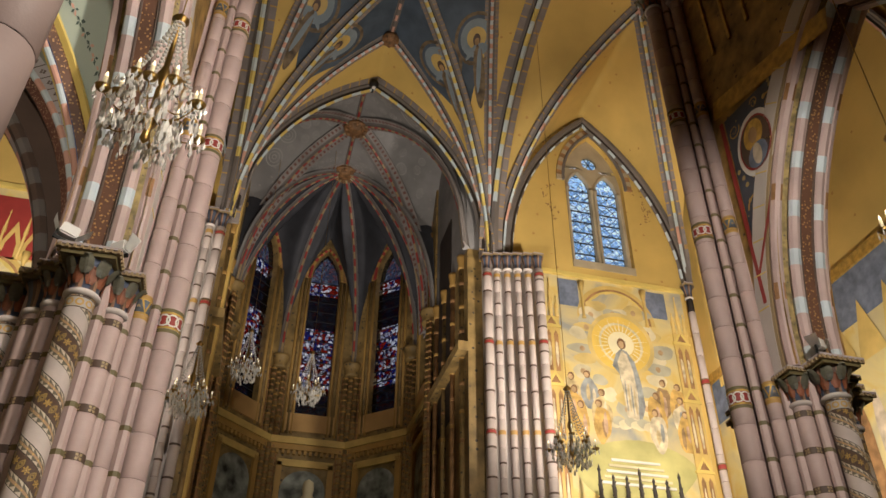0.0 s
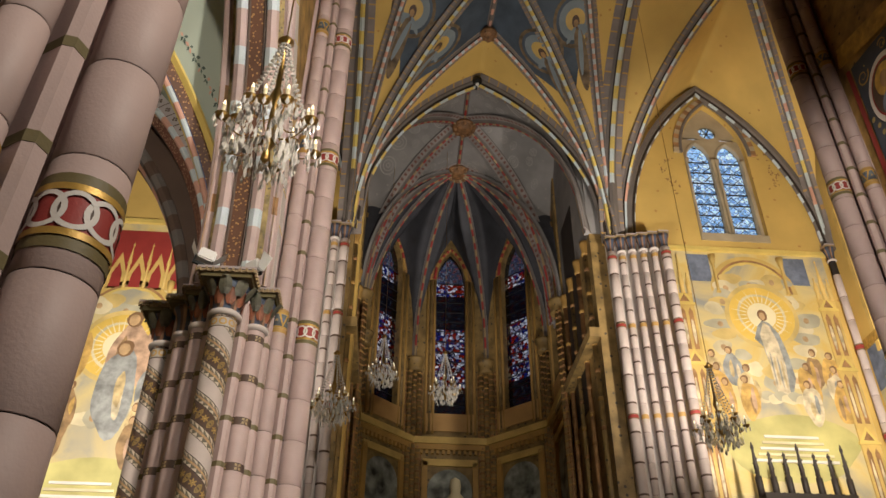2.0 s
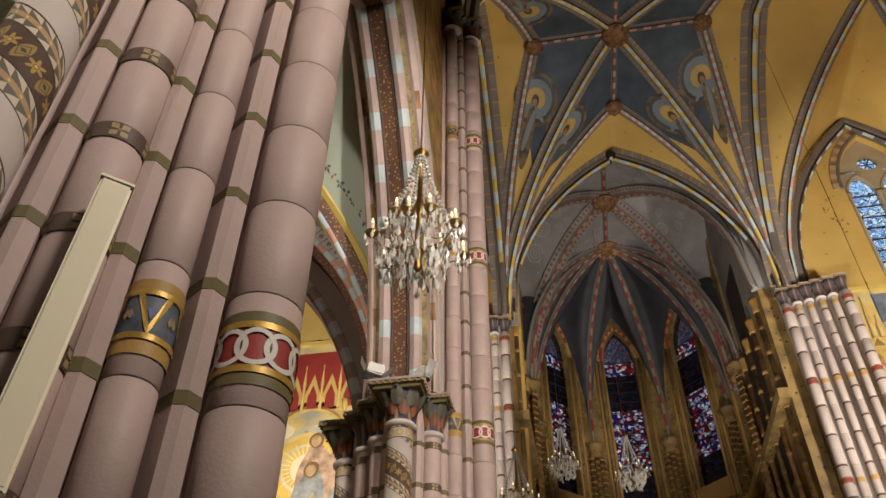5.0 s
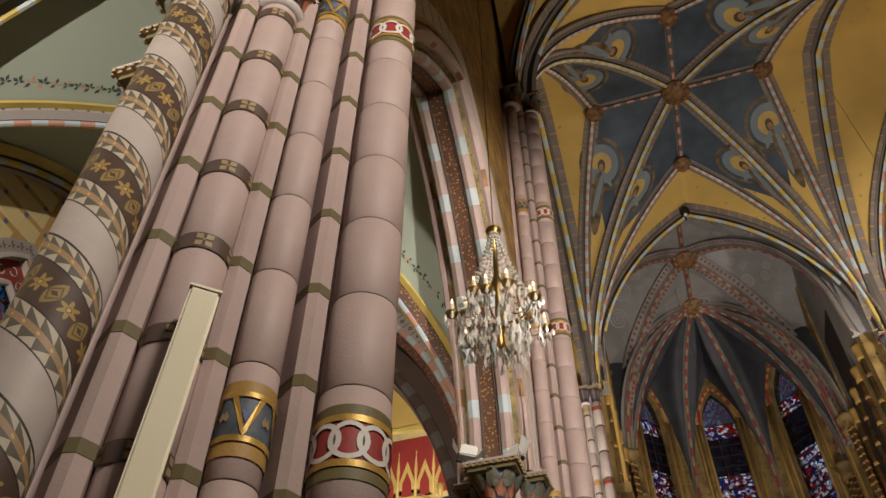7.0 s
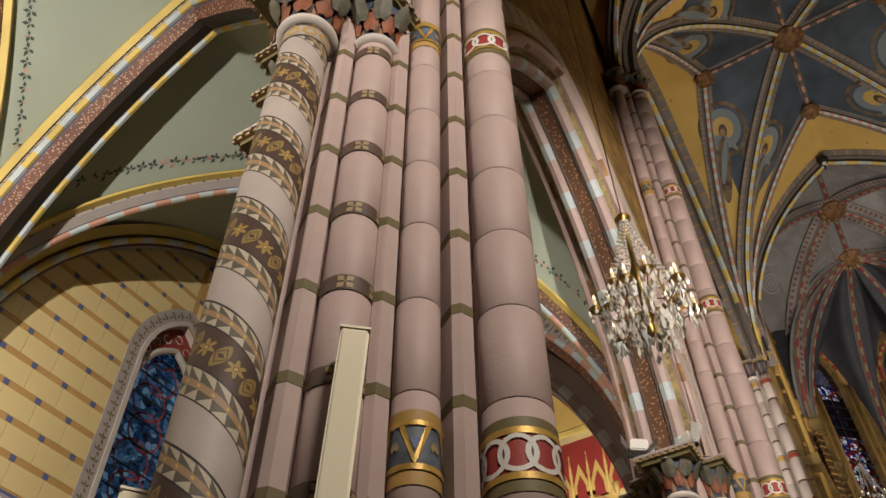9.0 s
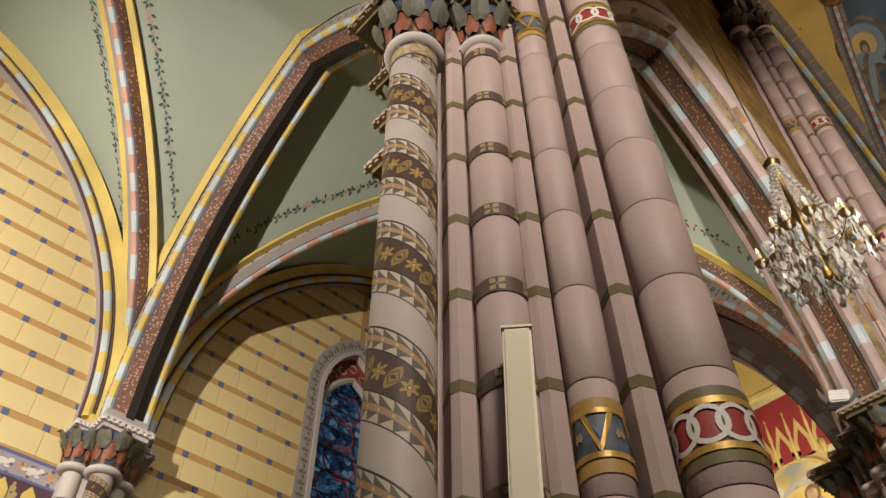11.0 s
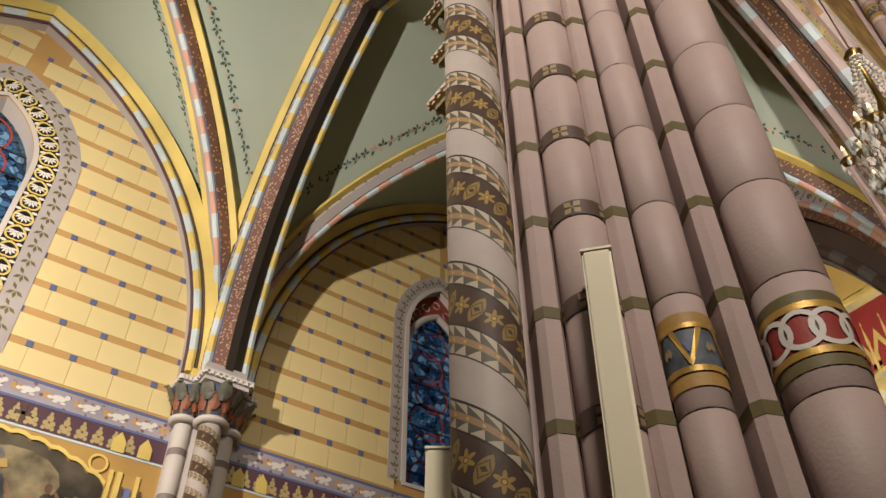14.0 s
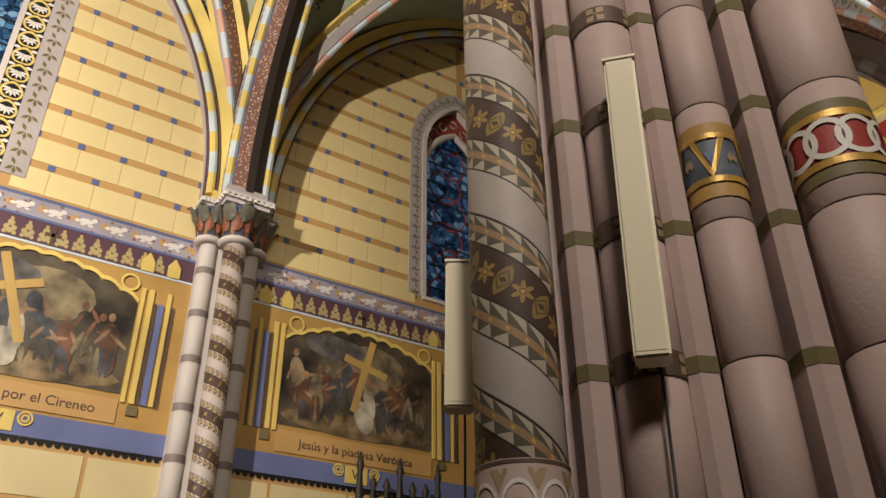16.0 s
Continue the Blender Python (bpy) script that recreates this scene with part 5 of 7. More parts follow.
HALO = material("golden_halo_paint", (0.55, 0.38, 0.12), 0.6)
RAYS = material("grey_blue_ray_paint", (0.20, 0.25, 0.29), 0.7)
DULL = material("brown_gown_paint", (0.17, 0.12, 0.07), 0.7, vary=0.4, scale=14)
for a in CORN:
    for q in ((0.40, 0.50), (0.62, 0.31)):
        u, v = a[0] * q[0], a[1] * q[1]
        rot = math.atan2(a[1] * 0.95 - v, a[0] * 0.95 - u)
        f = empty("painted_angel", "painted winged shape with golden halo on the vault", "painting", kind="structure")
        du, dv = math.cos(rot), math.sin(rot)
        bm = bmesh.new()
        patch(bm, cv, u, v, 0.125, 0.105, 0, 0, drop=0.028)
        part("rays", bm, RAYS, f)
        bm = bmesh.new()
        patch(bm, cv, u, v, 0.17, 0.145, 0, 0, 0.86)
        part("scroll_ring", bm, DULL, f)
        bm = bmesh.new()
        patch(bm, cv, u, v, 0.075, 0.06, 0, 0, drop=0.035)
        part("halo", bm, HALO, f)
        bm = bmesh.new()
        patch(bm, cv, u + du * 0.012, v + dv * 0.012, 0.036, 0.028, rot, 0, drop=0.045)
        patch(bm, cv, u + du * 0.02, v + dv * 0.02, 0.02, 0.018, rot, 1, drop=0.05)
        part("head_shape", bm, [BROWN, SKIN], f)
        bm = bmesh.new()
        patch(bm, cv, u + du * 0.20, v + dv * 0.20, 0.17, 0.042, rot, 0, drop=0.04)
        patch(bm, cv, u + du * 0.17, v + dv * 0.17, 0.12, 0.018, rot + 0.15, 1, drop=0.045)
        part("gown_shape", bm, [DULL, RAYS], f)
        bm = bmesh.new()
        for sg in (-1, 1):
            patch(bm, cv, u + du * 0.065 - dv * 0.05 * sg, v + dv * 0.065 + du * 0.05 * sg, 0.05, 0.016, rot + sg * 1.0, 0, drop=0.05)
        part("wing_shape", bm, [RAYS], f)

# nave vault over the bay before the crossing
t = empty("nave_vault", "yellow plaster nave vault with banded ribs", "vault", kind="structure")
nv = Vault([(-1.5, 2.4, 15.7), (7.05, 2.4, 15.7), (7.05, 9.35, 15.7), (-1.5, 9.35, 15.7)], TOPC, 1.7, 1.9)
part("web", nv.web(40, lambda u, v: 1 if max(abs(u), abs(v)) < 0.45 else 0), [WEB, WEBBLUE], t)
for a in CORN:
    rib("rib", nv.line(a, (0, 0), 36), t, 0.8, [1, 2, 3, 2])
boss(*nv.at(0, 0), 0.42, t)
t = empty("nave_vault_rear", "plain yellow plaster vault behind the camera", "vault", kind="structure")
part("web", Vault([(-1.5, -13.9, 15.7), (7.05, -13.9, 15.7), (7.05, 2.4, 15.7), (-1.5, 2.4, 15.7)], TOPC, 1.7, 1.4).web(24, lambda u, v: 0), [WEB], t)

# ---- crossing piers towards the choir ----
SLIM = drum_mesh(0.105, 0.80, material("pale_rose_stone", (0.50, 0.42, 0.39), 0.65, vary=0.12, scale=4), 16, 0.006)
SLIMB = bmesh.new()
band_cylinder(SLIMB, 0.115, -0.08, -0.05, 1, 18)
band_cylinder(SLIMB, 0.112, -0.05, 0.05, 0, 18)
band_cylinder(SLIMB, 0.115, 0.05, 0.08, 1, 18)
SLIMBAND = mesh_of("painted_band", SLIMB, [RED, OLIVE])
SLIMB = bmesh.new()
band_cylinder(SLIMB, 0.112, -0.06, 0.06, 0, 18)
SLIMPLAIN = mesh_of("painted_band", SLIMB, [OCHRE])
SLIMB = bmesh.new()
band_cylinder(SLIMB, 0.108, -0.028, 0.028, 0, 18)
SLIMJOINT = mesh_of("joint_band", SLIMB, [BROWN])
SLIMCAP = capital_meshes(0.11, 0.62, 0.155)


def crossing_pier(x0, x1, y0, y1, name):
    t = empty("crossing_pier", "cluster of slim pale shafts with red bands and gilded capitals", "pier", "crossing piers")
    n = 6
    for k in range(n):
        x, y = x0 + (x1 - x0) * k / (n - 1), y0 + (y1 - y0) * k / (n - 1)
        big = k in (0, n - 1)
        part("shaft_core", revolve(bmesh.new(), x, y, [(0.082, 0), (0.082, 15.4)], 14), JOINT, t)
        for j in range(19):
            piece("drum", SLIM, t, (x, y - (0.05 if big else 0), 0.1 + 0.806 * j)).scale = (1.25, 1.25, 1) if big else (0.9, 0.9, 1)
        for j in range(1, 19):
            piece("joint_band", SLIMJOINT, t, (x, y - (0.05 if big else 0), 0.1 + 0.806 * j + (0.4 if k % 2 else 0))).scale = (1.25, 1.25, 1) if big else (0.92, 0.92, 1)
        for z in (5.0, 7.6, 10.2, 12.9, 15.2):
            b = piece("painted_band", SLIMBAND if big else SLIMPLAIN, t, (x, y - (0.05 if big else 0), z))
            b.scale = (1.25, 1.25, 0.9) if big else (0.92, 0.92, 1)
        piece("capital", SLIMCAP[0], t, (x, y, 15.38))
        piece("abacus", SLIMCAP[1], t, (x, y, 15.38))
    part("core", box(bmesh.new(), min(x0, x1) - 0.05, max(y0, y1), 0, max(x0, x1) + 0.05, max(y0, y1) + 0.5, 16), STONE2, t)
    return t


crossing_pier(6.25, 7.75, 19.35, 18.95, "right")
crossing_pier(-1.62, -3.1, 19.35, 18.95, "left")


# ---- transept arms ----
def transept(xi, xo, name):
    t = empty("transept_vault", "yellow plaster transept vault with banded ribs", "vault", kind="structure")
    cs = [(xi, 9.5, 15.7), (xo, 9.5, 15.7), (xo, 20.1, 16.6), (xi, 20.1, 16.2)]
    tv = Vault(cs, 23.6, 1.9, 1.4)
    part("web", tv.web(44, lambda u, v: 0), [WEB], t)
    for a in CORN:
        rib("rib", tv.line(a, (0, 0)), t, 0.75, [2, 3, 2, 1], margin=0.12)
    rib("wall_rib", arch((xi + 0.2, 20.02), (xo, 20.02), 16.4, 7.0, 40), t, 1.0, [2, 0])
    w = empty("wall_transept_" + name, "yellow painted transept end wall", "wall", kind="structure")
    return t, w, tv


tr, wr, rv = transept(6.9, 13.6, "right")
tl, wl, lv = transept(-1.6, -10.2, "left")
YW = 20.16
part("plaster", box(bmesh.new(), -10.7, YW, 0, -1.2, YW + 0.5, 25), WEB, wl)
BX, BHW, BS, BSP, BR = 10.62, 1.12, 17.0, 20.4, 2.35
bm = bmesh.new()
box(bm, 6.6, YW, 0, BX - BHW, YW + 0.5, 25)
box(bm, BX + BHW, YW, 0, 14.2, YW + 0.5, 25)
box(bm, BX - BHW, YW, 0, BX + BHW, YW + 0.5, BS)
top = arch((BX - BHW, YW), (BX + BHW, YW), BSP, BR, 24)
for i in range(len(top) - 1):
    a, b = top[i], top[i + 1]
    for yy in (YW, YW + 0.5):
        bm.faces.new([bm.verts.new(q) for q in ((a[0], yy, a[2]), (b[0], yy, b[2]), (b[0], yy, 25), (a[0], yy, 25))])
    bm.faces.new([bm.verts.new(q) for q in ((a[0], YW, a[2]), (b[0], YW, b[2]), (b[0], YW + 0.5, b[2]), (a[0], YW + 0.5, a[2]))])
part("plaster", bm, WEB, wr)
# paired window with a small rose
t = empty("window_3", "paired lancet window with small rose and leaded glass", "window", kind="structure")
LH = 0.40
LCX = (BX - 0.53, BX + 0.53)
TRAC = material("tracery_stone", (0.40, 0.33, 0.22), 0.7)
bm = bmesh.new()
for c in LCX:
    la = arch((c - LH, YW), (c + LH, YW), 20.3, 0.75, 16)
    for i in range(len(la) - 1):
        a, b = la[i], la[i + 1]
        for yy in (YW + 0.2, YW + 0.34):
            bm.faces.new([bm.verts.new(q) for q in ((a[0], yy, a[2]), (b[0], yy, b[2]), (b[0], yy, 21.25), (a[0], yy, 21.25))])
        bm.faces.new([bm.verts.new(q) for q in ((a[0], YW + 0.2, a[2]), (b[0], YW + 0.2, b[2]), (b[0], YW + 0.34, b[2]), (a[0], YW + 0.34, a[2]))])
for x0, x1 in ((BX - BHW - 0.05, LCX[0] - LH), (LCX[0] + LH, LCX[1] - LH), (LCX[1] + LH, BX + BHW + 0.05)):
    box(bm, x0, YW + 0.2, BS, x1, YW + 0.34, 21.25)
rc = (BX, 21.62)
for k in range(28):
    a0, a1 = 2 * math.pi * k / 28, 2 * math.pi * (k + 1) / 28
    for yy in (YW + 0.197, YW + 0.337):
        bm.faces.new([bm.verts.new((rc[0] + r * math.cos(a), yy, rc[1] + (r if r < 0.5 else r * 1.0) * math.sin(a))) for r, a in ((0.30, a0), (0.30, a1), (1.2 if math.sin(a1) > -0.3 else 0.5, a1), (1.2 if math.sin(a0) > -0.3 else 0.5, a0))])
part("tracery", bm, TRAC, t)
for c in LCX:
    la = [(c - LH, YW + 0.2, BS + 0.02), *[(p[0], YW + 0.2, p[2]) for p in arch((c - LH, YW), (c + LH, YW), 20.3, 0.75, 16)], (c + LH, YW + 0.2, BS + 0.02)]
    moulding("light_roll", t, la[1:-1], roll(0, 0.05, 0.055), [TRAC, OCHRE], lambda i, k: 0)
    for sx in (-1, 1):
        part("colonnette", revolve(bmesh.new(), c + sx * (LH + 0.06), YW + 0.16, [(0.07, BS), (0.05, BS + 0.15), (0.05, 20.05), (0.09, 20.2), (0.10, 20.3)], 12), TRAC, t)
    bm = bmesh.new()
    bm.faces.new([bm.verts.new((p[0], YW + 0.30, p[2])) for p in la])
    g = part("glass", bm, GLASSPALE, t)
    g.visible_shadow = False
    for k in range(1, 8):
        part("saddle_bar", box(bmesh.new(), c - LH, YW + 0.27, BS + 0.46 * k, c + LH, YW + 0.295, BS + 0.46 * k + 0.045), LEAD, t)
    for k in range(-4, 11):
        for sg in (-1, 1):
            bm = bmesh.new()
            x0, x1 = c - LH, c + LH
            z0 = BS + 0.38 * k if sg > 0 else BS + 0.38 * k + 0.8
            z1 = z0 + sg * 0.8
            if min(z0, z1) < BS or max(z0, z1) > 20.6:
                bm.free()
                continue
            bm.faces.new([bm.verts.new(q) for q in ((x0, YW + 0.288, z0), (x1, YW + 0.288, z1), (x1, YW + 0.288, z1 + 0.03), (x0, YW + 0.288, z0 + 0.03))])
            part("lead_came", bm, LEAD, t)
bm = bmesh.new()
bm.faces.new([bm.verts.new((rc[0] + 0.32 * math.cos(2 * math.pi * k / 20), YW + 0.30, rc[1] + 0.32 * math.sin(2 * math.pi * k / 20))) for k in range(20)])
part("rose_glass", bm, GLASSPALE, t).visible_shadow = False
for k in range(3):
    a = math.pi * k / 3
    d = Vector((math.cos(a), 0, math.sin(a)))
    s = Vector((-math.sin(a), 0, math.cos(a))) * 0.022
    bm = bmesh.new()
    o = Vector((rc[0], YW + 0.28, rc[1]))
    bm.faces.new([bm.verts.new(q) for q in (o - d * 0.3 - s, o + d * 0.3 - s, o + d * 0.3 + s, o - d * 0.3 + s)])
    part("rose_spoke", bm, LEAD, t)
part("sky_pane", box(bmesh.new(), BX - 1.6, YW + 0.62, BS - 0.5, BX + 1.6, YW + 0.64, 23.2), SKY, t)
ou = [(p[0], YW - 0.01, p[2]) for p in arch((BX - BHW - 0.1, YW), (BX + BHW + 0.1, YW), BSP, BR + 0.12, 28)]
moulding("outer_arch", t, ou, [(-0.02, 0), (0.06, 0), (0.06, 0.22), (-0.02, 0.22)], [TRAC, ROBEBROWN], lambda i, k: i % 2)
moulding("outer_roll", t, ou, roll(0.05, -0.02, 0.06), [GREY], lambda i, k: 0)
part("sloped_sill", box(bmesh.new(), BX - BHW, YW - 0.04, BS - 0.28, BX + BHW, YW + 0.3, BS), TRAC, t)


# ---- vines painted on the plaster beside the paired window ----
def vine(cx, cz, tall, seed):
    t = empty("painted_vine", "rust brown leafy vine painted on yellow plaster", "painting", kind="structure")
    rnd = random.Random(seed)
    bm = bmesh.new()
    for k in range(int(tall * 16)):
        f = rnd.random()
        x, z = cx + math.sin(f * 6 + seed) * 0.16 + rnd.uniform(-0.22, 0.22) * (1 - 0.5 * f), cz + tall * f
        a, ln = rnd.uniform(0, 6.28), rnd.uniform(0.07, 0.15)
        c, q = math.cos(a), math.sin(a)
        bm.faces.new([bm.verts.new((x + ln * (u * c - v * q), YW - 0.004 - 0.0001 * k, z + ln * (u * q + v * c))) for u, v in ((0, 0), (0.5, -0.28), (1, 0), (0.5, 0.28))])
    part("leaves", bm, material("rust_vine_paint", (0.30, 0.17, 0.06), 0.75), t)["kind"] = "stuff"


for vx, vz, vt in ((BX - 1.75, 18.6, 1.6), (BX + 1.8, 18.9, 1.7), (BX - 1.65, 21.6, 0.9), (BX + 1.75, 21.7, 0.9)):
    vine(vx, vz, vt, int(vz * 7 + vx))


# ---- murals ----
def flat(parent, name, pts, y, mat, X0=0.0, mirror=1):
    bm = bmesh.new()
    bm.faces.new([bm.verts.new((X0 + mirror * x, y, z)) for x, z in pts])
    return part(name, bm, mat, parent)


def disc(cx, cz, rx, rz, n=28):
    return [(cx + rx * math.cos(2 * math.pi * k / n), cz + rz * math.sin(2 * math.pi * k / n)) for k in range(n)]


def body_shape(cx, zb, h, wd, lean=0.0):
    return [(cx - wd, zb), (cx + wd, zb), (cx + wd * 0.9 + lean * 0.3, zb + h * 0.45), (cx + wd * 0.75 + lean, zb + h * 0.75), (cx + wd * 0.3 + lean, zb + h * 0.86), (cx - wd * 0.3 + lean, zb + h * 0.86), (cx - wd * 0.75 + lean, zb + h * 0.75), (cx - wd * 0.9 + lean * 0.3, zb + h * 0.45)]


SUNGOLD = material("sun_gold_paint", (0.70, 0.48, 0.10), 0.6, vary=0.1)
SUNPALE = material("sun_pale_paint", (0.78, 0.70, 0.45), 0.6, vary=0.05)
FIELD = material("field_green_paint", (0.48, 0.44, 0.17), 0.7, vary=0.25, scale=3)
GOLDPAINT = material("gold_wall_paint", (0.60, 0.42, 0.13), 0.6, vary=0.15, scale=6)


def blob(cx, cz, rx, rz, seed, n=26, amount=0.14):
    """An uneven rounded outline, as a brush leaves it."""
    rnd = random.Random(seed)
    p = [rnd.uniform(0, 6.28) for _ in range(3)]
    out = []
    for k in range(n):
        a = 2 * math.pi * k / n
        r = 1 + amount * (math.sin(2 * a + p[0]) + 0.7 * math.sin(3 * a + p[1]) + 0.5 * math.sin(5 * a + p[2])) / 1.6
        out.append((cx + rx * r * math.cos(a), cz + rz * r * math.sin(a)))
    return out


TINTS = [material(n, c, 0.7, vary=0.3, scale=16) for n, c in (("sand_robe_paint", (0.56, 0.43, 0.22)), ("rose_robe_paint", (0.50, 0.33, 0.22)), ("slate_robe_paint", (0.30, 0.31, 0.30)), ("amber_robe_paint", (0.56, 0.35, 0.10)), ("ivory_robe_paint", (0.62, 0.53, 0.36)), ("umber_robe_paint", (0.30, 0.19, 0.09)))]
FLESH = material("warm_flesh_paint", (0.50, 0.33, 0.17), 0.7, vary=0.25, scale=12)
HAIR = material("brown_hair_paint", (0.20, 0.11, 0.05), 0.7)
MIST = [material(n, c, 0.75, vary=0.2, scale=5) for n, c in (("pale_mist_paint", (0.64, 0.56, 0.36)), ("grey_mist_paint", (0.44, 0.41, 0.30)), ("gold_mist_paint", (0.62, 0.46, 0.17)))]


def crowd(t, cx, y, rnd, x0, x1, zb, rows, size, seed):
    """Overlapping painted robes with folds and heads, row before row."""
    lay = 0.0
    for r in range(rows):
        n = int((x1 - x0) / (size * 0.46))
        for k in range(n):
            x = x0 + (x1 - x0) * (k + rnd.uniform(0.2, 0.8)) / n
            z = zb + (rows - 1 - r) * size * 0.42 + rnd.uniform(-0.08, 0.08)
            lay += 0.0006
            m = rnd.randrange(6)
            flat(t, "robed_shape", blob(x, z, size * rnd.uniform(0.20, 0.30), size * rnd.uniform(0.48, 0.60), seed + k + 40 * r), y - lay, TINTS[m], cx)
            for q in range(2):
                flat(t, "robe_fold", blob(x + rnd.uniform(-0.12, 0.12) * size, z - 0.1 * size + 0.15 * size * q, size * 0.055, size * rnd.uniform(0.22, 0.36), seed + 7 * k + q), y - lay - 0.0002 - 0.0001 * q, TINTS[(m + 2 + 2 * q) % 6], cx)
            hx, hz = x + rnd.uniform(-0.06, 0.06), z + size * 0.62
            flat(t, "head_shape", blob(hx, hz, size * 0.105, size * 0.125, k, 14, 0.08), y - lay - 0.0004, HAIR, cx)
            flat(t, "face_shape", blob(hx - 0.02, hz - 0.02, size * 0.07, size * 0.09, k + 3, 12, 0.06), y - lay - 0.0005, FLESH, cx)


def gothic_frame(t, cx, x, zt, lit):
    """A gilt side buttress with sunk lancets, gablets and a crocketed pinnacle."""
    part("frame_pilaster", box(bmesh.new(), cx + x - 0.26, YW - 0.06, 3.5, cx + x + 0.26, YW - 0.011, zt - 1.6), GOLDPAINT, t)
    for z0, z1 in ((zt - 3.5, zt - 2.1), (zt - 5.6, zt - 4.1), (zt - 8.0, zt - 6.3)):
        for dx in (-0.115, 0.115):
            w = [(dx - 0.07, z0), (dx + 0.07, z0), (dx + 0.07, z1 - 0.15), (dx, z1), (dx - 0.07, z1 - 0.15)]
            flat(t, "frame_recess", [(x + a, b) for a, b in w], YW - 0.063, ROBEBROWN, cx)
            flat(t, "frame_shape", blob(x + dx, (z0 + z1) / 2 - 0.1, 0.045, (z1 - z0) * 0.33, int(z0 * 9), 14), YW - 0.0655, lit, cx)
        part("frame_cap", box(bmesh.new(), cx + x - 0.3, YW - 0.09, z1 + 0.10, cx + x + 0.3, YW - 0.012, z1 + 0.18), YELLOW, t)
        flat(t, "gablet", [(x - 0.26, z1 + 0.18), (x + 0.26, z1 + 0.18), (x, z1 + 0.62)], YW - 0.07, YELLOW, cx)
        flat(t, "gablet_field", [(x - 0.15, z1 + 0.21), (x + 0.15, z1 + 0.21), (x, z1 + 0.47)], YW - 0.073, ROBEBROWN, cx)
    for dx, h in ((-0.2, 0.7), (0.0, 1.35), (0.2, 0.7)):
        bm = revolve(bmesh.new(), cx + x + dx, YW - 0.06, [(0.07, zt - 1.62), (0.06, zt - 1.3), (0.08, zt - 1.27), (0.012, zt - 1.62 + h), (0.035, zt - 1.59 + h), (0.004, zt - 1.52 + h)], 8)
        part("pinnacle", bm, GOLDPAINT, t)


def mural(cx, hw, zt, name, red):
    t = empty(name, "large golden mural with radiant standing shape and gilt frame", "mural")
    y = YW - 0.012
    part("panel", box(bmesh.new(), cx - hw, YW - 0.01, 3.5, cx + hw, YW - 0.002, zt), MURAL, t)
    part("top_moulding", box(bmesh.new(), cx - hw - 0.2, YW - 0.12, zt, cx + hw + 0.2, YW, zt + 0.14), YELLOW, t)
    rnd = random.Random(4 + red)
    if red:
        part("red_field", box(bmesh.new(), cx - hw, YW - 0.012, zt - 2.3, cx + hw, YW - 0.004, zt - 0.25), RED, t)
        for k in range(9):
            x = -hw + 0.28 + 0.56 * k
            flat(t, "gilt_gable", [(x - 0.27, zt - 2.3), (x + 0.27, zt - 2.3), (x + 0.24, zt - 1.75), (x, zt - 1.05), (x - 0.24, zt - 1.75)], YW - 0.016, GOLDPAINT, cx)
            flat(t, "gable_field", [(x - 0.16, zt - 2.25), (x + 0.16, zt - 2.25), (x + 0.14, zt - 1.8), (x, zt - 1.42), (x - 0.14, zt - 1.8)], YW - 0.020, RED, cx)
            part("gilt_finial", revolve(bmesh.new(), cx + x + 0.28, YW - 0.03, [(0.05, zt - 2.3), (0.04, zt - 1.5), (0.06, zt - 1.45), (0.01, zt - 0.85), (0.03, zt - 0.8), (0.005, zt - 0.7)], 8), GOLDPAINT, t)
        zt -= 1.9
    else:
        for x0, x1 in ((-hw + 0.62, -hw + 1.32), (hw - 1.32, hw - 0.62)):
            flat(t, "blue_panel", [(x0, zt - 1.1), (x1, zt - 1.1), (x1, zt - 0.1), (x0, zt - 0.1)], y, ROBEBLUE, cx)
    flat(t, "field", blob(0.05, zt - 6.35, 1.9, 0.95, 2, 30, 0.08), y - 0.002, FIELD, cx)
    # cusped gilt arch over the vision
    for r0, r1, mt, o in ((1.34, 1.20, GOLDPAINT, 0.004), (1.20, 1.12, ROBEBROWN, 0.0045), (1.12, 1.0, YELLOW, 0.005)):
        bm = bmesh.new()
        for k in range(36):
            a0, a1 = math.pi * k / 36, math.pi * (k + 1) / 36
            c0, c1 = [0.05 * abs(math.sin(a * 7)) if mt is YELLOW else 0.0 for a in (a0, a1)]
            bm.faces.new([bm.verts.new((cx + 0.05 + r * math.cos(a), y - o, zt - 1.45 + r * math.sin(a))) for r, a in ((r0, a0), (r0, a1), (r1 + c1, a1), (r1 + c0, a0))])
        part("arch_band", bm, mt, t)
    # clouds with small heads round the light
    lay = 0.0055
    for k in range(26):
        a = 2 * math.pi * k / 26 + rnd.uniform(-0.1, 0.1)
        d = rnd.uniform(1.15, 1.65)
        lay += 0.00025
        flat(t, "cloud_shape", blob(0.08 + d * 1.02 * math.cos(a), zt - 2.6 + d * 1.15 * math.sin(a), rnd.uniform(0.22, 0.42), rnd.uniform(0.16, 0.30), k), y - lay, MIST[k % 3], cx)
        if k % 2:
            flat(t, "small_head", blob(0.08 + d * math.cos(a), zt - 2.6 + d * 1.15 * math.sin(a), 0.085, 0.10, k, 12, 0.05), y - lay - 0.0001, FLESH, cx)
    for r, mt, o in ((1.12, MIST[2], 0.0125), (0.98, SUNGOLD, 0.013), (0.74, MIST[0], 0.0135), (0.66, SUNGOLD, 0.014), (0.44, SUNPALE, 0.0145)):
        flat(t, "radiance", blob(0.08, zt - 2.25, r, r, int(r * 50), 40, 0.02), y - o, mt, cx)
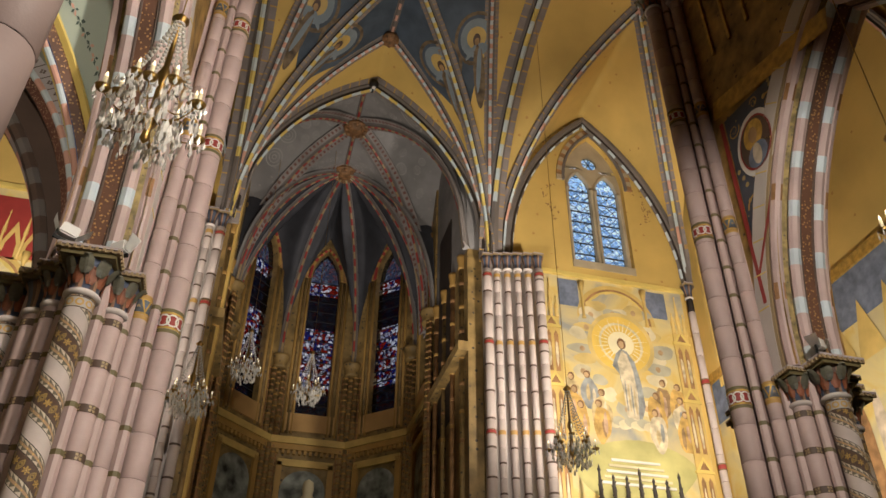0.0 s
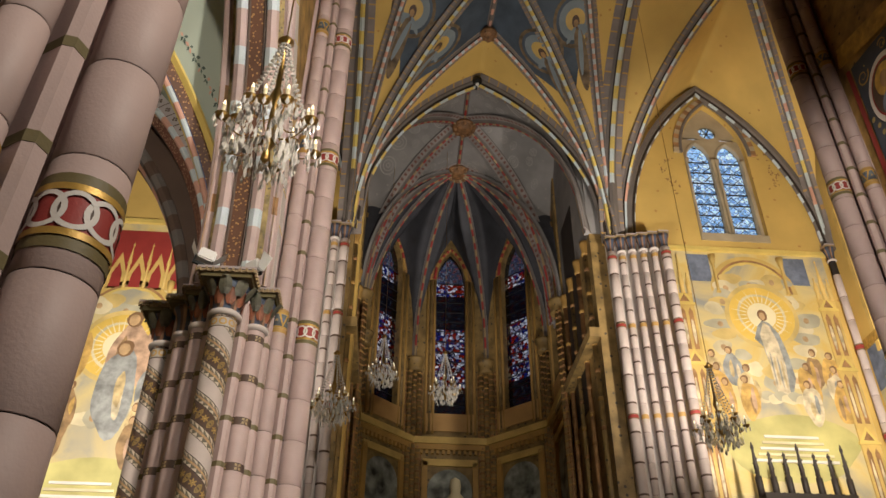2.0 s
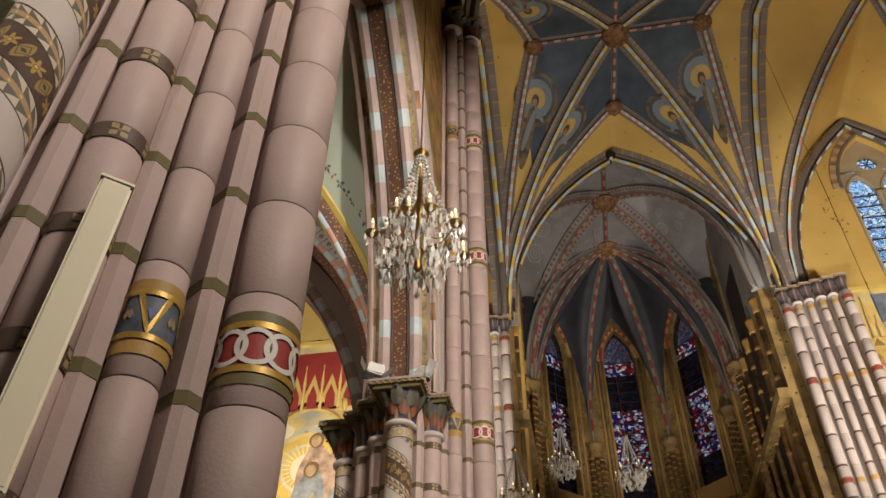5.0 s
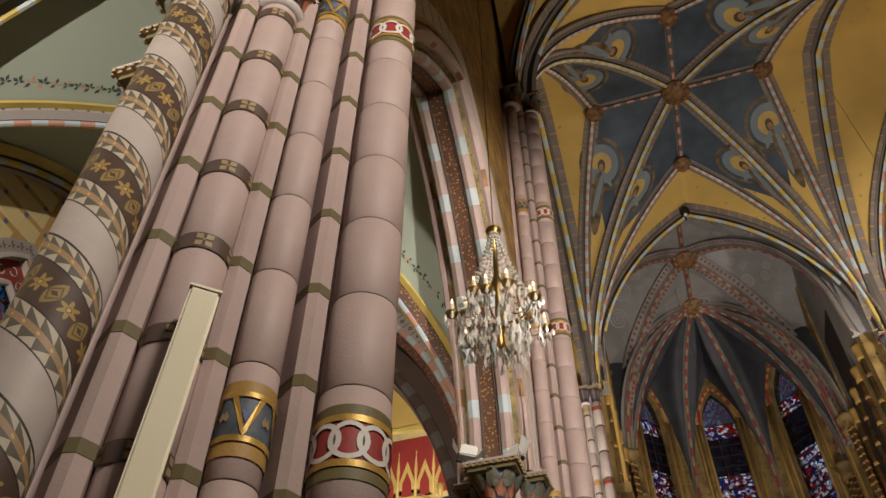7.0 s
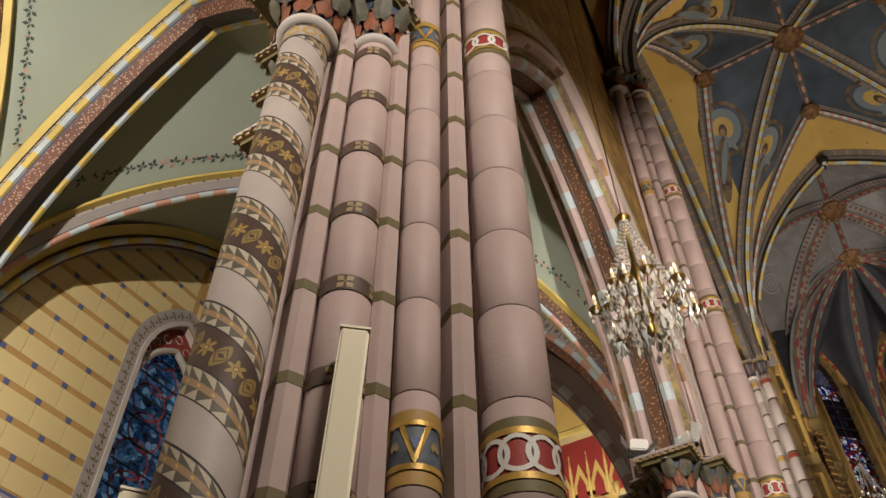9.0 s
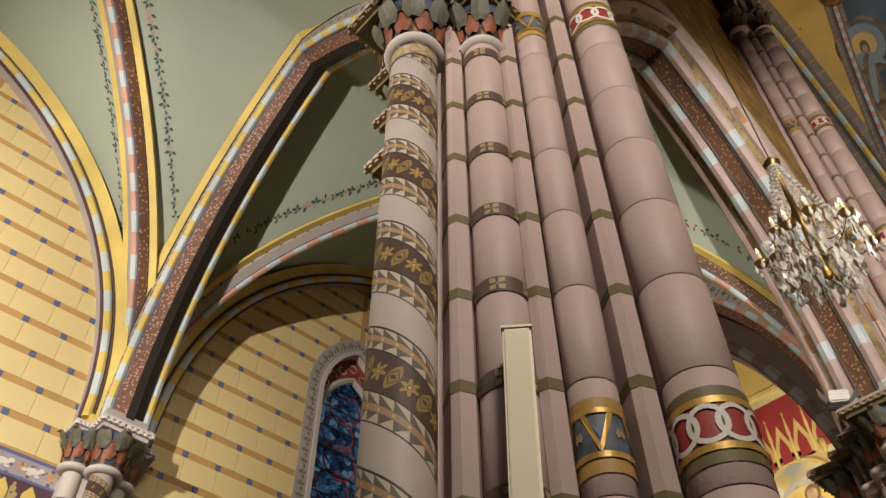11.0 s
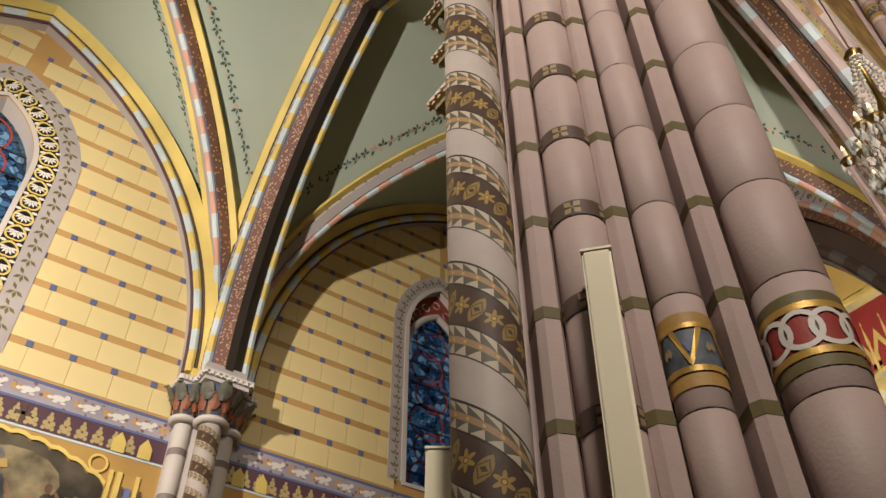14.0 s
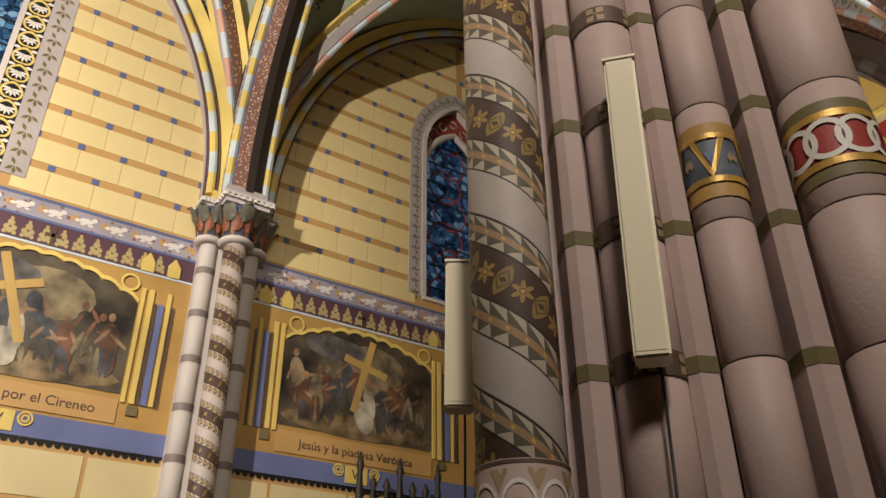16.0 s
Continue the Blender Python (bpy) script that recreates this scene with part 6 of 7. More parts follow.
    for k in range(28):
        a = 2 * math.pi * k / 28
        c, s_ = math.cos(a), math.sin(a)
        r1 = 0.98 if k % 2 else 0.82
        flat(t, "ray", [(0.08 + 0.46 * c - 0.02 * s_, zt - 2.25 + 0.46 * s_ + 0.02 * c), (0.08 + r1 * c, zt - 2.25 + r1 * s_), (0.08 + 0.46 * c + 0.02 * s_, zt - 2.25 + 0.46 * s_ - 0.02 * c)], y - 0.0148, SUNPALE, cx)
    if not red:
        # the standing shape: mantle, robe with folds, clasped sleeves, head
        flat(t, "blue_mantle", [(-0.30, zt - 3.05), (-0.14, zt - 2.62), (0.05, zt - 2.42), (0.24, zt - 2.50), (0.46, zt - 2.85), (0.58, zt - 3.5), (0.62, zt - 4.3), (0.42, zt - 4.85), (0.10, zt - 4.75), (-0.02, zt - 4.0), (-0.10, zt - 3.3)], y - 0.016, TINTS[2], cx)
        flat(t, "pale_robe", [(-0.12, zt - 2.9), (0.06, zt - 2.48), (0.22, zt - 2.6), (0.36, zt - 3.1), (0.42, zt - 3.9), (0.36, zt - 4.75), (0.14, zt - 4.9), (-0.02, zt - 4.65), (-0.04, zt - 3.7)], y - 0.0168, TINTS[4], cx)
        for k in range(4):
            flat(t, "robe_fold", blob(0.04 + 0.09 * k, zt - 4.0 - 0.06 * k, 0.022, 0.5, k, 14), y - 0.0172, TINTS[0] if k % 2 else TINTS[2], cx)
        flat(t, "sleeve_shape", blob(0.10, zt - 2.92, 0.16, 0.10, 3, 16), y - 0.0176, TINTS[4], cx)
        flat(t, "head_shape", blob(0.09, zt - 2.24, 0.15, 0.19, 5, 18, 0.05), y - 0.0180, HAIR, cx)
        flat(t, "face_shape", blob(0.08, zt - 2.27, 0.09, 0.125, 6, 16, 0.04), y - 0.0184, FLESH, cx)
        for k in range(7):
            flat(t, "cloud_shape", blob(-0.5 + 0.2 * k, zt - 4.95 + 0.08 * (k % 2), 0.24, 0.15, k + 60), y - 0.0185 - 0.0002 * k, MIST[k % 2], cx)
    if red:
        crowd(t, cx, y - 0.016, rnd, -hw + 0.6, hw - 0.6, zt - 3.6, 2, 2.1, 200)
    crowd(t, cx, y - 0.020, rnd, -hw + 0.62, -0.65, zt - 5.05, 3, 1.05, 10)
    crowd(t, cx, y - 0.020, rnd, 0.80, hw - 0.55, zt - 5.05, 3, 1.05, 90)
    for sg in (-1, 1):
        gothic_frame(t, cx, sg * (hw - 0.3), zt, TINTS[4])
        part("frame_column", revolve(bmesh.new(), cx + sg * (hw - 1.42), YW - 0.05, [(0.07, zt - 1.5), (0.045, zt - 1.4), (0.045, zt - 0.5), (0.07, zt - 0.45), (0.12, zt - 0.15)], 10), GOLDPAINT, t)
    for k in range(5):
        part("painted_step", box(bmesh.new(), cx - 0.70 - 0.09 * k, YW - 0.050 - 0.002 * k, zt - 6.1 - 0.17 * k, cx + 0.80 + 0.10 * k, YW - 0.0105, zt - 6.03 - 0.17 * k), MIST[0] if k % 2 else WHITE, t)
    return t


mural(10.75, 2.5, 16.25, "mural", False)
mural(-7.6, 2.5, 16.25, "mural", True)
# corner shaft beside the mural, side wall gilding
t = empty("corner_column", "slim pale corner shaft with a red and gold capital", "column")
part("shaft_core", revolve(bmesh.new(), 13.4, 19.9, [(0.11, 0), (0.11, 16.0)], 16), JOINT, t)
for j in range(19):
    piece("drum", SLIM, t, (13.4, 19.9, 0.1 + 0.806 * j)).scale = (1.1, 1.1, 1)
for z in (7.6, 10.2, 12.9):
    piece("painted_band", SLIMBAND, t, (13.4, 19.9, z)).scale = (1.12, 1.12, 1.3)
piece("capital", SLIMCAP[0], t, (13.4, 19.9, 15.9))
piece("abacus", SLIMCAP[1], t, (13.4, 19.9, 15.9))
t = empty("side_wall_gilding", "gilded blind arcade painted on the side wall", "painting", kind="structure")
for k in range(6):
    y = 19.4 - 0.75 * k
    part("gilt_post", box(bmesh.new(), 13.62, y - 0.08, 12.6, 13.7, y + 0.08, 17.6), GOLDPAINT, t)
    bm = bmesh.new()
    bm.faces.new([bm.verts.new((13.66, y - 0.375 + a, b)) for a, b in ((-0.25, 13.4), (0.25, 13.4), (0.25, 16.2), (0, 16.8), (-0.25, 16.2))])
    part("niche", bm, ROBEBROWN if k % 2 else ROBEBLUE, t)
part("gilt_rail", box(bmesh.new(), 13.6, 10, 12.9, 13.7, 20, 13.2), GOLD, t)
part("blue_field", box(bmesh.new(), 13.66, 10, 11.6, 13.7, 20, 12.9), ROBEBLUE, t)
part("lower_field", box(bmesh.new(), 13.67, 10, 4, 13.695, 20, 11.6), MURAL, t)
for k in range(8):
    y = 10.6 + 0.55 * k
    bm = bmesh.new()
    bm.faces.new([bm.verts.new((13.655, y + a, b)) for a, b in ((-0.2, 7.6), (0.2, 7.6), (0.18, 9.2), (0.08, 9.9), (-0.08, 9.9), (-0.18, 9.2))])
    part("robed_shape", bm, [ROBE, ROBEBROWN, ROBEBLUE][k % 3], t)
for k in range(5):
    y = 10.8 + 0.9 * k
    bm = bmesh.new()
    bm.faces.new([bm.verts.new((13.64, y + a, b)) for a, b in ((-0.45, 10.6), (0.45, 10.6), (0.35, 11.0), (0, 12.1), (-0.35, 11.0))])
    part("gilt_gable", bm, GOLDPAINT, t)

# ---- choir and apse ----
AX, AY, AR, AS = 2.17, 25.1, 3.5, 16.4
HALFW = AR * math.tan(math.pi / 8)


PALEWEB = material("pale_grey_border_paint", (0.27, 0.24, 0.23), 0.8, vary=0.2, scale=6)
ROSEMARK = material("dull_rose_paint", (0.17, 0.085, 0.07), 0.8)


def red_rib(pts, parent, s=0.8, edge=0.0):
    bm = sweep(bmesh.new(), pts, [(a * s, b * s) for a, b in RIBP], lambda i, k: (1 if i % 2 else 2) if k in (3, 4) else (3 if k in (0, 7) else 0))
    ob = part("rib", bm, [GREY, RED, TAN, APSE], parent)
    if not edge:
        return
    P = [Vector(p) for p in pts]
    fine = [P[0].lerp(P[-1], 0)]
    for a, b in zip(P, P[1:]):
        k = max(1, round((b - a).length / 0.24))
        for i in range(k):
            fine += [a.lerp(b, (i + 0.45) / k), a.lerp(b, (i + 1) / k)]
    for sg in (-1, 1):
        w0, w1 = sg * 0.14 * s, sg * (0.14 * s + edge)
        bm = sweep(bmesh.new(), fine, [(w0, 0.02), (w0, -0.04), (w1, -0.02), (w1, 0.02)], lambda i, k: 0)
        part("rib_margin", bm, PALEWEB, ob)
        w0, w1 = sg * (0.14 * s + edge * 0.35), sg * (0.14 * s + edge * 0.8)
        bm = bmesh.new()
        for i in range(0, len(fine) - 2, 2):
            sweep(bm, [fine[i], fine[i + 1]], [(w0, -0.02), (w0, -0.044), (w1, -0.034), (w1, -0.02)], lambda i, k: 0)
        part("margin_marks", bm, ROSEMARK, ob)["kind"] = "stuff"


w = empty("apse", "dark gilded polygonal apse with tall stained windows", "apse", kind="structure")
for k in range(0, 5):
    a = math.pi / 4 * k
    n = Vector((math.cos(a), math.sin(a), 0))
    s = Vector((-n.y, n.x, 0))
    c = Vector((AX, AY, 0)) + n * AR

    def P3(u, z, d=0.0):
        q = c + s * u + n * d
        return (q.x, q.y, z)

    def slab(name, u0, u1, z0, z1, d0, d1, mt, parent=w):
        bm = bmesh.new()
        v = [bm.verts.new(P3(u, z, d)) for z in (z0, z1) for d in (d0, d1) for u in (u0, u1)]
        for f in ((0, 1, 3, 2), (4, 6, 7, 5), (0, 4, 5, 1), (2, 3, 7, 6), (0, 2, 6, 4), (1, 5, 7, 3)):
            bm.faces.new([v[i] for i in f])
        return part(name, bm, mt, parent)
    GW, GS, GSP, GR = 0.60, 14.2, 20.2, 1.5
    slab("facet", -HALFW, -GW, 0, 22.6, 0, 0.5, APSEGOLD)
    slab("facet", GW, HALFW, 0, 22.6, 0, 0.5, APSEGOLD)
    slab("facet", -GW, GW, 0, GS, 0, 0.5, APSEGOLD)
    top = [(-GW + 2 * GW * i / 16, GSP + GR * hn(-1 + 2 * i / 16, GR / GW)) for i in range(17)]
    bm = bmesh.new()
    for (u0, z0), (u1, z1) in zip(top, top[1:]):
        for d in (0, 0.5):
            bm.faces.new([bm.verts.new(P3(u, z, d)) for u, z in ((u0, z0), (u1, z1), (u1, 22.6), (u0, 22.6))])
        bm.faces.new([bm.verts.new(q) for q in (P3(u0, z0), P3(u1, z1), P3(u1, z1, 0.5), P3(u0, z0, 0.5))])
    part("facet", bm, APSEGOLD, w)
    t = empty("window_apse", "tall dark stained glass lancet in the apse", "window", kind="structure")
    for z0, z1, mt in ((GS, 15.4, GLASSDARK), (15.4, 18.0, GLASSMIX), (18.0, 19.6, GLASSDARK), (19.6, 20.2, GLASSMIX)):
        slab("glass", -GW, GW, z0, z1, 0.25, 0.26, mt, t).visible_shadow = False
    bm = bmesh.new()
    bm.faces.new([bm.verts.new(P3(u, z, 0.25)) for u, z in [(-GW, GSP), *top, (GW, GSP)]])
    part("glass", bm, GLASSDARK, t).visible_shadow = False
    for j in range(14):
        slab("saddle_bar", -GW, GW, GS + 0.46 * j, GS + 0.46 * j + 0.04, 0.22, 0.245, LEAD, t)
    # a pale standing figure shape in the glass
    bm = bmesh.new()
    bm.faces.new([bm.verts.new(P3(u, z, 0.24)) for u, z in body_shape(0, 15.6, 1.9, 0.26)])
    part("pale_glass_shape", bm, stained("white_glass", 8, ((0.75, 0.72, 0.7), (0.9, 0.88, 0.86), (0.6, 0.62, 0.7), (0.8, 0.8, 0.8))) if k == 0 else bpy.data.materials["white_glass"], t).visible_shadow = False
    slab("sky_pane", -0.8, 0.8, GS - 0.3, 22.2, 0.62, 0.64, SKYDIM, t)
    for sg in (-1, 1):
        for o, mt, r in ((0.06, OCHRE, 0.05), (0.2, APSEGOLD, 0.06), (0.34, OCHRE, 0.05)):
            q = P3(sg * (GW + o), 0, -0.02)
            part("jamb_shaft", revolve(bmesh.new(), q[0], q[1], [(r, 13.4), (r, GSP)], 10), mt, t)
    for sg in (-1, 1):
        st = slab("dotted_strip", sg * 0.80 - 0.07, sg * 0.80 + 0.07, 14.3, 21.4, -0.016, 0.0, ROBEBROWN, t)
        bm = bmesh.new()
        for j in range(27):
            z = 14.5 + 0.25 * j
            bm.faces.new([bm.verts.new(P3(sg * 0.80 + x, z + h, -0.02)) for x, h in ((-0.05, 0), (0, -0.07), (0.05, 0), (0, 0.07))])
        part("gilt_lozenges", bm, OCHRE, st)["kind"] = "stuff"
    ar = [(P3(u * (1 + 0.1), z + 0.08, -0.03)) for u, z in top]
    moulding("window_arch", t, ar, roll(0, 0.03, 0.06), [OCHRE, RED], lambda i, k: i % 2)
    slab("sill", -0.95, 0.95, 13.5, 14.2, -0.06, 0.02, BANDTAN, t)
    slab("cornice", -HALFW - 0.05, HALFW + 0.05, 12.95, 13.2, -0.25, 0, GOLDPAINT)
    slab("cornice", -HALFW - 0.05, HALFW + 0.05, 12.75, 12.95, -0.16, 0, OCHRE)
    for j in range(14):
        slab("cornice_drop", -HALFW + 0.05 + 0.2 * j, -HALFW + 0.15 + 0.2 * j, 12.6, 12.78, -0.13, 0, OCHRE)
    # painted niche below
    pt = empty("apse_painting", "small gilt framed landscape painting below the apse window", "painting", "apse paintings")
    bm = bmesh.new()
    pn = [(-0.8, 8.5), (0.8, 8.5), (0.8, 11.3)] + [(0.8 * math.cos(math.pi * i / 12), 11.3 + 0.75 * math.sin(math.pi * i / 12)) for i in range(1, 12)] + [(-0.8, 11.3)]
    bm.faces.new([bm.verts.new(P3(u, z, -0.03)) for u, z in pn])
    part("canvas", bm, material("landscape_paint", (0.24, 0.26, 0.23), 0.6, vary=0.6, scale=8) if k == 0 else bpy.data.materials["landscape_paint"], pt)
    for sg in (-1, 1):
        slab("frame_post", sg * 0.92 - 0.1, sg * 0.92 + 0.1, 8, 12.3, -0.12, -0.01, OCHRE, pt)
    slab("frame_head", -1.0, 1.0, 12.15, 12.4, -0.12, -0.01, GOLDPAINT, pt)
    # vault cell
    bm = bmesh.new()
    N = 20
    g = [[None] * (N + 1) for _ in range(N + 1)]
    for i in range(N + 1):
        for j in range(N + 1):
            sv, r = -1 + 2 * j / N, i / N
            q = Vector((AX, AY, 0)) + (n * AR + s * HALFW * sv) * max(r, 0.001)
            g[i][j] = bm.verts.new((q.x, q.y, AS + 6.95 * max(hn(r, 1.3), (0.86 + 0.14 * hn(r, 1.3)) * hn(sv, 2.4))))
    for i in range(N):
        for j in range(N):
            bm.faces.new((g[i][j], g[i][j + 1], g[i + 1][j + 1], g[i + 1][j])).smooth = True
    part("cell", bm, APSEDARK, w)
    for sg in ((-1, 1) if k == 0 else (1,)):
        ln = math.hypot(AR, HALFW)
        q = n * AR + s * HALFW * sg
        red_rib([(AX + q.x * r, AY + q.y * r, AS + 6.95 * hn(r, 1.3) - 0.02) for r in [1 - (i / 26) ** 1.6 for i in range(27)]], w, 0.6)
        pc = empty("apse_shaft_cluster", "gilded shaft cluster with capital between apse windows", "column", "apse shafts")
        for o in (-0.34, -0.2, 0.0, 0.2, 0.34):
            x, y = AX + q.x * (0.96 if abs(o) < 0.3 else 0.985) - q.y / ln * o, AY + q.y * 0.96 + q.x / ln * o
            rr = 0.1 if abs(o) < 0.3 else 0.055
            sh = part("shaft", revolve(bmesh.new(), x, y, [(rr, 0), (rr, AS - 0.5)], 10), APSEGOLD if abs(o) < 0.3 else ROBEBROWN, pc)
            bm = bmesh.new()
            for i in range(30):
                z = 9.0 + 0.23 * i + (0.11 if o else 0)
                revolve(bm, x, y, [(rr + 0.003, z), (rr + 0.004, z + 0.01), (rr + 0.004, z + 0.06), (rr + 0.003, z + 0.07)], 10, [0, i % 2, 0])
            part("ring_paint", bm, [ROBEBROWN, OCHRE], sh)["kind"] = "stuff"
        part("capital", revolve(bmesh.new(), AX + q.x * 0.96, AY + q.y * 0.96, [(0.22, AS - 0.55), (0.30, AS - 0.5), (0.26, AS - 0.4), (0.32, AS - 0.15), (0.36, AS - 0.08), (0.36, AS)], 10), APSEGOLD, pc)
boss(AX, AY, 23.45, 0.5, w)
t = empty("choir_vault", "grey plaster choir vault with red banded ribs", "vault", kind="structure")
XL, XR = -1.4, 5.75
chv = Vault([(XL, 19.65, AS), (XR, 19.65, AS), (XR, 25.1, AS), (XL, 25.1, AS)], 23.4, 1.25, 1.6)
part("web", chv.web(44, lambda u, v: 0), [APSE], t)
for a in CORN:
    red_rib(chv.line(a, (0, 0), 30), t, 0.7, 0.26)
red_rib(chv.line((0, -1), (0, 1), 20), t, 0.6)
rnd = random.Random(12)
bm = bmesh.new()
placed = []
for k in range(900):
    u, v, r = rnd.uniform(-0.8, 0.8), rnd.uniform(-0.92, 0.92), rnd.choice((0.10, 0.075, 0.05, 0.035))
    if abs(abs(u) - abs(v)) < 0.16 + r or abs(u) < 0.05 + r or any(math.hypot(u - a, v - b) < r + c + 0.015 for a, b, c in placed):
        continue
    placed.append((u, v, r))
    for q in (1.0, 0.62, 0.28):
        patch(bm, chv, u, v, r * q, r * q * 1.2, k, 0, 0.86 if q > 0.3 else 0.6, 16, 0.012)
part("painted_scrolls", bm, material("pale_scroll_paint", (0.34, 0.325, 0.31), 0.8), t)["kind"] = "stuff"
boss(*chv.at(0, 0), 0.46, t)
red_rib([chv.at(-1 + 2 * i / 40, 1, 0.02) for i in range(41)], t, 0.8, 0.34)
for x0, x1 in ((XL - 0.5, XL), (XR, XR + 0.5)):
    cw = empty("wall_choir", "gilded choir side wall with painted shafts", "wall", kind="structure")
    part("plaster", box(bmesh.new(), x0, 19.7, 0, x1, 25.2, AS), APSEGOLD, cw)
    part("lunette", box(bmesh.new(), x0, 19.7, AS, x1, 25.2, 23), APSE, cw)
    xf = x1 if x0 < 0 else x0
    sg = 1 if x0 < 0 else -1
    for j in range(5):
        y = 20.2 + 1.05 * j
        shaft = part("shaft", revolve(bmesh.new(), xf + sg * 0.04, y, [(0.09, 0), (0.09, 15.9)], 10), [APSEGOLD, ROBEBROWN][j % 2], cw)
        part("capital", revolve(bmesh.new(), xf + sg * 0.04, y, [(0.1, 15.9), (0.13, 15.95), (0.11, 16.05), (0.16, 16.3), (0.16, 16.4)], 10), OCHRE, shaft)
        for i in range(7):
            z = 10.2 + 0.85 * i
            part("collar", revolve(bmesh.new(), xf + sg * 0.04, y, [(0.09, z), (0.10, z + 0.02), (0.10, z + 0.1), (0.09, z + 0.12)], 10), [ROBEBROWN, OCHRE][i % 2], shaft)
    # thin dark sheet on the wall, painting the shade of a recess
    part("recess_shade", box(bmesh.new(), min(xf, xf + sg * 0.02), 21.6, 11.5, max(xf, xf + sg * 0.02), 23.2, 19.0), DARK, cw)
    part("cornice", box(bmesh.new(), min(xf, xf + sg * 0.3), 19.7, 12.8, max(xf, xf + sg * 0.3), 25.1, 13.1), APSEGOLD, cw)
t = tagged(part("altar_statue", revolve(bmesh.new(), AX + 0.1, AY + 2.2, [(0.55, 7.0), (0.45, 8.2), (0.38, 9.6), (0.45, 10.4), (0.16, 10.75), (0.2, 10.95), (0.17, 11.2), (0.03, 11.3)], 16), CREAM), "pale gilded statue on the high altar", "statue")
t = tagged(part("high_altar", box(box(bmesh.new(), AX - 1.3, AY + 1.4, 0, AX + 1.5, AY + 3.0, 7.0), AX - 0.8, AY + 2.5, 7.0, AX + 1.0, AY + 3.0, 8.5), APSEGOLD), "tall gilded high altar block in the apse", "altar")


t = empty("vault_spotlight", "small black spotlight at the crown of the choir arch", "lamp")
bm = bmesh.new()
bmesh.ops.create_icosphere(bm, subdivisions=3, radius=0.17, matrix=Matrix.Translation((2.34, 19.2, 22.32)))
part("housing", bm, IRON, t)
bm = revolve(bmesh.new(), 2.34, 19.2, [(0.05, 22.13), (0.07, 22.17)], 12)
part("lens", bm, LAMPWHITE, t)
part("bracket", box(bmesh.new(), 2.31, 19.2, 22.3, 2.37, 19.6, 22.36), IRON, t)


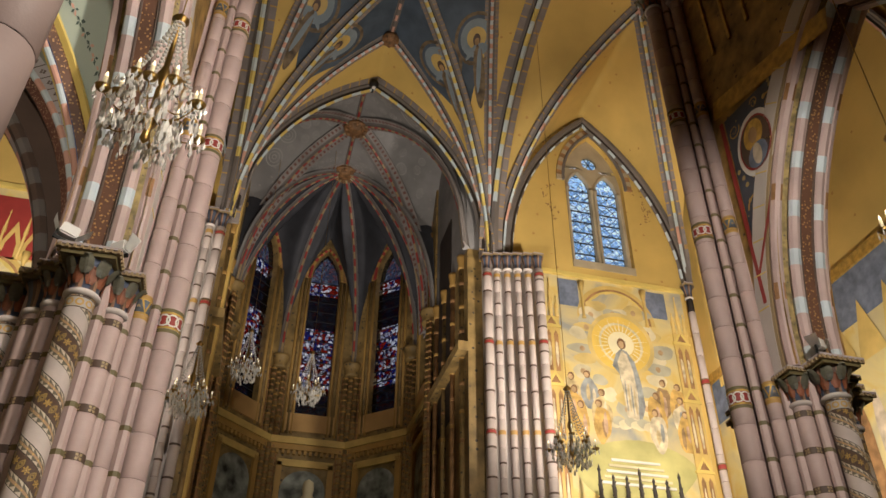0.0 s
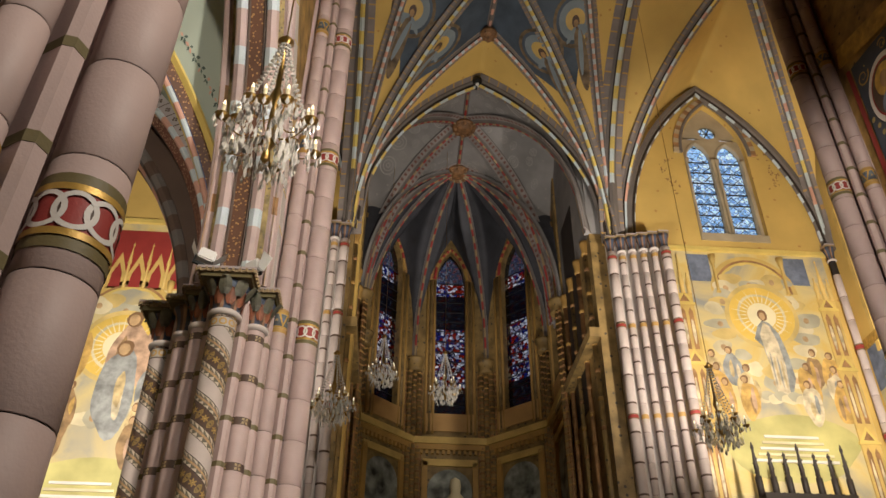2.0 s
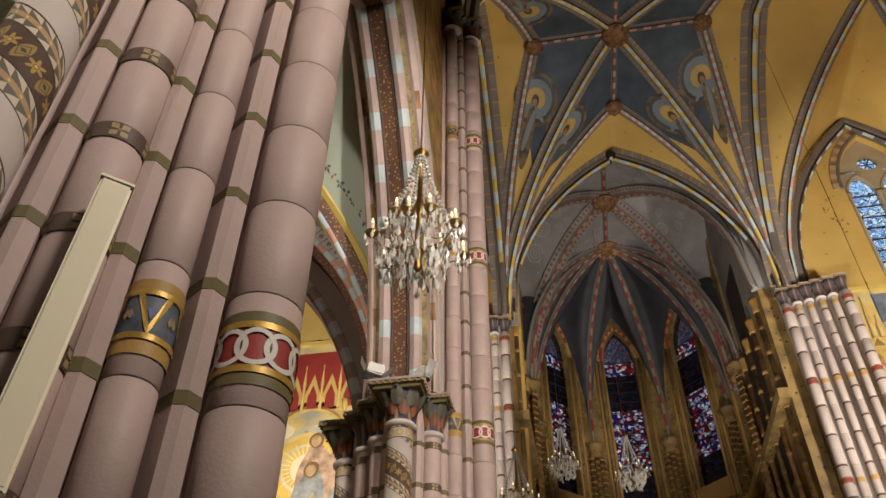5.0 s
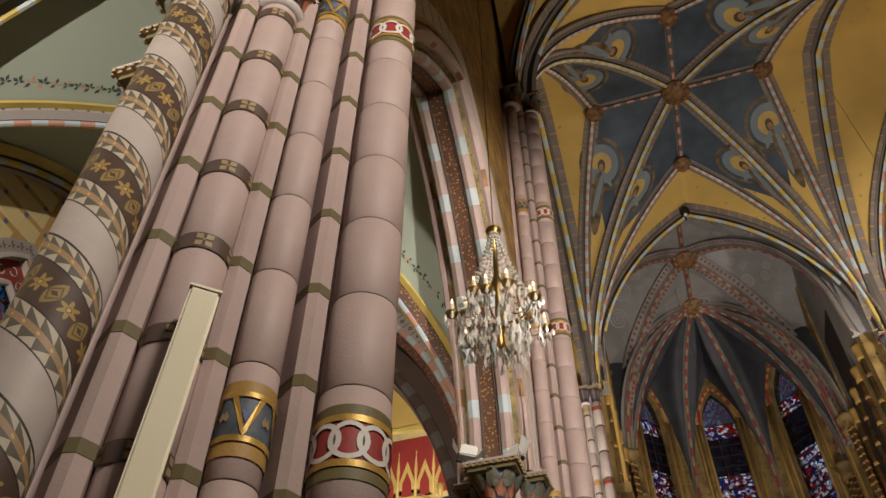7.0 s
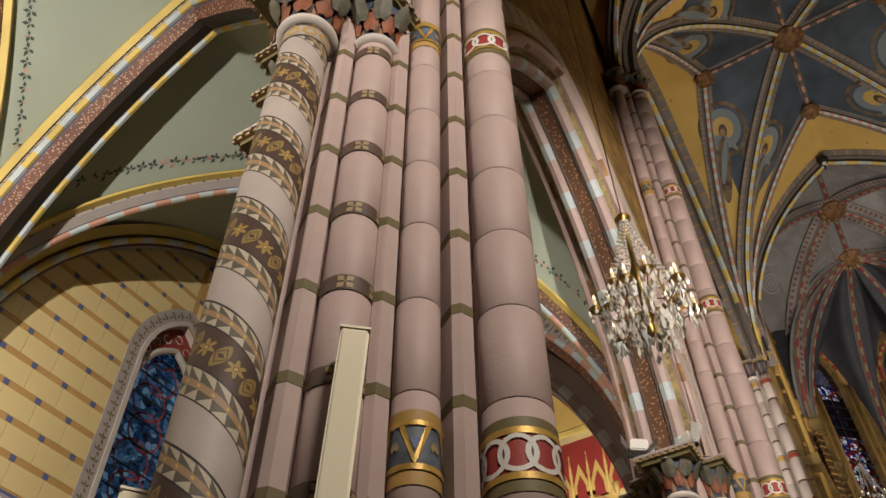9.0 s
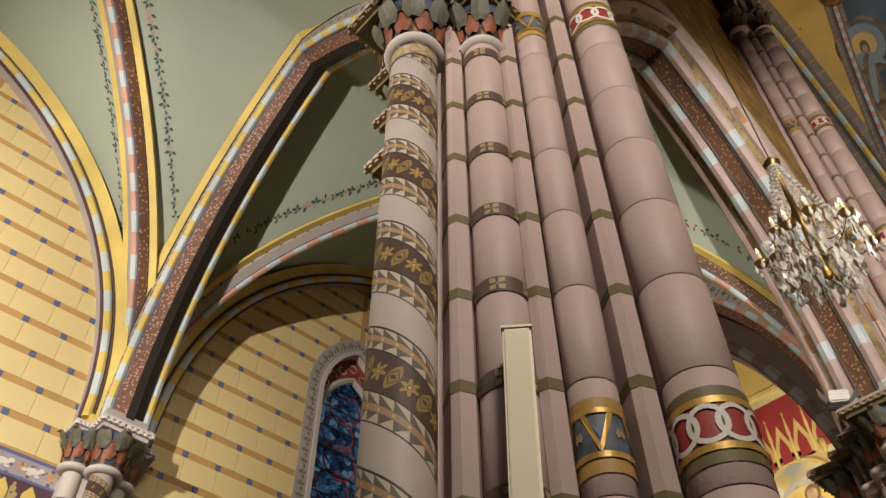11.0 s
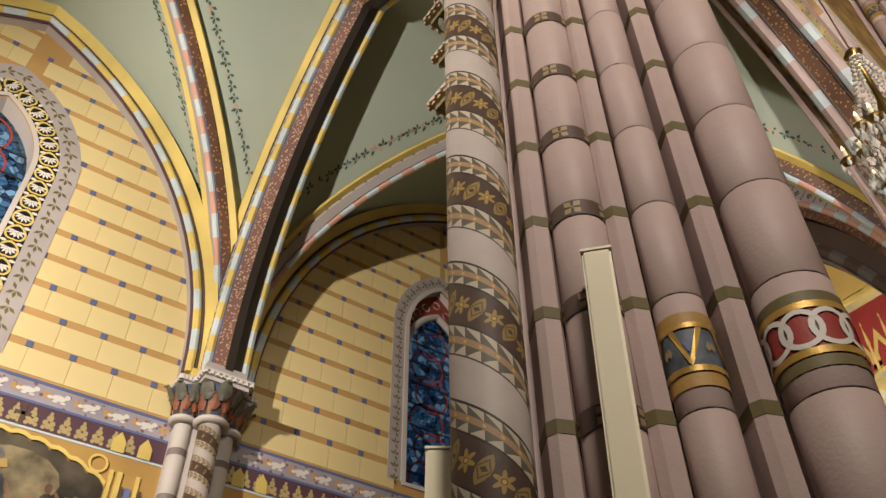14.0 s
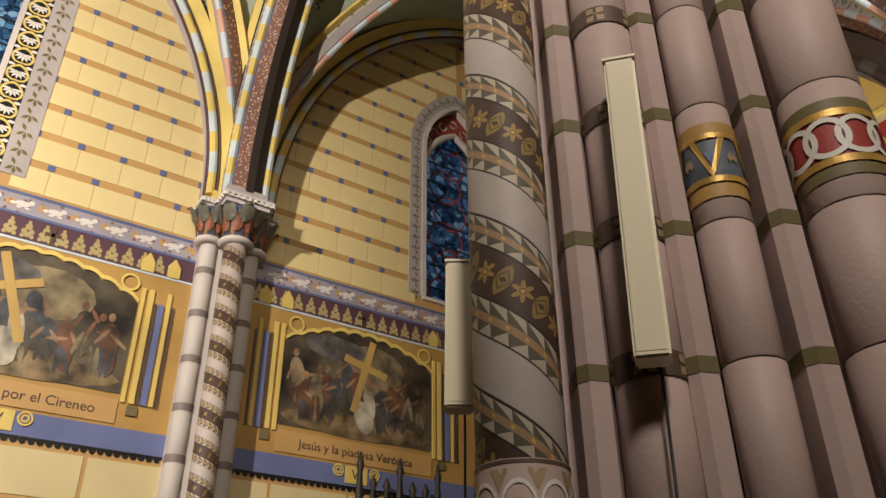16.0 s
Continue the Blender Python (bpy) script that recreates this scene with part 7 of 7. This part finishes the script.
# ---- loose things ----
def chandelier():
    t = empty("chandelier", "brass chandelier with candle bulbs and hanging cut crystals", "chandelier", "chandeliers")
    rnd = random.Random(8)
    part("stem", revolve(bmesh.new(), 0, 0, [(0.01, -0.25), (0.045, -0.2), (0.03, -0.1), (0.07, 0.0), (0.04, 0.12), (0.03, 0.5), (0.07, 0.6), (0.03, 0.75), (0.02, 1.40), (0.09, 1.45), (0.02, 1.55)], 12), BRASS, t)
    bm = bmesh.new()
    octa = bmesh.new()
    for v in ((0, 0, 0.06), (0.017, 0, 0), (0, 0.009, 0), (-0.017, 0, 0), (0, -0.009, 0), (0, 0, -0.03)):
        octa.verts.new(v)
    octa.verts.ensure_lookup_table()
    for i in range(1, 5):
        j = i % 4 + 1
        octa.faces.new((octa.verts[0], octa.verts[i], octa.verts[j]))
        octa.faces.new((octa.verts[5], octa.verts[j], octa.verts[i]))
    DROP = mesh_of("crystal_drop", octa, CRYSTAL)
    for k in range(12):
        a = 2 * math.pi * k / 12
        low = k % 2
        R = 0.48 if low else 0.34
        z0 = 0.08 if low else 0.28
        pts = [(0.05 + (R - 0.05) * i / 8, z0 - 0.12 * math.sin(math.pi * i / 8)) for i in range(9)]
        bm = bmesh.new()
        prev = None
        for r, z in pts:
            c = Vector((r * math.cos(a), r * math.sin(a), z))
            s = Vector((-math.sin(a), math.cos(a), 0)) * 0.007
            row = [bm.verts.new(c + s), bm.verts.new(c + Vector((0, 0, 0.009))), bm.verts.new(c - s), bm.verts.new(c - Vector((0, 0, 0.009)))]
            if prev:
                for i in range(4):
                    bm.faces.new((prev[i], prev[(i + 1) % 4], row[(i + 1) % 4], row[i]))
            prev = row
        arm = part("arm", bm, BRASS, t)
        x, y = R * math.cos(a), R * math.sin(a)
        part("drip_cup", revolve(bmesh.new(), x, y, [(0.015, z0 - 0.02), (0.045, z0), (0.075, z0 + 0.03), (0.06, z0 + 0.028), (0.02, z0 + 0.02)], 12), BRASS, arm)
        part("candle", revolve(bmesh.new(), x, y, [(0.02, z0 + 0.02), (0.02, z0 + 0.16)], 8), CREAM, arm, "cream candle sleeve")
        part("bulb", revolve(bmesh.new(), x, y, [(0.008, z0 + 0.16), (0.016, z0 + 0.18), (0.010, z0 + 0.21), (0.002, z0 + 0.235)], 8), CANDLE, arm, "small glowing candle bulb")
        for j in range(5):
            q = 2 * math.pi * j / 5
            piece("crystal_drop", DROP, arm, (x + 0.07 * math.cos(q), y + 0.07 * math.sin(q), z0 - 0.06)).scale = (1.3, 1.3, 1.3)
    for k in range(190):
        a, r = rnd.random() * 6.283, 0.08 + 0.36 * rnd.random() ** 0.7
        sc = rnd.uniform(1.2, 2.3)
        ob = piece("crystal_drop", DROP, t, (r * math.cos(a), r * math.sin(a), rnd.uniform(-0.34, 0.12) + (0.10 if r > 0.35 else 0)), rnd.random() * 6)
        ob.scale = (sc, sc, sc)
    for k in range(12):
        a = 2 * math.pi * k / 12
        strand = bmesh.new()
        for i in range(18):
            f = i / 17
            r = 0.33 * (1 - f) ** 1.3 + 0.04
            bmesh.ops.create_icosphere(strand, subdivisions=1, radius=0.02, matrix=Matrix.Translation((r * math.cos(a), r * math.sin(a), 0.25 + 1.2 * f)))
        part("bead_strand", strand, CRYSTAL, t)["kind"] = "stuff"
    part("cord", revolve(bmesh.new(), 0, 0, [(0.008, 0), (0.008, 1.0)], 6), BRASS, t).location = (0, 0, 1.5)
    return t


ch = chandelier()
SPOTS = [(-1.29, 5.9, 6.9, 0, 22.75), (-1.35, 17.1, 9.1, 20, 23.0), (-0.38, 23.6, 13.2, 50, 22.5), (1.65, 23.8, 12.8, 80, 23.2), (6.5, 14.7, 7.9, 10, 24.0), (6.86, 5.48, 6.9, 70, 22.75)]
ch.matrix_basis = pose(*SPOTS[0][:3])
made = [ch] + [copy_thing(ch, pose(x, y, z, 0, 0, r)) for x, y, z, r, h in SPOTS[1:]]
for ob, (x, y, z, r, h) in zip(made, SPOTS):
    for c in ob.children:
        if c.name.startswith("cord"):
            c.scale = (1, 1, h - z - 1.5)


def floodlight():
    t = empty("floodlight", "small white floodlight with open flaps on a black bracket", "lamp", "floodlights on the capitals")
    bm = box(bmesh.new(), -0.08, -0.05, 0.06, 0.08, 0.05, 0.18)
    bmesh.ops.bevel(bm, geom=bm.edges[:], offset=0.012, segments=2, affect="EDGES")
    part("housing", bm, LAMPWHITE, t)
    for sg in (-1, 1):
        bm = bmesh.new()
        bm.faces.new([bm.verts.new(q) for q in ((sg * 0.08, 0.05, 0.07), (sg * 0.08, -0.05, 0.07), (sg * 0.17, -0.07, 0.20), (sg * 0.17, 0.07, 0.20))])
        bmesh.ops.solidify(bm, geom=bm.faces[:], thickness=0.006)
        part("flap", bm, LAMPWHITE, t)
    part("bracket", box(box(bmesh.new(), -0.09, -0.012, 0.0, 0.09, 0.012, 0.03), -0.1, -0.012, 0.0, -0.085, 0.012, 0.12), IRON, t)
    return t


fl = floodlight()
fl.scale = (1.25, 1.25, 1.25)
fl.location, fl.rotation_euler = (-2.28, 8.06, ABACUS + 0.01), (0, radians(12), radians(20))
copy_thing(fl, pose(-1.70, 8.25, ABACUS + 0.01, 0, -10, -30))
copy_thing(fl, pose(7.33, 8.10, ABACUS + 0.01, 0, -10, 30))


def column_speaker(x, y, z0, z1, turn, lean):
    t = empty("column_speaker", "slim cream column loudspeaker strapped to the pier", "loudspeaker", "column loudspeakers")
    h = z1 - z0
    bm = box(bmesh.new(), -0.056, -0.05, 0, 0.056, 0.05, h)
    bmesh.ops.bevel(bm, geom=bm.edges[:], offset=0.008, segments=2, affect="EDGES")
    part("housing", bm, PLASTIC, t)
    part("grille", box(bmesh.new(), -0.046, -0.052, 0.02, 0.046, -0.049, h - 0.02), material("cream_grille", (0.77, 0.70, 0.51), 0.6, vary=0.03, bump=0.05, fine=300), t)
    part("end_cap", box(bmesh.new(), -0.06, -0.056, h - 0.005, 0.06, 0.056, h + 0.006), PLASTIC, t)
    part("bracket", box(bmesh.new(), -0.02, 0.04, 0.05, 0.02, 0.16, 0.08), IRON, t)
    part("bracket", box(bmesh.new(), -0.02, 0.04, h - 0.1, 0.02, 0.16, h - 0.07), IRON, t)
    part("cable", revolve(bmesh.new(), 0.02, 0.06, [(0.005, -1.2), (0.005, 0.05)], 6), IRON, t)
    t.matrix_basis = pose(x, y, z0, 0, lean, turn)
    return t


column_speaker(-1.555, 1.84, 2.55, 3.74, 40, 1.6)
column_speaker(-2.405, 1.715, 2.62, 3.24, 54, 1.0)


def pinnacled_altar(x, y, z, turn, width, name_label):
    t = empty("altarpiece", name_label, "altar")
    part("cresting", box(bmesh.new(), -width / 2, -0.2, 0, width / 2, 0.2, z - 0.75), DARK, t)
    n = 7
    for k in range(n):
        xx = -width / 2 + width * k / (n - 1)
        h = 0.75 if k in (0, n - 1, n // 2) else 0.45
        bm = revolve(bmesh.new(), xx, 0, [(0.09, z - 0.8), (0.09, z - 0.3), (0.055, z - 0.28), (0.065, z - 0.05), (0.03, z + h * 0.5), (0.05, z + h * 0.6), (0.01, z + h * 0.8)], 6)
        for j in range(4):
            bmesh.ops.create_icosphere(bm, subdivisions=1, radius=0.03, matrix=Matrix.Translation((xx + (0.05 if j % 2 else -0.05), 0, z - 0.2 + 0.12 * j)))
        part("pinnacle", bm, DARK, t)
    for k in range(14):
        xx = -width / 2 + width * (k + 0.5) / 14
        bm = bmesh.new()
        bmesh.ops.create_icosphere(bm, subdivisions=1, radius=0.07, matrix=Matrix.Translation((xx, 0, z - 0.73)))
        part("crocket", bm, DARK, t)
    t.matrix_basis = pose(x, y, 0, 0, 0, turn)
    return t


pinnacled_altar(10.2, 18.9, 8.9, 0, 2.3, "dark wooden altarpiece with pinnacles below the mural")
pinnacled_altar(-7.7, 4.65, 3.55, 90, 1.0, "dark wooden confessional crest with pinnacles by the wall")
